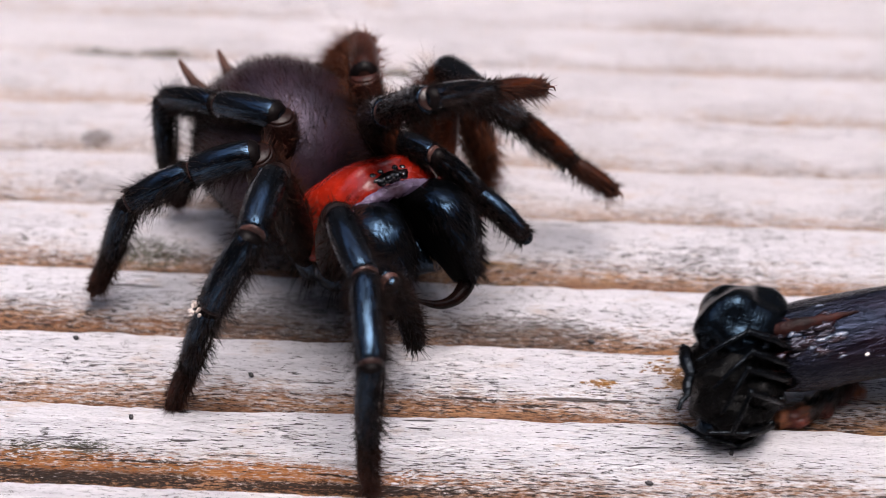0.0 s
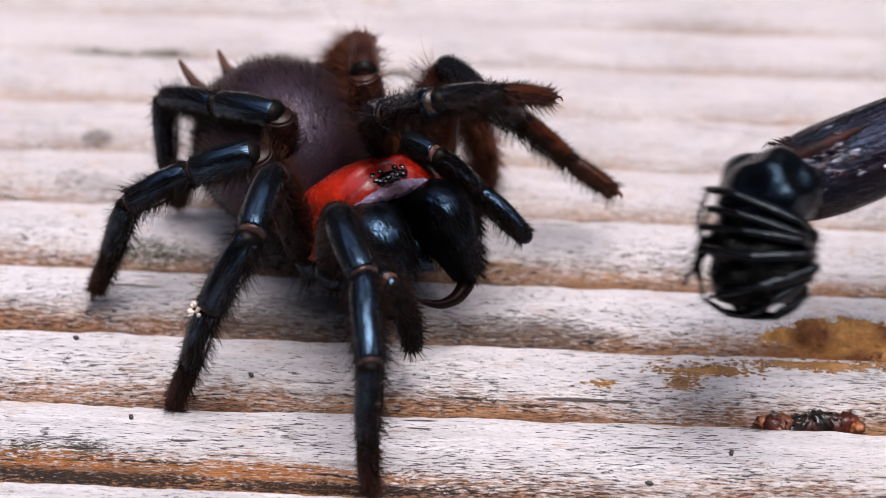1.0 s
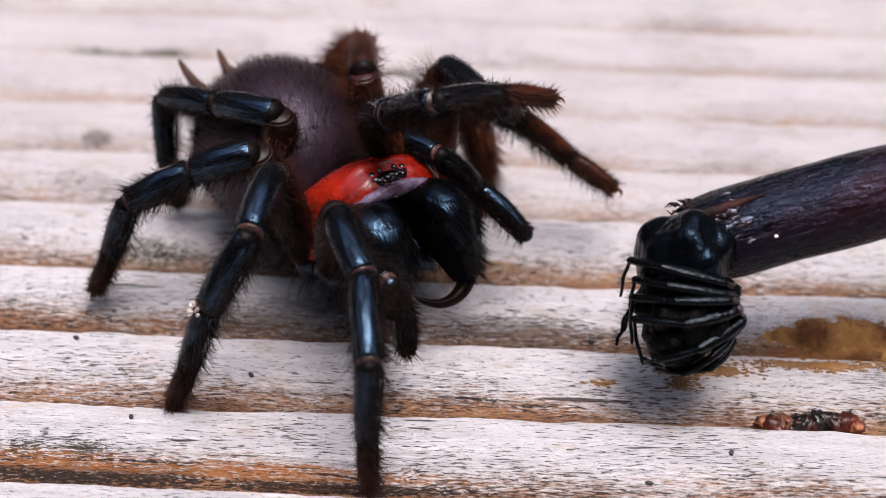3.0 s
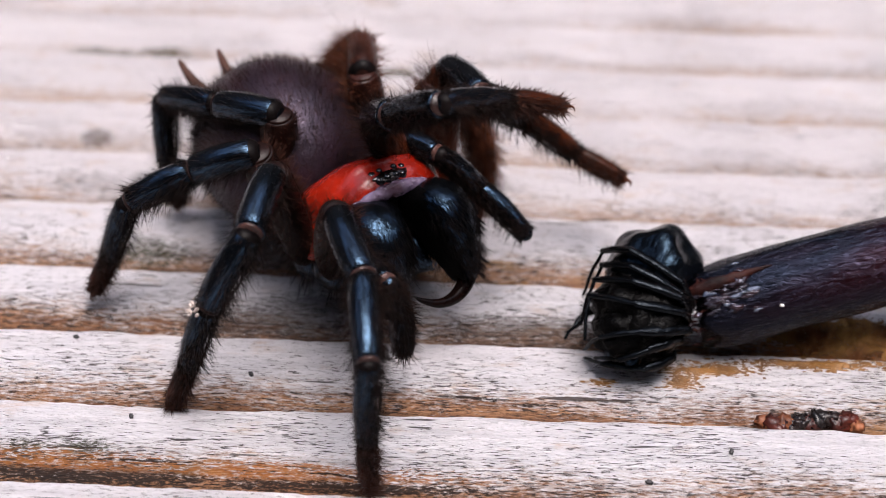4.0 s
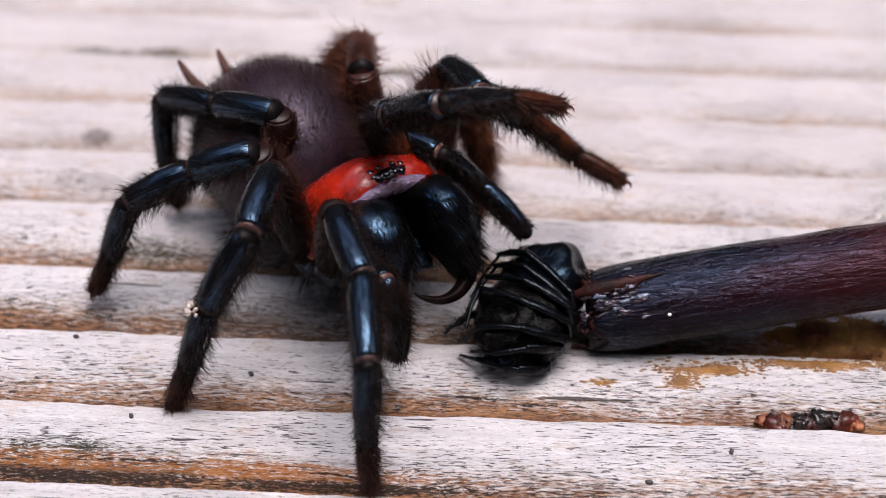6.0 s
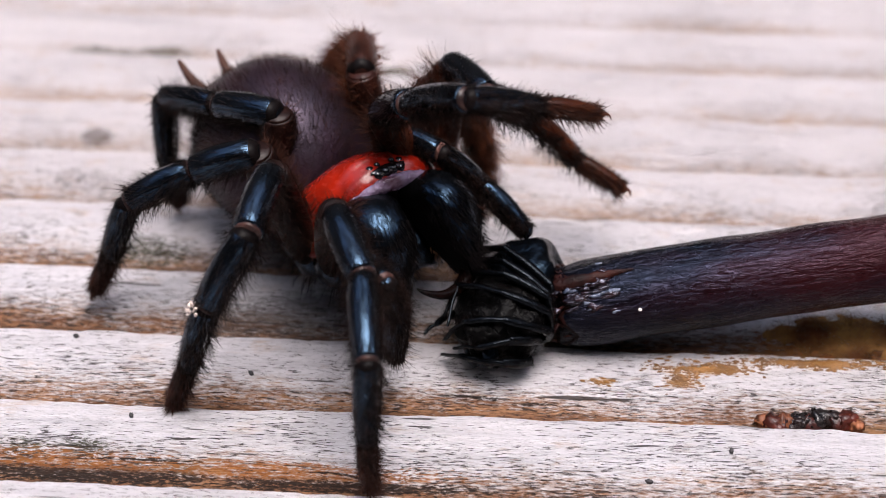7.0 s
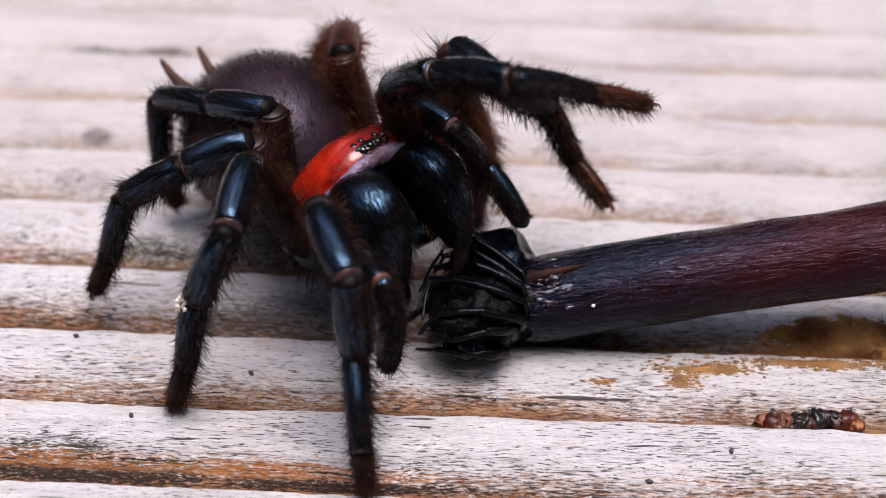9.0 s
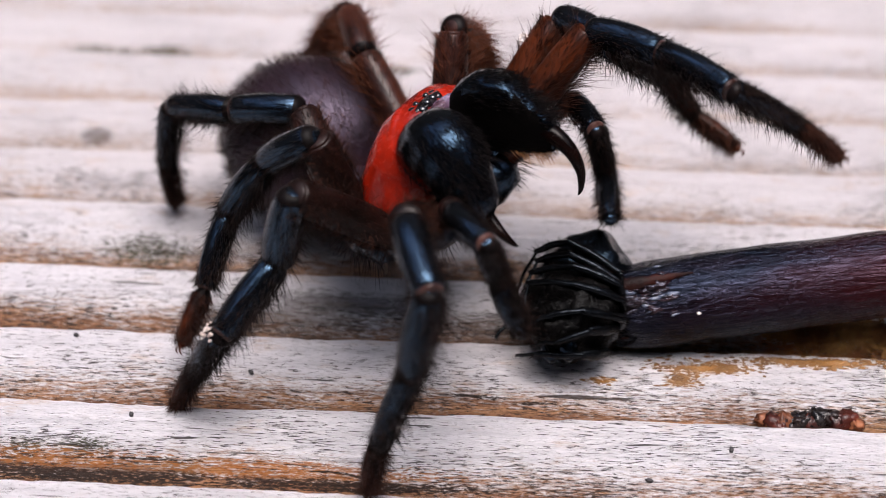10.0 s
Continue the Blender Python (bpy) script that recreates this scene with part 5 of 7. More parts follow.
    walk(limbs["3", -1, "patella"], joints(-1, [(0, (0.48, -4.12, 3.01), (-0.93, -6.19, 2.3)), (1, (0.49, -4.12, 3.01), (-0.92, -6.19, 2.3)), (2.7, (0.51, -4.11, 3.01), (-0.9, -6.18, 2.3)), (4, (0.53, -4.1, 3.01), (-0.89, -6.16, 2.3)), (6.2, (0.59, -4.07, 3), (-0.86, -6.12, 2.33)), (7, (0.65, -4.04, 2.99), (-0.84, -6.08, 2.37)), (7.5, (1.05, -3.9, 2.9), (-0.49, -5.96, 2.45)), (8, (1.07, -3.81, 2.91), (-0.35, -5.96, 2.53)), (8.5, (0.74, -3.7, 3.06), (-0.43, -6.01, 2.71)), (9, (0.83, -3.58, 3.05), (-0.43, -5.85, 2.78)), (9.2, (1.02, -3.3, 3.04), (-0.89, -5.03, 2.71)), (9.4, (1.54, -3.28, 2.82), (-0.77, -4.46, 2.59)), (9.6, (1.49, -3.04, 2.87), (-0.89, -4.09, 2.88)), (9.8, (1.27, -2.77, 3), (-1.17, -3.63, 2.97)), (10, (0.94, -3.5, 3.06), (-1.59, -4.01, 3.02))]))
    walk(limbs["3", -1, "tibia"], joints(-1, [(0, (-0.93, -6.19, 2.3), (-2.02, -8.43, 1.23)), (1, (-0.92, -6.19, 2.3), (-1.99, -8.43, 1.24)), (2.7, (-0.9, -6.18, 2.3), (-1.95, -8.44, 1.26)), (4, (-0.89, -6.16, 2.3), (-1.92, -8.44, 1.26)), (6.2, (-0.86, -6.12, 2.33), (-1.88, -8.42, 1.34)), (7, (-0.84, -6.08, 2.37), (-1.91, -8.38, 1.44)), (7.5, (-0.49, -5.96, 2.45), (-1.92, -8.1, 1.65)), (8, (-0.35, -5.96, 2.53), (-1.94, -8.02, 1.8)), (8.5, (-0.43, -6.01, 2.71), (-2.1, -8, 1.96)), (9, (-0.43, -5.85, 2.78), (-2.14, -7.8, 2.02)), (9.2, (-0.89, -5.03, 2.71), (-2.81, -6.89, 2.3)), (9.4, (-0.77, -4.46, 2.59), (-3.26, -5.39, 2.13)), (9.6, (-0.89, -4.09, 2.88), (-3.42, -4.86, 2.32)), (9.8, (-1.17, -3.63, 2.97), (-3.59, -4.56, 2.23)), (10, (-1.59, -4.01, 3.02), (-3.8, -5.12, 2.02))]))
    walk(limbs["3", -1, "metatarsus"], joints(-1, [(0, (-2.02, -8.43, 1.23), (-2.97, -9.21, -1.28)), (1, (-1.99, -8.43, 1.24), (-2.94, -9.22, -1.28)), (2.7, (-1.95, -8.44, 1.26), (-2.88, -9.22, -1.27)), (4, (-1.92, -8.44, 1.26), (-2.84, -9.22, -1.26)), (6.2, (-1.88, -8.42, 1.34), (-2.83, -9.21, -1.18)), (7, (-1.91, -8.38, 1.44), (-2.91, -9.18, -1.05)), (7.5, (-1.92, -8.1, 1.65), (-3.11, -8.97, -0.73)), (8, (-1.94, -8.02, 1.8), (-3.15, -8.94, -0.55)), (8.5, (-2.1, -8, 1.96), (-3.22, -8.96, -0.42)), (9, (-2.14, -7.8, 2.02), (-3.37, -8.74, -0.31)), (9.2, (-2.81, -6.89, 2.3), (-4.55, -7.99, 0.41)), (9.4, (-3.26, -5.39, 2.13), (-3.96, -7.34, 0.22)), (9.6, (-3.42, -4.86, 2.32), (-4.45, -6.75, 0.52)), (9.8, (-3.59, -4.56, 2.23), (-4.59, -6.88, 0.88)), (10, (-3.8, -5.12, 2.02), (-4.59, -7.37, 0.27))]))
    walk(limbs["3", -1, "tarsus"], joints(-1, [(0, (-2.97, -9.21, -1.28), (-3.82, -9.8, -2.99)), (1, (-2.94, -9.22, -1.28), (-3.78, -9.8, -2.99)), (2.7, (-2.88, -9.22, -1.27), (-3.72, -9.81, -2.98)), (4, (-2.84, -9.22, -1.26), (-3.68, -9.81, -2.98)), (6.2, (-2.83, -9.21, -1.18), (-3.7, -9.8, -2.88)), (7, (-2.91, -9.18, -1.05), (-3.83, -9.78, -2.72)), (7.5, (-3.11, -8.97, -0.73), (-4.21, -9.58, -2.29)), (8, (-3.15, -8.94, -0.55), (-4.3, -9.56, -2.07)), (8.5, (-3.22, -8.96, -0.42), (-4.37, -9.56, -1.94)), (9, (-3.37, -8.74, -0.31), (-4.58, -9.36, -1.78)), (9.2, (-4.55, -7.99, 0.41), (-5.62, -8.89, -1.02)), (9.4, (-3.96, -7.34, 0.22), (-4.87, -8.57, -1.06)), (9.6, (-4.45, -6.75, 0.52), (-5.16, -8.25, -0.61)), (9.8, (-4.59, -6.88, 0.88), (-5.37, -8.6, 0)), (10, (-4.59, -7.37, 0.27), (-5.3, -9.14, -0.89))]))
    walk(limbs["4", -1, "femur"], joints(-1, [(0, (-2, -2.1, -1.4), (-0.74, -2.57, 3.58)), (1, (-2, -2.1, -1.4), (-0.73, -2.57, 3.58)), (2.7, (-2, -2.1, -1.4), (-0.73, -2.57, 3.58)), (4, (-2, -2.1, -1.4), (-0.72, -2.57, 3.58)), (6.2, (-2, -2.1, -1.4), (-0.67, -2.53, 3.57)), (7, (-2, -2.1, -1.4), (-0.62, -2.48, 3.56)), (7.5, (-2, -2.1, -1.4), (-0.16, -2.28, 3.41)), (8, (-2, -2.1, -1.4), (-0.08, -2.21, 3.37)), (8.5, (-2, -2.1, -1.4), (-0.3, -2.13, 3.46)), (9, (-2, -2.1, -1.4), (-0.15, -2.09, 3.4)), (9.2, (-2, -2.1, -1.4), (-0.37, -1.57, 3.43)), (9.4, (-2, -2.1, -1.4), (-3.45, 0.48, 2.87)), (9.6, (-2, -2.1, -1.4), (-3.02, -0.2, 3.39)), (9.8, (-2, -2.1, -1.4), (-2.99, -0.27, 3.45)), (10, (-2, -2.1, -1.4), (-3.21, -0.09, 3.3))]))
    walk(limbs["4", -1, "patella"], joints(-1, [(0, (-0.74, -2.57, 3.58), (-3.22, -3.95, 3.5)), (1, (-0.73, -2.57, 3.58), (-3.22, -3.95, 3.49)), (2.7, (-0.73, -2.57, 3.58), (-3.21, -3.95, 3.48)), (4, (-0.72, -2.57, 3.58), (-3.2, -3.95, 3.46)), (6.2, (-0.67, -2.53, 3.57), (-3.17, -3.89, 3.48)), (7, (-0.62, -2.48, 3.56), (-3.13, -3.8, 3.52)), (7.5, (-0.16, -2.28, 3.41), (-2.75, -3.48, 3.57)), (8, (-0.08, -2.21, 3.37), (-2.67, -3.4, 3.61)), (8.5, (-0.3, -2.13, 3.46), (-2.85, -3.38, 3.72)), (9, (-0.15, -2.09, 3.4), (-2.76, -3.21, 3.77)), (9.2, (-0.37, -1.57, 3.43), (-2.94, -2.71, 3.92)), (9.4, (-3.45, 0.48, 2.87), (-5.53, -0.98, 4.03)), (9.6, (-3.02, -0.2, 3.39), (-5.4, -1.14, 4.61)), (9.8, (-2.99, -0.27, 3.45), (-5.38, -1.13, 4.73)), (10, (-3.21, -0.09, 3.3), (-5.57, -1.02, 4.56))]))
    walk(limbs["4", -1, "tibia"], joints(-1, [(0, (-3.22, -3.95, 3.5), (-6, -5.08, 3.02)), (1, (-3.22, -3.95, 3.49), (-6, -5.08, 3.01)), (2.7, (-3.21, -3.95, 3.48), (-5.99, -5.07, 3.01)), (4, (-3.2, -3.95, 3.46), (-5.98, -5.06, 3)), (6.2, (-3.17, -3.89, 3.48), (-5.97, -4.98, 3.07)), (7, (-3.13, -3.8, 3.52), (-5.95, -4.85, 3.18)), (7.5, (-2.75, -3.48, 3.57), (-5.64, -4.42, 3.45)), (8, (-2.67, -3.4, 3.61), (-5.56, -4.35, 3.58)), (8.5, (-2.85, -3.38, 3.72), (-5.73, -4.37, 3.7)), (9, (-2.76, -3.21, 3.77), (-5.68, -4.07, 3.81)), (9.2, (-2.94, -2.71, 3.92), (-5.83, -3.53, 4.44)), (9.4, (-5.53, -0.98, 4.03), (-8.25, -1.67, 5.07)), (9.6, (-5.4, -1.14, 4.61), (-8.17, -1.67, 5.67)), (9.8, (-5.38, -1.13, 4.73), (-8.18, -1.52, 5.81)), (10, (-5.57, -1.02, 4.56), (-8.35, -1.36, 5.69))]))
    walk(limbs["4", -1, "metatarsus"], joints(-1, [(0, (-6, -5.08, 3.02), (-6.82, -5.1, -0.22)), (1, (-6, -5.08, 3.01), (-6.81, -5.1, -0.23)), (2.7, (-5.99, -5.07, 3.01), (-6.78, -5.09, -0.24)), (4, (-5.98, -5.06, 3), (-6.76, -5.08, -0.25)), (6.2, (-5.97, -4.98, 3.07), (-6.77, -5.02, -0.18)), (7, (-5.95, -4.85, 3.18), (-6.82, -4.93, -0.04)), (7.5, (-5.64, -4.42, 3.45), (-6.9, -4.55, 0.34)), (8, (-5.56, -4.35, 3.58), (-6.99, -4.51, 0.54)), (8.5, (-5.73, -4.37, 3.7), (-7.15, -4.52, 0.66)), (9, (-5.68, -4.07, 3.81), (-7.18, -4.27, 0.81)), (9.2, (-5.83, -3.53, 4.44), (-7.88, -3.68, 1.79)), (9.4, (-8.25, -1.67, 5.07), (-10.42, -1.79, 2.59)), (9.6, (-8.17, -1.67, 5.67), (-10.64, -1.62, 3.45)), (9.8, (-8.18, -1.52, 5.81), (-10.73, -1.48, 3.68)), (10, (-8.35, -1.36, 5.69), (-10.96, -1.35, 3.63))]))
    walk(limbs["4", -1, "tarsus"], joints(-1, [(0, (-6.82, -5.1, -0.22), (-7.18, -4.73, -2.4)), (1, (-6.81, -5.1, -0.23), (-7.17, -4.73, -2.41)), (2.7, (-6.78, -5.09, -0.24), (-7.14, -4.73, -2.42)), (4, (-6.76, -5.08, -0.25), (-7.12, -4.72, -2.43)), (6.2, (-6.77, -5.02, -0.18), (-7.15, -4.67, -2.36)), (7, (-6.82, -4.93, -0.04), (-7.25, -4.6, -2.22)), (7.5, (-6.9, -4.55, 0.34), (-7.52, -4.27, -1.81)), (8, (-6.99, -4.51, 0.54), (-7.68, -4.23, -1.6)), (8.5, (-7.15, -4.52, 0.66), (-7.8, -4.22, -1.48)), (9, (-7.18, -4.27, 0.81), (-7.88, -3.98, -1.32)), (9.2, (-7.88, -3.68, 1.79), (-9.16, -3.5, -0.05)), (9.4, (-10.42, -1.79, 2.59), (-11.71, -1.61, 0.82)), (9.6, (-10.64, -1.62, 3.45), (-11.93, -1.42, 1.66)), (9.8, (-10.73, -1.48, 3.68), (-12.07, -1.3, 1.91)), (10, (-10.96, -1.35, 3.63), (-12.33, -1.2, 1.88))]))
    walk(limbs["1", 1, "femur"], joints(1, [(0, (2.2, 2.3, -1.7), (0.96, 0.36, 3.4)), (1, (2.2, 2.3, -1.7), (1.13, 0.28, 3.41)), (2.7, (2.2, 2.3, -1.7), (1.19, 0.27, 3.42)), (4, (2.2, 2.3, -1.7), (1.38, 0.31, 3.47)), (6.2, (2.2, 2.3, -1.7), (1.63, 0.26, 3.48)), (7, (2.2, 2.3, -1.7), (2.02, 0.51, 3.6)), (7.5, (2.2, 2.3, -1.7), (2.7, 0.64, 3.62)), (8, (2.2, 2.3, -1.7), (3.08, 0.84, 3.63)), (8.5, (2.2, 2.3, -1.7), (3.05, 0.9, 3.65)), (9, (2.2, 2.3, -1.7), (3.49, 1.02, 3.59)), (9.2, (2.2, 2.3, -1.7), (3.54, 2.68, 3.72)), (9.4, (2.2, 2.3, -1.7), (3.5, 5.24, 2.92)), (9.6, (2.2, 2.3, -1.7), (5.04, 6.1, 1.48)), (9.8, (2.2, 2.3, -1.7), (5.83, 5.73, 0.83)), (10, (2.2, 2.3, -1.7), (5.93, 5.9, 0.44))]))
    walk(limbs["1", 1, "patella"], joints(1, [(0, (0.96, 0.36, 3.4), (3.58, -0.24, 4.74)), (1, (1.13, 0.28, 3.41), (3.78, -0.22, 4.73)), (2.7, (1.19, 0.27, 3.42), (3.84, -0.23, 4.74)), (4, (1.38, 0.31, 3.47), (4.02, -0.26, 4.78)), (6.2, (1.63, 0.26, 3.48), (4.28, -0.32, 4.76)), (7, (2.02, 0.51, 3.6), (4.69, 0.28, 4.95)), (7.5, (2.7, 0.64, 3.62), (5.47, 0.9, 4.73)), (8, (3.08, 0.84, 3.63), (5.9, 1.35, 4.54)), (8.5, (3.05, 0.9, 3.65), (5.86, 1.43, 4.56)), (9, (3.49, 1.02, 3.59), (6.31, 1.48, 4.5)), (9.2, (3.54, 2.68, 3.72), (6.39, 3.52, 3.4)), (9.4, (3.5, 5.24, 2.92), (6.35, 5.81, 2.16)), (9.6, (5.04, 6.1, 1.48), (7.86, 6.01, 0.48)), (9.8, (5.83, 5.73, 0.83), (8.6, 5.55, -0.29)), (10, (5.93, 5.9, 0.44), (8.44, 5.76, -1.2))]))
    walk(limbs["1", 1, "tibia"], joints(1, [(0, (3.58, -0.24, 4.74), (6.45, -0.03, 6.35)), (1, (3.78, -0.22, 4.73), (6.67, 0.03, 6.3)), (2.7, (3.84, -0.23, 4.74), (6.73, 0.02, 6.3)), (4, (4.02, -0.26, 4.78), (6.95, 0.17, 6.23)), (6.2, (4.28, -0.32, 4.76), (7.23, 0.09, 6.17)), (7, (4.69, 0.28, 4.95), (7.75, 0.89, 6.03)), (7.5, (5.47, 0.9, 4.73), (8.65, 1.68, 5.2)), (8, (5.9, 1.35, 4.54), (9.06, 2.25, 4.72)), (8.5, (5.86, 1.43, 4.56), (8.98, 2.5, 4.67)), (9, (6.31, 1.48, 4.5), (9.48, 2.4, 4.41)), (9.2, (6.39, 3.52, 3.4), (9.46, 4.45, 2.6)), (9.4, (6.35, 5.81, 2.16), (9.29, 6.74, 0.99)), (9.6, (7.86, 6.01, 0.48), (10.86, 5.81, -0.87)), (9.8, (8.6, 5.55, -0.29), (11.49, 5.09, -1.83)), (10, (8.44, 5.76, -1.2), (11.07, 4.89, -3))]))
    walk(limbs["1", 1, "metatarsus"], joints(1, [(0, (6.45, -0.03, 6.35), (5.65, 2.95, 5.49)), (1, (6.67, 0.03, 6.3), (5.92, 3.03, 5.45)), (2.7, (6.73, 0.02, 6.3), (5.98, 3.02, 5.46)), (4, (6.95, 0.17, 6.23), (6.39, 3.19, 5.33)), (6.2, (7.23, 0.09, 6.17), (6.67, 3.11, 5.25)), (7, (7.75, 0.89, 6.03), (7.72, 3.84, 4.8)), (7.5, (8.65, 1.68, 5.2), (8.87, 4.59, 3.88)), (8, (9.06, 2.25, 4.72), (9.53, 5.09, 3.31)), (8.5, (8.98, 2.5, 4.67), (9.5, 5.24, 3.1)), (9, (9.48, 2.4, 4.41), (9.8, 5.15, 2.81)), (9.2, (9.46, 4.45, 2.6), (10.03, 6.99, 0.75)), (9.4, (9.29, 6.74, 0.99), (10.66, 8.87, -0.97)), (9.6, (10.86, 5.81, -0.87), (11.84, 7.8, -3.19)), (9.8, (11.49, 5.09, -1.83), (12.06, 7.03, -4.31)), (10, (11.07, 4.89, -3), (11.38, 6.64, -5.66))]))
    walk(limbs["1", 1, "tarsus"], joints(1, [(0, (5.65, 2.95, 5.49), (5.63, 5.09, 4.97)), (1, (5.92, 3.03, 5.45), (6.09, 5.11, 4.75)), (2.7, (5.98, 3.02, 5.46), (6.15, 5.09, 4.75)), (4, (6.39, 3.19, 5.33), (6.76, 5.22, 4.58)), (6.2, (6.67, 3.11, 5.25), (7.05, 5.12, 4.45)), (7, (7.72, 3.84, 4.8), (8.37, 5.81, 4.06)), (7.5, (8.87, 4.59, 3.88), (9.58, 6.49, 3.03)), (8, (9.53, 5.09, 3.31), (10.12, 6.98, 2.35)), (8.5, (9.5, 5.24, 3.1), (10.09, 7.11, 2.11)), (9, (9.8, 5.15, 2.81), (10.41, 6.97, 1.73)), (9.2, (10.03, 6.99, 0.75), (10.83, 8.51, -0.64)), (9.4, (10.66, 8.87, -0.97), (11.65, 10.26, -2.36)), (9.6, (11.84, 7.8, -3.19), (12.63, 9.16, -4.73)), (9.8, (12.06, 7.03, -4.31), (12.53, 8.2, -6.11)), (10, (11.38, 6.64, -5.66), (11.54, 7.55, -7.66))]))
    rows = joints(1, [(0, (0.8, 2.7, -1.7), (-0.41, 4.37, 3.72)), (1, (0.8, 2.7, -1.7), (-0.33, 4.33, 3.75)), (2.7, (0.8, 2.7, -1.7), (-0.2, 4.28, 3.79)), (4, (0.8, 2.7, -1.7), (-0.13, 4.38, 3.77)), (6.2, (0.8, 2.7, -1.7), (0.35, 4.22, 3.88)), (7, (0.8, 2.7, -1.7), (0.52, 4.39, 3.84)), (7.5, (0.8, 2.7, -1.7), (1.54, 4.42, 3.79)), (8, (0.8, 2.7, -1.7), (2.1, 4.36, 3.7)), (8.5, (0.8, 2.7, -1.7), (1.65, 4.73, 3.67)), (9, (0.8, 2.7, -1.7), (2.17, 4.8, 3.53)), (9.2, (0.8, 2.7, -1.7), (2.09, 6.31, 2.87)), (9.4, (0.8, 2.7, -1.7), (3.39, 6.67, 2)), (9.6, (0.8, 2.7, -1.7), (4.02, 6.76, 1.38)), (9.8, (0.8, 2.7, -1.7), (4.18, 6.74, 1.2)), (10, (0.8, 2.7, -1.7), (4.25, 6.67, 1.12))])
    walk(limbs["2", 1, "femur"], rows)
    walk(crumb_parts["2", 1, "femur"], rows)
    walk(limbs["2", 1, "patella"], joints(1, [(0, (-0.41, 4.37, 3.72), (2.58, 4.09, 3.74)), (1, (-0.33, 4.33, 3.75), (2.66, 4.06, 3.77)), (2.7, (-0.2, 4.28, 3.79), (2.79, 4, 3.82)), (4, (-0.13, 4.38, 3.77), (2.86, 4.1, 3.85)), (6.2, (0.35, 4.22, 3.88), (3.33, 3.91, 3.92)), (7, (0.52, 4.39, 3.84), (3.51, 4.14, 3.63)), (7.5, (1.54, 4.42, 3.79), (4.43, 4.36, 3)), (8, (2.1, 4.36, 3.7), (4.93, 4.32, 2.72)), (8.5, (1.65, 4.73, 3.67), (4.44, 4.77, 2.55)), (9, (2.17, 4.8, 3.53), (4.96, 4.69, 2.43)), (9.2, (2.09, 6.31, 2.87), (4.9, 5.87, 1.92)), (9.4, (3.39, 6.67, 2), (6.24, 6.19, 1.18)), (9.6, (4.02, 6.76, 1.38), (6.57, 6.65, -0.21)), (9.8, (4.18, 6.74, 1.2), (6.65, 6.17, -0.42)), (10, (4.25, 6.67, 1.12), (6.67, 5.83, -0.45))]))
    walk(limbs["2", 1, "tibia"], joints(1, [(0, (2.58, 4.09, 3.74), (1.78, 6.33, 1.76)), (1, (2.66, 4.06, 3.77), (1.82, 6.29, 1.79)), (2.7, (2.79, 4, 3.82), (1.9, 6.22, 1.85)), (4, (2.86, 4.1, 3.85), (2.03, 6.41, 1.95)), (6.2, (3.33, 3.91, 3.92), (2.48, 6.21, 2.02)), (7, (3.51, 4.14, 3.63), (2.63, 6.45, 1.76)), (7.5, (4.43, 4.36, 3), (3.69, 6.73, 1.14)), (8, (4.93, 4.32, 2.72), (4.04, 6.65, 0.89)), (8.5, (4.44, 4.77, 2.55), (3.5, 7.11, 0.76)), (9, (4.96, 4.69, 2.43), (4.07, 6.97, 0.53)), (9.2, (4.9, 5.87, 1.92), (3.86, 8.16, 0.12)), (9.4, (6.24, 6.19, 1.18), (5.46, 8.67, -0.52)), (9.6, (6.57, 6.65, -0.21), (5.87, 9.14, -1.91)), (9.8, (6.65, 6.17, -0.42), (6.25, 8.5, -2.42)), (10, (6.67, 5.83, -0.45), (6.17, 7.92, -2.68))]))
    walk(limbs["2", 1, "metatarsus"], joints(1, [(0, (1.78, 6.33, 1.76), (2.45, 8.25, -0.45)), (1, (1.82, 6.29, 1.79), (2.45, 8.23, -0.41)), (2.7, (1.9, 6.22, 1.85), (2.47, 8.2, -0.33)), (4, (2.03, 6.41, 1.95), (2.54, 8.49, -0.15)), (6.2, (2.48, 6.21, 2.02), (3, 8.22, -0.14)), (7, (2.63, 6.45, 1.76), (3.1, 8.21, -0.62)), (7.5, (3.69, 6.73, 1.14), (3.49, 8.16, -1.49)), (8, (4.04, 6.65, 0.89), (3.62, 7.87, -1.82)), (8.5, (3.5, 7.11, 0.76), (3.06, 8.13, -2.03)), (9, (4.07, 6.97, 0.53), (3.45, 7.91, -2.25)), (9.2, (3.86, 8.16, 0.12), (3.14, 9.17, -2.62)), (9.4, (5.46, 8.67, -0.52), (5.6, 10.52, -2.87)), (9.6, (5.87, 9.14, -1.91), (5.35, 11.32, -3.9)), (9.8, (6.25, 8.5, -2.42), (5.55, 10.56, -4.49)), (10, (6.17, 7.92, -2.68), (5.12, 9.25, -5.15))]))
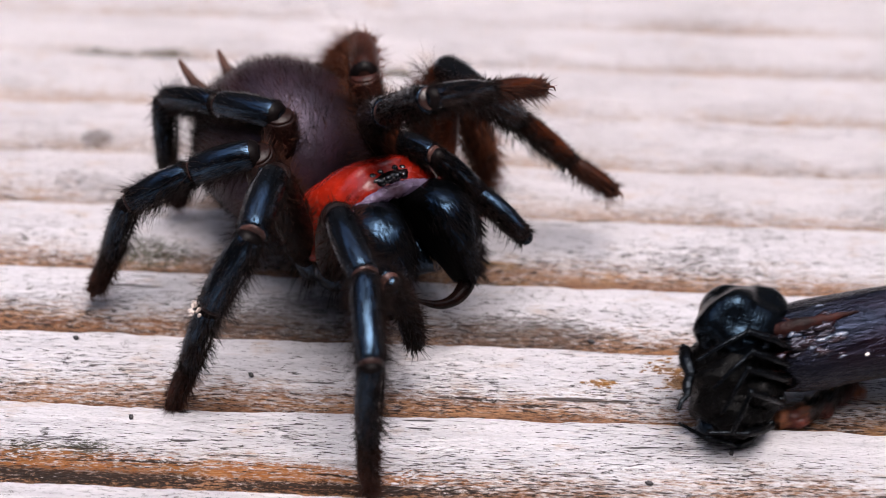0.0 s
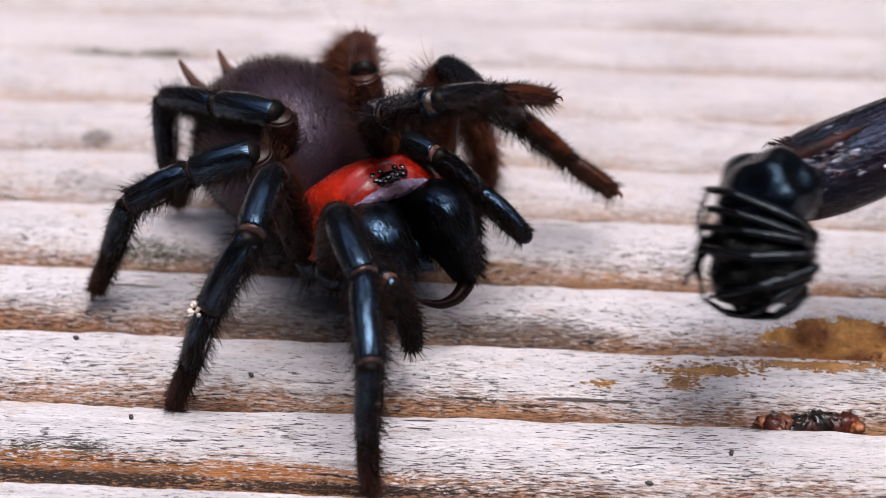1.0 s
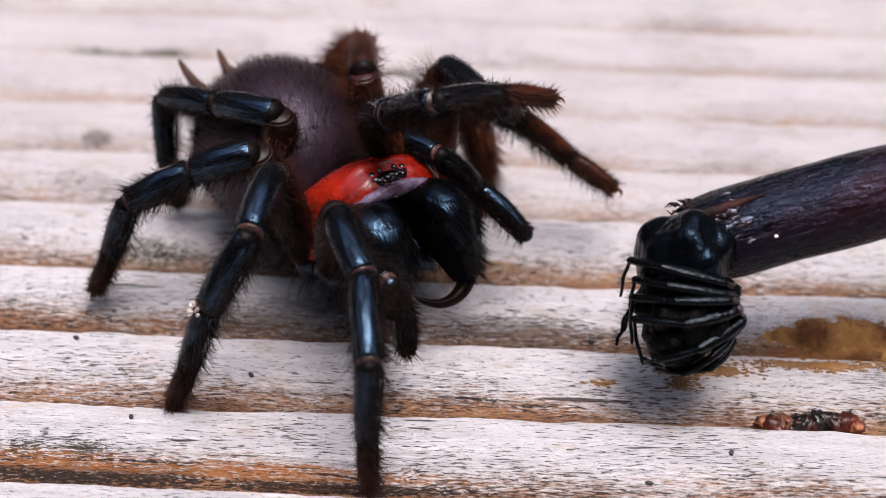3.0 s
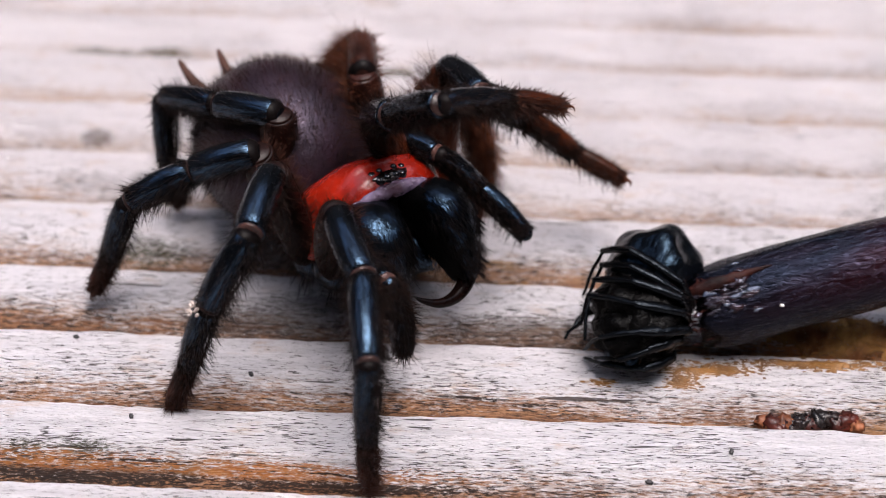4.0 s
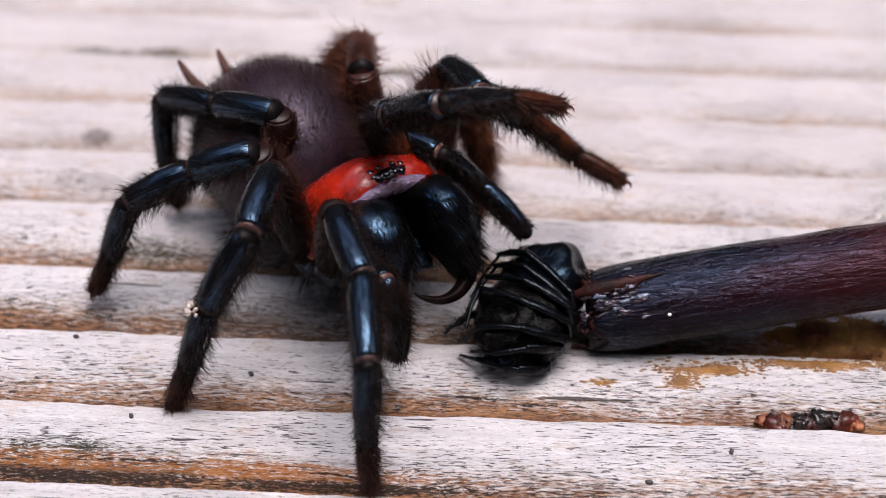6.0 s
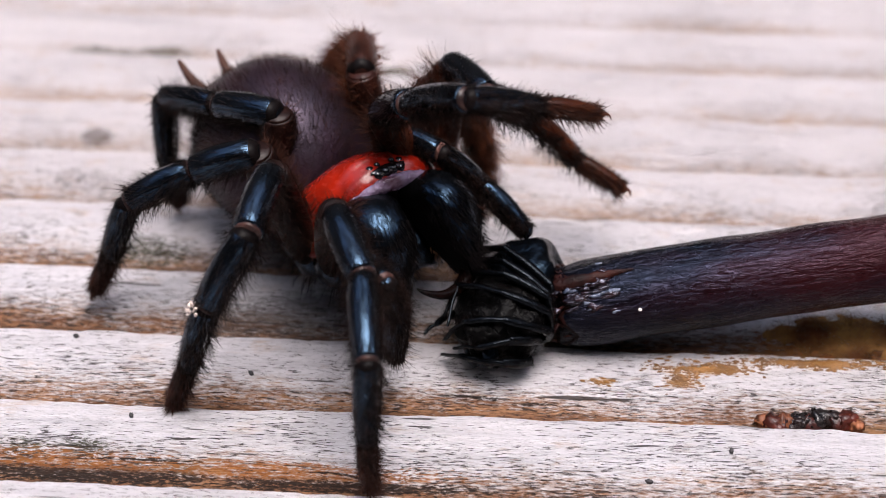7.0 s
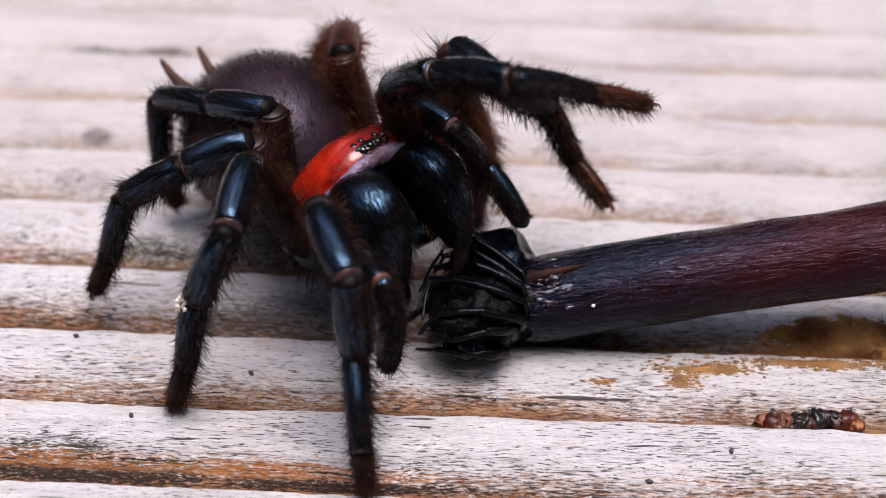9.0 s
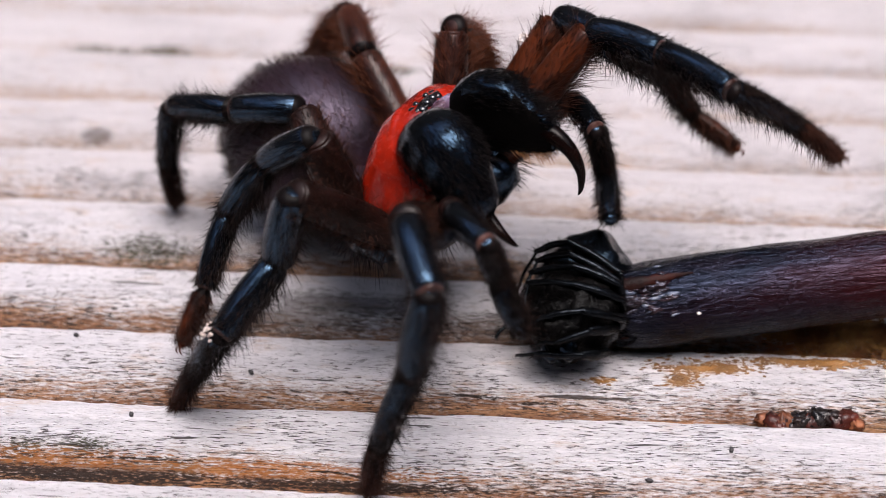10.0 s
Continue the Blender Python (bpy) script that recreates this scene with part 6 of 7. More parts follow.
    walk(limbs["2", 1, "tarsus"], joints(1, [(0, (2.45, 8.25, -0.45), (3.75, 9.44, -1.59)), (1, (2.45, 8.23, -0.41), (3.88, 9.33, -1.49)), (2.7, (2.47, 8.2, -0.33), (3.92, 9.26, -1.43)), (4, (2.54, 8.49, -0.15), (3.98, 9.73, -1.07)), (6.2, (3, 8.22, -0.14), (4.42, 9.45, -1.11)), (7, (3.1, 8.21, -0.62), (4.51, 9.34, -1.7)), (7.5, (3.49, 8.16, -1.49), (5.3, 8.57, -2.48)), (8, (3.62, 7.87, -1.82), (5.39, 8.17, -2.91)), (8.5, (3.06, 8.13, -2.03), (4.76, 8.41, -3.22)), (9, (3.45, 7.91, -2.25), (4.78, 8.09, -3.86)), (9.2, (3.14, 9.17, -2.62), (4.11, 9.3, -4.48)), (9.4, (5.6, 10.52, -2.87), (6.96, 10.66, -4.46)), (9.6, (5.35, 11.32, -3.9), (6.8, 11.48, -5.42)), (9.8, (5.55, 10.56, -4.49), (7.17, 10.25, -5.79)), (10, (5.12, 9.25, -5.15), (6.29, 9.11, -6.89))]))
    walk(limbs["3", 1, "femur"], joints(1, [(0, (-0.7, 2.6, -1.6), (-0.18, 3.81, 3.23)), (1, (-0.7, 2.6, -1.6), (-0.19, 3.82, 3.23)), (2.7, (-0.7, 2.6, -1.6), (-0.2, 3.84, 3.24)), (4, (-0.7, 2.6, -1.6), (-0.2, 3.85, 3.24)), (6.2, (-0.7, 2.6, -1.6), (-0.09, 3.88, 3.22)), (7, (-0.7, 2.6, -1.6), (0.11, 3.9, 3.18)), (7.5, (-0.7, 2.6, -1.6), (1.14, 3.86, 2.86)), (8, (-0.7, 2.6, -1.6), (1.43, 3.81, 2.74)), (8.5, (-0.7, 2.6, -1.6), (1.19, 3.94, 2.81)), (9, (-0.7, 2.6, -1.6), (1.66, 3.92, 2.59)), (9.2, (-0.7, 2.6, -1.6), (-0.05, 5.1, 2.78)), (9.4, (-0.7, 2.6, -1.6), (0.48, 5.35, 2.7)), (9.6, (-0.7, 2.6, -1.6), (0.56, 5.36, 2.7)), (9.8, (-0.7, 2.6, -1.6), (0.51, 5.31, 2.73)), (10, (-0.7, 2.6, -1.6), (0.49, 5.3, 2.66))]))
    walk(limbs["3", 1, "patella"], joints(1, [(0, (-0.18, 3.81, 3.23), (-0.81, 5.62, 1.49)), (1, (-0.19, 3.82, 3.23), (-0.83, 5.64, 1.5)), (2.7, (-0.2, 3.84, 3.24), (-0.86, 5.66, 1.51)), (4, (-0.2, 3.85, 3.24), (-0.88, 5.67, 1.52)), (6.2, (-0.09, 3.88, 3.22), (-0.81, 5.68, 1.5)), (7, (0.11, 3.9, 3.18), (-0.65, 5.66, 1.43)), (7.5, (1.14, 3.86, 2.86), (0.23, 5.51, 1.05)), (8, (1.43, 3.81, 2.74), (0.43, 5.42, 0.93)), (8.5, (1.19, 3.94, 2.81), (0.2, 5.55, 1.01)), (9, (1.66, 3.92, 2.59), (0.67, 5.52, 0.78)), (9.2, (-0.05, 5.1, 2.78), (-1.15, 7.06, 1.47)), (9.4, (0.48, 5.35, 2.7), (-0.83, 7.3, 1.56)), (9.6, (0.56, 5.36, 2.7), (-0.64, 7.32, 1.46)), (9.8, (0.51, 5.31, 2.73), (-0.68, 7.25, 1.45)), (10, (0.49, 5.3, 2.66), (-0.71, 7.16, 1.28))]))
    walk(limbs["3", 1, "tibia"], joints(1, [(0, (-0.81, 5.62, 1.49), (-1.27, 6.51, -1.02)), (1, (-0.83, 5.64, 1.5), (-1.32, 6.53, -1)), (2.7, (-0.86, 5.66, 1.51), (-1.4, 6.56, -0.96)), (4, (-0.88, 5.67, 1.52), (-1.46, 6.59, -0.94)), (6.2, (-0.81, 5.68, 1.5), (-1.5, 6.61, -0.93)), (7, (-0.65, 5.66, 1.43), (-1.41, 6.59, -0.97)), (7.5, (0.23, 5.51, 1.05), (-0.79, 6.41, -1.3)), (8, (0.43, 5.42, 0.93), (-0.7, 6.29, -1.38)), (8.5, (0.2, 5.55, 1.01), (-0.92, 6.42, -1.29)), (9, (0.67, 5.52, 0.78), (-0.54, 6.38, -1.5)), (9.2, (-1.15, 7.06, 1.47), (-2.45, 7.88, -0.75)), (9.4, (-0.83, 7.3, 1.56), (-2.29, 7.73, -0.69)), (9.6, (-0.64, 7.32, 1.46), (-2.39, 7.94, -0.53)), (9.8, (-0.68, 7.25, 1.45), (-2.37, 7.82, -0.6)), (10, (-0.71, 7.16, 1.28), (-2.36, 7.67, -0.82))]))
    walk(limbs["3", 1, "metatarsus"], joints(1, [(0, (-1.27, 6.51, -1.02), (-2.67, 7, -3.39)), (1, (-1.32, 6.53, -1), (-2.68, 7.02, -3.39)), (2.7, (-1.4, 6.56, -0.96), (-2.69, 7.05, -3.39)), (4, (-1.46, 6.59, -0.94), (-2.69, 7.06, -3.39)), (6.2, (-1.5, 6.61, -0.93), (-2.67, 7.08, -3.41)), (7, (-1.41, 6.59, -0.97), (-2.62, 7.05, -3.45)), (7.5, (-0.79, 6.41, -1.3), (-2.28, 6.94, -3.62)), (8, (-0.7, 6.29, -1.38), (-2.3, 6.83, -3.63)), (8.5, (-0.92, 6.42, -1.29), (-2.47, 6.92, -3.59)), (9, (-0.54, 6.38, -1.5), (-2.2, 6.91, -3.71)), (9.2, (-2.45, 7.88, -0.75), (-4.12, 8.43, -2.92)), (9.4, (-2.29, 7.73, -0.69), (-3.75, 8.1, -3.06)), (9.6, (-2.39, 7.94, -0.53), (-4.16, 8.16, -2.71)), (9.8, (-2.37, 7.82, -0.6), (-4.21, 8.15, -2.71)), (10, (-2.36, 7.67, -0.82), (-4.25, 8.11, -2.85))]))
    walk(limbs["3", 1, "tarsus"], joints(1, [(0, (-2.67, 7, -3.39), (-1.24, 5.7, -3.92)), (1, (-2.68, 7.02, -3.39), (-1.24, 5.73, -3.93)), (2.7, (-2.69, 7.05, -3.39), (-1.24, 5.77, -3.95)), (4, (-2.69, 7.06, -3.39), (-1.23, 5.81, -3.97)), (6.2, (-2.67, 7.08, -3.41), (-1.22, 5.83, -4.06)), (7, (-2.62, 7.05, -3.45), (-1.22, 5.8, -4.17)), (7.5, (-2.28, 6.94, -3.62), (-1.23, 5.68, -4.74)), (8, (-2.3, 6.83, -3.63), (-1.48, 5.63, -4.96)), (8.5, (-2.47, 6.92, -3.59), (-1.52, 5.68, -4.79)), (9, (-2.2, 6.91, -3.71), (-1.55, 5.71, -5.12)), (9.2, (-4.12, 8.43, -2.92), (-4.39, 7.76, -4.77)), (9.4, (-3.75, 8.1, -3.06), (-4.87, 7.96, -4.73)), (9.6, (-4.16, 8.16, -2.71), (-5.36, 8.04, -4.33)), (9.8, (-4.21, 8.15, -2.71), (-5.4, 8.03, -4.33)), (10, (-4.25, 8.11, -2.85), (-5.44, 7.98, -4.48))]))
    walk(limbs["4", 1, "femur"], joints(1, [(0, (-2, 2.1, -1.4), (-1.64, 1.53, 3.72)), (1, (-2, 2.1, -1.4), (-1.65, 1.53, 3.72)), (2.7, (-2, 2.1, -1.4), (-1.66, 1.52, 3.72)), (4, (-2, 2.1, -1.4), (-1.66, 1.52, 3.72)), (6.2, (-2, 2.1, -1.4), (-1.58, 1.54, 3.72)), (7, (-2, 2.1, -1.4), (-1.43, 1.58, 3.7)), (7.5, (-2, 2.1, -1.4), (-1.36, 1.79, 3.69)), (8, (-2, 2.1, -1.4), (-1.31, 1.83, 3.67)), (8.5, (-2, 2.1, -1.4), (-1.76, 1.97, 3.73)), (9, (-2, 2.1, -1.4), (-1.58, 2.03, 3.7)), (9.2, (-2, 2.1, -1.4), (-2.88, 3.21, 3.64)), (9.4, (-2, 2.1, -1.4), (-2.75, 3.55, 3.66)), (9.6, (-2, 2.1, -1.4), (-2.82, 3.67, 3.65)), (9.8, (-2, 2.1, -1.4), (-2.94, 3.86, 3.57)), (10, (-2, 2.1, -1.4), (-3.28, 4.06, 3.34))]))
    walk(limbs["4", 1, "patella"], joints(1, [(0, (-1.64, 1.53, 3.72), (-4.18, 2.77, 3.84)), (1, (-1.65, 1.53, 3.72), (-4.18, 2.77, 3.84)), (2.7, (-1.66, 1.52, 3.72), (-4.19, 2.78, 3.83)), (4, (-1.66, 1.52, 3.72), (-4.18, 2.79, 3.82)), (6.2, (-1.58, 1.54, 3.72), (-4.08, 2.85, 3.81)), (7, (-1.43, 1.58, 3.7), (-3.92, 2.92, 3.82)), (7.5, (-1.36, 1.79, 3.69), (-3.82, 3.19, 3.78)), (8, (-1.31, 1.83, 3.67), (-3.74, 3.29, 3.72)), (8.5, (-1.76, 1.97, 3.73), (-4.14, 3.49, 3.76)), (9, (-1.58, 2.03, 3.7), (-3.94, 3.6, 3.82)), (9.2, (-2.88, 3.21, 3.64), (-5.18, 4.78, 3.99)), (9.4, (-2.75, 3.55, 3.66), (-4.71, 5.44, 4.39)), (9.6, (-2.82, 3.67, 3.65), (-4.56, 5.52, 4.92)), (9.8, (-2.94, 3.86, 3.57), (-4.59, 5.68, 5)), (10, (-3.28, 4.06, 3.34), (-4.88, 5.96, 4.71))]))
    walk(limbs["4", 1, "tibia"], joints(1, [(0, (-4.18, 2.77, 3.84), (-6.63, 2.87, 2.09)), (1, (-4.18, 2.77, 3.84), (-6.63, 2.88, 2.07)), (2.7, (-4.19, 2.78, 3.83), (-6.63, 2.9, 2.05)), (4, (-4.18, 2.79, 3.82), (-6.61, 2.91, 2.03)), (6.2, (-4.08, 2.85, 3.81), (-6.53, 2.98, 2.05)), (7, (-3.92, 2.92, 3.82), (-6.4, 3.06, 2.1)), (7.5, (-3.82, 3.19, 3.78), (-6.41, 3.49, 2.23)), (8, (-3.74, 3.29, 3.72), (-6.4, 3.53, 2.27)), (8.5, (-4.14, 3.49, 3.76), (-6.8, 3.65, 2.32)), (9, (-3.94, 3.6, 3.82), (-6.6, 3.87, 2.4)), (9.2, (-5.18, 4.78, 3.99), (-7.94, 5.06, 2.84)), (9.4, (-4.71, 5.44, 4.39), (-7.55, 5.94, 3.49)), (9.6, (-4.56, 5.52, 4.92), (-7.42, 6.14, 4.1)), (9.8, (-4.59, 5.68, 5), (-7.47, 6.34, 4.27)), (10, (-4.88, 5.96, 4.71), (-7.76, 6.65, 4.07))]))
    walk(limbs["4", 1, "metatarsus"], joints(1, [(0, (-6.63, 2.87, 2.09), (-9, 3.17, -0.22)), (1, (-6.63, 2.88, 2.07), (-9, 3.18, -0.23)), (2.7, (-6.63, 2.9, 2.05), (-9, 3.2, -0.26)), (4, (-6.61, 2.91, 2.03), (-8.98, 3.21, -0.28)), (6.2, (-6.53, 2.98, 2.05), (-8.93, 3.28, -0.23)), (7, (-6.4, 3.06, 2.1), (-8.84, 3.36, -0.14)), (7.5, (-6.41, 3.49, 2.23), (-9, 3.9, 0.17)), (8, (-6.4, 3.53, 2.27), (-9.07, 3.91, 0.3)), (8.5, (-6.8, 3.65, 2.32), (-9.46, 4.02, 0.35)), (9, (-6.6, 3.87, 2.4), (-9.25, 4.24, 0.41)), (9.2, (-7.94, 5.06, 2.84), (-10.77, 5.74, 1.28)), (9.4, (-7.55, 5.94, 3.49), (-10.45, 6.89, 2.19)), (9.6, (-7.42, 6.14, 4.1), (-10.28, 7.05, 2.66)), (9.8, (-7.47, 6.34, 4.27), (-10.32, 7.39, 2.89)), (10, (-7.76, 6.65, 4.07), (-10.65, 7.64, 2.74))]))
    walk(limbs["4", 1, "tarsus"], joints(1, [(0, (-9, 3.17, -0.22), (-10.21, 3.19, -2.09)), (1, (-9, 3.18, -0.23), (-10.21, 3.2, -2.11)), (2.7, (-9, 3.2, -0.26), (-10.2, 3.21, -2.13)), (4, (-8.98, 3.21, -0.28), (-10.19, 3.22, -2.15)), (6.2, (-8.93, 3.28, -0.23), (-10.15, 3.28, -2.09)), (7, (-8.84, 3.36, -0.14), (-10.11, 3.36, -1.96)), (7.5, (-9, 3.9, 0.17), (-10.43, 3.88, -1.55)), (8, (-9.07, 3.91, 0.3), (-10.54, 3.92, -1.39)), (8.5, (-9.46, 4.02, 0.35), (-10.9, 4.07, -1.35)), (9, (-9.25, 4.24, 0.41), (-10.75, 4.28, -1.24)), (9.2, (-10.77, 5.74, 1.28), (-12.48, 5.8, -0.11)), (9.4, (-10.45, 6.89, 2.19), (-12.25, 7.2, 0.91)), (9.6, (-10.28, 7.05, 2.66), (-12.16, 7.34, 1.48)), (9.8, (-10.32, 7.39, 2.89), (-12.1, 7.68, 1.55)), (10, (-10.65, 7.64, 2.74), (-12.41, 7.94, 1.4))]))
    walk(limbs["palp", 1, "femur"], joints(1, [(0, (2.9, 1.5, -1.8), (1.14, 1.05, 2.24)), (1, (2.9, 1.5, -1.8), (1.1, 1.09, 2.22)), (2.7, (2.9, 1.5, -1.8), (1.02, 1.15, 2.2)), (4, (2.9, 1.5, -1.8), (0.96, 1.2, 2.18)), (6.2, (2.9, 1.5, -1.8), (1.04, 1.22, 2.21)), (7, (2.9, 1.5, -1.8), (1.38, 1.1, 2.32)), (7.5, (2.9, 1.5, -1.8), (2.07, 1.69, 2.54)), (8, (2.9, 1.5, -1.8), (2.74, 1.61, 2.61)), (8.5, (2.9, 1.5, -1.8), (2.31, 2.01, 2.55)), (9, (2.9, 1.5, -1.8), (2.65, 2, 2.57)), (9.2, (2.9, 1.5, -1.8), (3.3, 3.79, 2.13)), (9.4, (2.9, 1.5, -1.8), (2.93, 5.15, 0.66)), (9.6, (2.9, 1.5, -1.8), (3.3, 5.67, -0.46)), (9.8, (2.9, 1.5, -1.8), (3.64, 5.77, -1.05)), (10, (2.9, 1.5, -1.8), (3.33, 5.88, -1.75))]))
    walk(limbs["palp", 1, "patella"], joints(1, [(0, (1.14, 1.05, 2.24), (3.24, 1.74, 2.28)), (1, (1.1, 1.09, 2.22), (3.17, 1.83, 2.23)), (2.7, (1.02, 1.15, 2.2), (3.06, 1.97, 2.14)), (4, (0.96, 1.2, 2.18), (2.98, 2.07, 2.08)), (6.2, (1.04, 1.22, 2.21), (3, 2.19, 1.95)), (7, (1.38, 1.1, 2.32), (3.31, 2.09, 1.93)), (7.5, (2.07, 1.69, 2.54), (4.09, 2.32, 1.9)), (8, (2.74, 1.61, 2.61), (4.73, 2.21, 1.85)), (8.5, (2.31, 2.01, 2.55), (4.29, 2.64, 1.8)), (9, (2.65, 2, 2.57), (4.65, 2.44, 1.76)), (9.2, (3.3, 3.79, 2.13), (5.31, 3.6, 1.25)), (9.4, (2.93, 5.15, 0.66), (4.93, 4.53, -0.01)), (9.6, (3.3, 5.67, -0.46), (5.17, 4.73, -1.15)), (9.8, (3.64, 5.77, -1.05), (5.31, 4.68, -1.98)), (10, (3.33, 5.88, -1.75), (4.82, 4.64, -2.79))]))
    walk(limbs["palp", 1, "tibia"], joints(1, [(0, (3.24, 1.74, 2.28), (3.69, 3.28, 0.36)), (1, (3.17, 1.83, 2.23), (3.58, 3.37, 0.32)), (2.7, (3.06, 1.97, 2.14), (3.39, 3.54, 0.24)), (4, (2.98, 2.07, 2.08), (3.24, 3.67, 0.18)), (6.2, (3, 2.19, 1.95), (3.13, 3.8, 0.05)), (7, (3.31, 2.09, 1.93), (3.35, 3.69, 0.01)), (7.5, (4.09, 2.32, 1.9), (4.11, 3.67, -0.19)), (8, (4.73, 2.21, 1.85), (4.44, 3.54, -0.25)), (8.5, (4.29, 2.64, 1.8), (3.93, 3.93, -0.3)), (9, (4.65, 2.44, 1.76), (4.26, 3.59, -0.42)), (9.2, (5.31, 3.6, 1.25), (4.23, 4.64, -0.74)), (9.4, (4.93, 4.53, -0.01), (3.8, 5.83, -1.82)), (9.6, (5.17, 4.73, -1.15), (4.29, 5.85, -3.21)), (9.8, (5.31, 4.68, -1.98), (4.32, 5.62, -4.07)), (10, (4.82, 4.64, -2.79), (3.5, 5.16, -4.85))]))
    walk(limbs["palp", 1, "tarsus"], joints(1, [(0, (3.69, 3.28, 0.36), (5.44, 4.31, -1.23)), (1, (3.58, 3.37, 0.32), (5.32, 4.39, -1.28)), (2.7, (3.39, 3.54, 0.24), (5.12, 4.53, -1.37)), (4, (3.24, 3.67, 0.18), (4.96, 4.63, -1.44)), (6.2, (3.13, 3.8, 0.05), (4.83, 4.7, -1.62)), (7, (3.35, 3.69, 0.01), (5.01, 4.53, -1.7)), (7.5, (4.11, 3.67, -0.19), (5.61, 4.15, -2.29)), (8, (4.44, 3.54, -0.25), (5.81, 3.87, -2.43)), (8.5, (3.93, 3.93, -0.3), (5.25, 4.15, -2.51)), (9, (4.26, 3.59, -0.42), (5.53, 3.85, -2.62)), (9.2, (4.23, 4.64, -0.74), (5.22, 4.99, -3.03)), (9.4, (3.8, 5.83, -1.82), (5.42, 5.34, -3.66)), (9.6, (4.29, 5.85, -3.21), (5.79, 4.16, -4.27)), (9.8, (4.32, 5.62, -4.07), (5.54, 3.64, -5)), (10, (3.5, 5.16, -4.85), (4.57, 3.08, -5.74))]))
    walk(limbs["palp", -1, "femur"], joints(-1, [(0, (2.9, -1.5, -1.8), (6.2, -3.04, 0.66)), (1, (2.9, -1.5, -1.8), (6.2, -3.03, 0.67)), (2.7, (2.9, -1.5, -1.8), (6.2, -3.01, 0.69)), (4, (2.9, -1.5, -1.8), (6.2, -2.99, 0.7)), (6.2, (2.9, -1.5, -1.8), (6.22, -3.01, 0.65)), (7, (2.9, -1.5, -1.8), (6.26, -3.08, 0.55)), (7.5, (2.9, -1.5, -1.8), (6.51, -3.31, -0.07)), (8, (2.9, -1.5, -1.8), (6.58, -3.35, -0.26)), (8.5, (2.9, -1.5, -1.8), (6.53, -3.33, -0.12)), (9, (2.9, -1.5, -1.8), (6.56, -3.42, -0.29)), (9.2, (2.9, -1.5, -1.8), (6.59, -3.77, -1.02)), (9.4, (2.9, -1.5, -1.8), (6.25, -4.25, -1.05)), (9.6, (2.9, -1.5, -1.8), (6.29, -4.07, -0.69)), (9.8, (2.9, -1.5, -1.8), (6.24, -4.02, -0.44)), (10, (2.9, -1.5, -1.8), (6.04, -4.36, -0.67))]))
    walk(limbs["palp", -1, "patella"], joints(-1, [(0, (6.2, -3.04, 0.66), (8.36, -3.06, 1.06)), (1, (6.2, -3.03, 0.67), (8.36, -3.08, 1.05)), (2.7, (6.2, -3.01, 0.69), (8.37, -3.1, 1.04)), (4, (6.2, -2.99, 0.7), (8.37, -3.12, 1.03)), (6.2, (6.22, -3.01, 0.65), (8.4, -3.22, 0.92)), (7, (6.26, -3.08, 0.55), (8.44, -3.33, 0.77)), (7.5, (6.51, -3.31, -0.07), (8.68, -3.66, -0.02)), (8, (6.58, -3.35, -0.26), (8.75, -3.72, -0.29)), (8.5, (6.53, -3.33, -0.12), (8.69, -3.71, -0.16)), (9, (6.56, -3.42, -0.29), (8.7, -3.87, -0.49)), (9.2, (6.59, -3.77, -1.02), (8.53, -4.44, -1.8)), (9.4, (6.25, -4.25, -1.05), (8.35, -4.7, -1.48)), (9.6, (6.29, -4.07, -0.69), (8.21, -5.03, -1.13)), (9.8, (6.24, -4.02, -0.44), (8, -5.01, -1.3)), (10, (6.04, -4.36, -0.67), (7.75, -5.32, -1.66))]))
    walk(limbs["palp", -1, "tibia"], joints(-1, [(0, (8.36, -3.06, 1.06), (7.41, -1.99, -0.98)), (1, (8.36, -3.08, 1.05), (7.41, -2.03, -1.01)), (2.7, (8.37, -3.1, 1.04), (7.41, -2.12, -1.05)), (4, (8.37, -3.12, 1.03), (7.41, -2.18, -1.07)), (6.2, (8.4, -3.22, 0.92), (7.41, -2.36, -1.21)), (7, (8.44, -3.33, 0.77), (7.42, -2.52, -1.37)), (7.5, (8.68, -3.66, -0.02), (7.5, -2.9, -2.09)), (8, (8.75, -3.72, -0.29), (7.48, -3.01, -2.33)), (8.5, (8.69, -3.71, -0.16), (7.43, -3.03, -2.2)), (9, (8.7, -3.87, -0.49), (7.54, -3.3, -2.63)), (9.2, (8.53, -4.44, -1.8), (7.33, -4.19, -3.98)), (9.4, (8.35, -4.7, -1.48), (6.9, -4.11, -3.43)), (9.6, (8.21, -5.03, -1.13), (6.91, -4.31, -3.14)), (9.8, (8, -5.01, -1.3), (6.51, -4.41, -3.22)), (10, (7.75, -5.32, -1.66), (6.3, -4.5, -3.53))]))
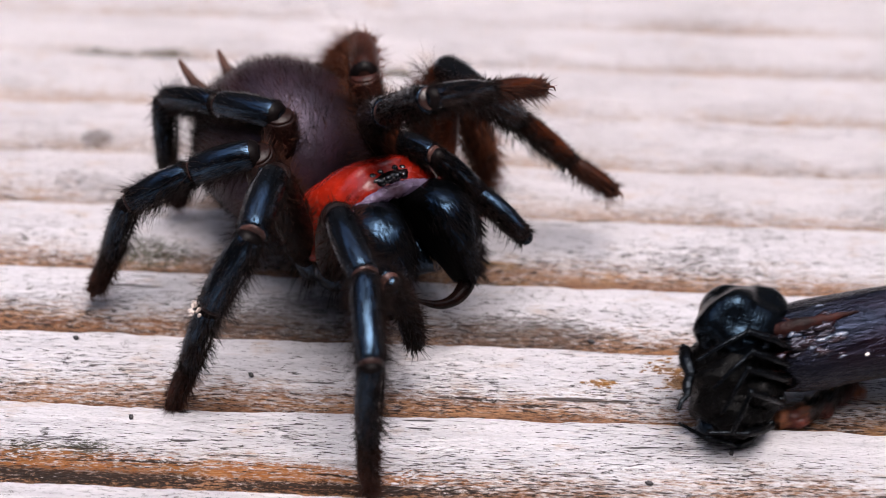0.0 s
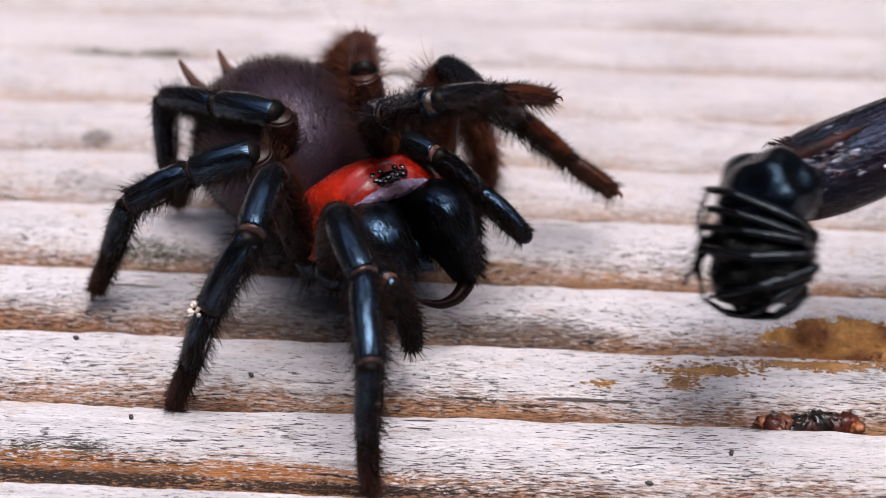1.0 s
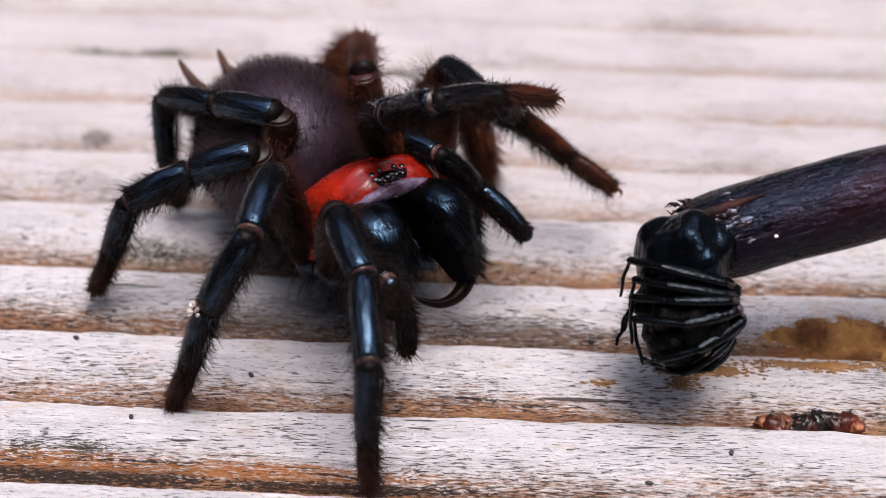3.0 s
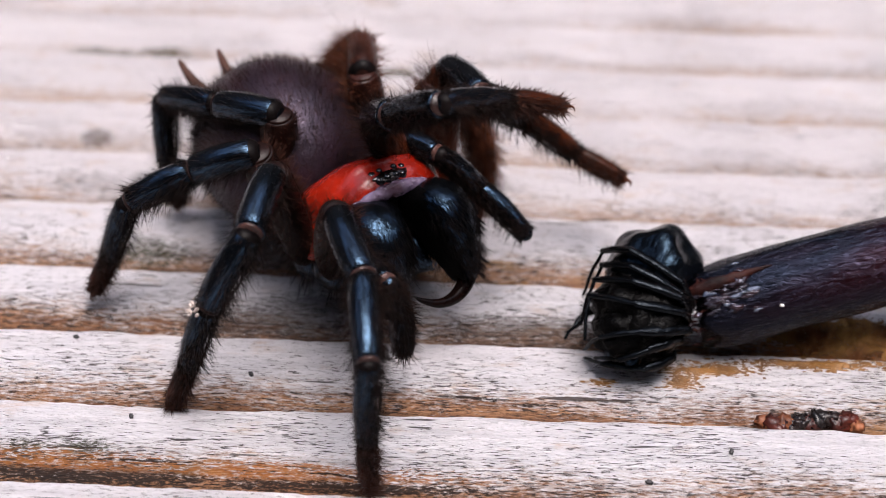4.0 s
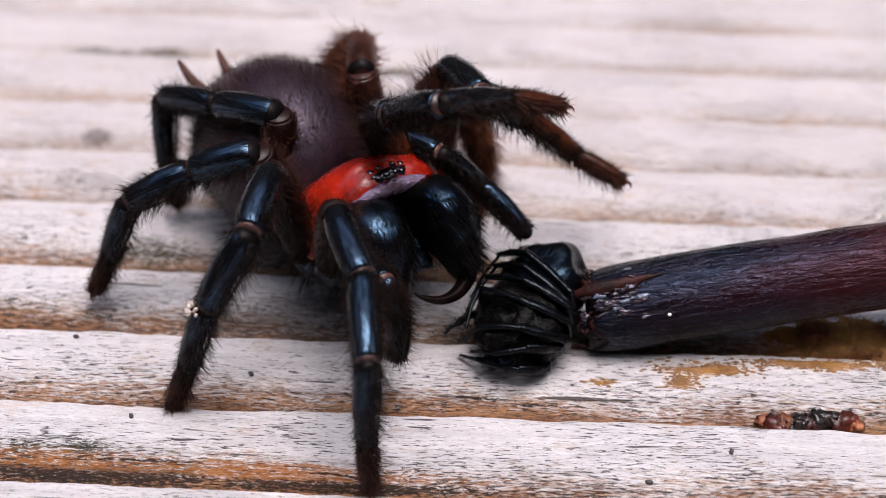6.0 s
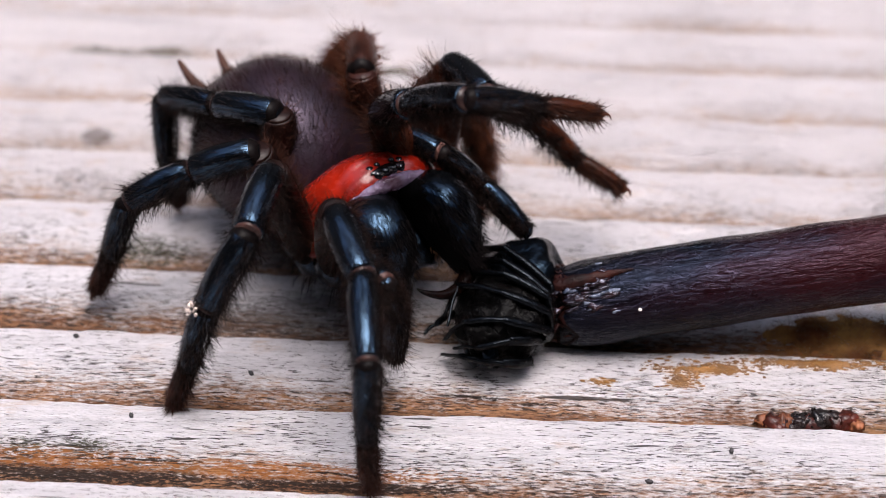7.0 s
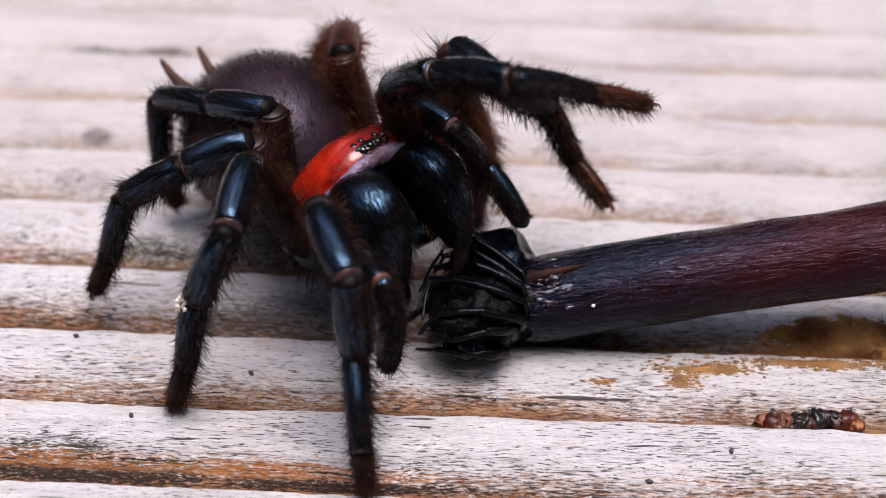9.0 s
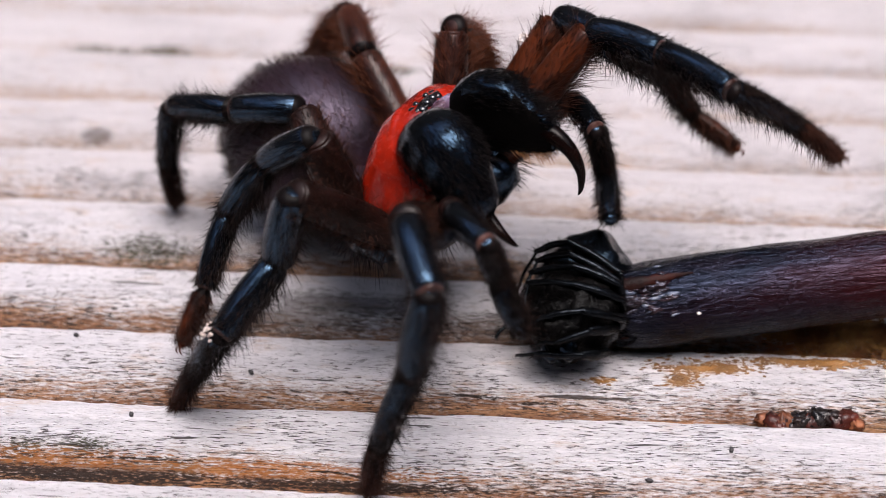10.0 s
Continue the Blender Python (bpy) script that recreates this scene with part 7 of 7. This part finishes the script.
    walk(limbs["palp", -1, "tarsus"], joints(-1, [(0, (7.41, -1.99, -0.98), (6.46, -1.32, -3.2)), (1, (7.41, -2.03, -1.01), (6.47, -1.44, -3.25)), (2.7, (7.41, -2.12, -1.05), (6.49, -1.65, -3.33)), (4, (7.41, -2.18, -1.07), (6.51, -1.81, -3.38)), (6.2, (7.41, -2.36, -1.21), (6.53, -2.18, -3.54)), (7, (7.42, -2.52, -1.37), (6.5, -2.42, -3.69)), (7.5, (7.5, -2.9, -2.09), (6.38, -2.89, -4.33)), (8, (7.48, -3.01, -2.33), (6.29, -3.07, -4.52)), (8.5, (7.43, -3.03, -2.2), (6.25, -3.12, -4.41)), (9, (7.54, -3.3, -2.63), (6.26, -3.46, -4.77)), (9.2, (7.33, -4.19, -3.98), (5.84, -4.61, -5.95)), (9.4, (6.9, -4.11, -3.43), (5.62, -4.84, -5.45)), (9.6, (6.91, -4.31, -3.14), (5.54, -4.31, -5.23)), (9.8, (6.51, -4.41, -3.22), (5.09, -3.9, -5.22)), (10, (6.3, -4.5, -3.53), (5.35, -4.09, -5.81))]))
    walk(bud_thing, [(0, bud_propped), (0.1, bud_fallen), (10, bud_fallen)])
    walk(stick_thing, [(0, aim((10.95, 5.6, 2.84), (3.252, 0.6, 0.313))), (0.2, aim((9.84, 5.7, 2.43), (4.401, 0.6, 0.559))), (0.4, aim((8.02, 3.35, 4.16), (5.593, 0.6, 2.358))), (0.5, aim((6.81, 1.56, 6.05), (6.437, 0.6, 3.401))), (0.6, aim((6.25, 2.23, 6.05), (7.201, 0.6, 3.297))), (0.7, aim((6.65, 5.44, 5.86), (6.878, 0.6, 3.554))), (0.8, aim((7.69, 8, 6.92), (5.886, 0.6, 2.333))), (0.9, aim((10.85, 8, 8.02), (2.662, 0.6, 1.614))), (1, aim((11.07, 8, 8.71), (2.465, 0.6, 0.787))), (1.1, aim((13.45, 8, 5.93), (0.574, 0.6, 0.611))), (1.2, aim((14.14, 8, 4.86), (0.084, 0.6, 0.418))), (1.3, aim((12.42, 8, 8.33), (1.222, 0.6, 0.523))), (1.4, aim((10.58, 8, 10.06), (2.649, 0.6, 1.352))), (1.5, aim((8.19, 8, 10.86), (4.821, 0.6, 1.889))), (1.6, aim((8.35, 8, 9.97), (4.844, 0.6, 1.671))), (1.7, aim((9.36, 8, 6.82), (4.256, 0.6, 2.197))), (1.8, aim((9.92, 8, 6.95), (3.885, 0.6, 0.894))), (1.9, aim((8.49, 8, 8.72), (5.052, 0.6, 0.777))), (2, aim((8.14, 8, 8.27), (5.364, 0.6, 1.413))), (2.2, aim((7.65, 8, 7.34), (5.968, 0.6, 1.677))), (2.3, aim((6.9, 8, 8.26), (6.503, 0.6, 2.048))), (2.4, aim((6.73, 8, 8.26), (6.65, 0.6, 2.24))), (2.5, aim((6.25, 8, 10.04), (6.926, 0.6, 1.707))), (2.6, aim((6.83, 8, 9.05), (6.456, 0.6, 2.017))), (2.7, aim((7.29, 8, 7.72), (6.197, 0.6, 2.078))), (3.25, aim((8.51, 8.4, 4.63), (5.66, 0.6, 1.344))), (3.8, aim((10.48, 8.8, 1.44), (4.424, 0.6, 0.408))), (3.9, aim((9.4, 8.8, 1.8), (5.35, 0.6, 0.994))), (4, aim((8.62, 8.8, 2.03), (5.963, 0.6, 1.821))), (4.4, aim((6.56, 8.8, 2.61), (7.957, 0.6, 1.632))), (4.5, aim((6.14, 8.8, 2.59), (8.367, 0.6, 1.704))), (4.6, aim((5.34, 8.8, 2.01), (9.216, 0.6, 1.972))), (4.8, aim((4.83, 8.8, 1.44), (9.768, 0.6, 2.283))), (5, aim((6.31, 8.8, 1.78), (8.352, 0.6, 1.539))), (5.2, aim((6.1, 8.8, 1.77), (8.554, 0.6, 1.602))), (5.4, aim((4.59, 8.8, 1.56), (10.041, 0.6, 1.971))), (5.7, aim((4.84, 8.8, 1.58), (9.778, 0.6, 2.012))), (6.2, aim((4.2, 8.8, 1.67), (10.39, 0.6, 2.117))), (6.8, aim((3.56, 8.8, 1.75), (11.006, 0.6, 2.195))), (7, aim((3.45, 8.8, 1.8), (11.103, 0.6, 2.225))), (7.2, aim((4.4, 8.8, 1.84), (10.185, 0.6, 1.969))), (7.5, aim((4.77, 8.8, 1.72), (9.837, 0.6, 1.957))), (7.8, aim((4.41, 8.8, 1.76), (10.18, 0.6, 2.051))), (8.2, aim((4.13, 8.8, 1.77), (10.444, 0.6, 2.116))), (8.5, aim((3.98, 8.8, 1.77), (10.583, 0.6, 2.175))), (8.8, aim((3.23, 8.8, 1.87), (11.29, 0.6, 2.336))), (9, aim((1.74, 8.8, 1.91), (12.724, 0.6, 2.636))), (9.1, aim((2.46, 8.8, 2.51), (11.982, 0.6, 2.212))), (9.2, aim((3.59, 8.8, 2.94), (10.818, 0.6, 1.962))), (9.3, aim((4.35, 8.8, 2.51), (10.138, 0.6, 1.866))), (9.4, aim((4.95, 8.8, 2.1), (9.634, 0.6, 1.697))), (9.5, aim((4.68, 8.8, 1.73), (9.939, 0.6, 1.855))), (9.6, aim((4.39, 8.8, 1.73), (10.246, 0.6, 1.789))), (9.8, aim((4.77, 8.8, 1.72), (9.894, 0.6, 1.612))), (10, aim((5.57, 8.8, 1.74), (9.113, 0.6, 1.441)))])
    walk(dead_thing, [(0, aim((8.78, 5.1, 2.47), (-0.2, -0.75, -0.6), (0.53, -0.61, 0.59))), (0.2, aim((7.86, 5.2, 2.1), (-0.2, -0.73, -0.62), (0.45, -0.58, 0.62))), (0.4, aim((6.38, 2.88, 3.47), (-0.2, -0.72, -0.63), (0.05, -0.45, 0.72))), (0.5, aim((5.01, 1.11, 4.66), (-0.2, -0.71, -0.64), (-0.3, -0.32, 0.74))), (0.6, aim((4.41, 1.78, 3.99), (-0.2, -0.7, -0.65), (-0.6, -0.2, 0.7))), (0.7, aim((4.48, 4.97, 4.24), (-0.25, -0.65, -0.67), (-0.65, -0.2, 0.65))), (0.8, aim((5.07, 4.97, 7.21), (-0.3, -0.6, -0.7), (-0.7, -0.2, 0.6))), (0.9, aim((8.06, 4.97, 8.14), (-0.3, -0.6, -0.7), (-0.7, -0.2, 0.6))), (1, aim((9.00, 4.97, 8.37), (-0.31, -0.6, -0.7), (-0.7, -0.2, 0.6))), (1.1, aim((11.09, 4.97, 6.28), (-0.32, -0.6, -0.7), (-0.7, -0.2, 0.6))), (1.2, aim((11.61, 4.97, 5.71), (-0.32, -0.6, -0.7), (-0.7, -0.2, 0.6))), (1.3, aim((10.22, 4.97, 8.85), (-0.32, -0.6, -0.7), (-0.7, -0.2, 0.6))), (1.4, aim((8.30, 4.97, 9.77), (-0.33, -0.6, -0.7), (-0.7, -0.2, 0.6))), (1.5, aim((6.53, 4.97, 9.93), (-0.33, -0.6, -0.7), (-0.7, -0.2, 0.6))), (1.6, aim((6.44, 4.97, 9.32), (-0.34, -0.6, -0.7), (-0.7, -0.2, 0.6))), (1.7, aim((7.22, 4.97, 5.87), (-0.34, -0.6, -0.7), (-0.7, -0.2, 0.6))), (1.8, aim((7.62, 4.97, 6.39), (-0.35, -0.6, -0.7), (-0.7, -0.2, 0.6))), (1.9, aim((6.80, 4.97, 7.55), (-0.34, -0.6, -0.7), (-0.68, -0.22, 0.6))), (2, aim((6.74, 4.97, 7.04), (-0.33, -0.6, -0.7), (-0.65, -0.25, 0.6))), (2.2, aim((6.20, 4.97, 6.72), (-0.3, -0.6, -0.7), (-0.6, -0.3, 0.6))), (2.3, aim((5.65, 4.97, 6.94), (-0.23, -0.58, -0.73), (-0.6, -0.37, 0.57))), (2.4, aim((5.41, 4.97, 6.92), (-0.17, -0.57, -0.77), (-0.6, -0.43, 0.53))), (2.5, aim((5.66, 4.97, 8.53), (-0.1, -0.55, -0.8), (-0.6, -0.5, 0.5))), (2.6, aim((5.82, 4.97, 7.19), (-0.1, -0.55, -0.8), (-0.6, -0.5, 0.5))), (2.7, aim((6.15, 4.97, 6.39), (-0.1, -0.55, -0.8), (-0.6, -0.5, 0.5))), (3.25, aim((7.16, 7.9, 3.39), (-0.25, -0.65, -0.72), (-0.65, -0.3, 0.6))), (3.8, aim((7.87, 8.7, 2.45), (-0.45, -0.75, -0.42), (-0.6, -0.1, 0.75))), (3.9, aim((6.44, 8.7, 2.43), (-0.45, -0.75, -0.42), (-0.6, -0.1, 0.75))), (4, aim((5.7, 8.7, 2.29), (-0.45, -0.75, -0.42), (-0.6, -0.1, 0.75))), (4.4, aim((4.39, 8.7, 2.09), (-0.45, -0.75, -0.42), (-0.6, -0.1, 0.75))), (4.5, aim((3.72, 8.7, 2.03), (-0.45, -0.75, -0.42), (-0.6, -0.1, 0.75))), (4.6, aim((2.82, 8.7, 1.58), (-0.45, -0.75, -0.42), (-0.6, -0.1, 0.75))), (4.8, aim((2.15, 8.7, 1.41), (-0.45, -0.75, -0.42), (-0.6, -0.1, 0.75))), (5, aim((3.4, 8.7, 2.15), (-0.4, -0.88, -0.1), (-0.5, 0.1, 0.85))), (5.2, aim((3.24, 8.7, 2.39), (-0.4, -0.88, -0.1), (-0.5, 0.1, 0.85))), (5.4, aim((1.71, 8.7, 1.39), (-0.53, -0.79, -0.17), (-0.5, 0.03, 0.85))), (5.7, aim((1.75, 8.7, 1.53), (-0.58, -0.76, -0.19), (-0.49, 0.02, 0.85))), (6.2, aim((1.21, 8.7, 1.62), (-0.55, -0.78, -0.16), (-0.47, 0.05, 0.85))), (6.8, aim((0.79, 8.7, 1.67), (-0.5, -0.8, -0.12), (-0.45, 0.1, 0.85))), (7, aim((0.68, 8.7, 1.71), (-0.5, -0.8, -0.12), (-0.45, 0.1, 0.85))), (7.2, aim((1.82, 8.7, 2.17), (-0.49, -0.81, -0.12), (-0.45, 0.1, 0.85))), (7.5, aim((1.94, 8.7, 1.9), (-0.48, -0.82, -0.12), (-0.45, 0.1, 0.85))), (7.8, aim((1.64, 8.7, 2.11), (-0.48, -0.82, -0.12), (-0.45, 0.1, 0.85))), (8.2, aim((1.26, 8.7, 2.01), (-0.47, -0.83, -0.12), (-0.45, 0.1, 0.85))), (8.5, aim((1.09, 8.7, 2), (-0.46, -0.84, -0.12), (-0.45, 0.1, 0.85))), (8.8, aim((0.4, 8.7, 1.97), (-0.45, -0.85, -0.12), (-0.45, 0.1, 0.85))), (9, aim((-0.38, 8.7, 2.07), (-0.45, -0.85, -0.12), (-0.45, 0.1, 0.85))), (9.1, aim((-0.06, 8.7, 2.75), (-0.45, -0.85, -0.12), (-0.46, 0.1, 0.85))), (9.2, aim((1.15, 8.7, 3.2), (-0.44, -0.86, -0.12), (-0.46, 0.1, 0.85))), (9.3, aim((2, 8.7, 2.97), (-0.43, -0.86, -0.11), (-0.47, 0.1, 0.85))), (9.4, aim((2.43, 8.7, 2.72), (-0.43, -0.86, -0.11), (-0.47, 0.1, 0.85))), (9.5, aim((2.24, 8.7, 2.31), (-0.43, -0.86, -0.11), (-0.47, 0.1, 0.85))), (9.6, aim((2.04, 8.7, 2.02), (-0.42, -0.87, -0.11), (-0.48, 0.1, 0.85))), (9.8, aim((2.45, 8.7, 2.17), (-0.41, -0.87, -0.1), (-0.49, 0.1, 0.85))), (10, aim((3.19, 8.7, 2.06), (-0.4, -0.88, -0.1), (-0.5, 0.1, 0.85)))])


motions()
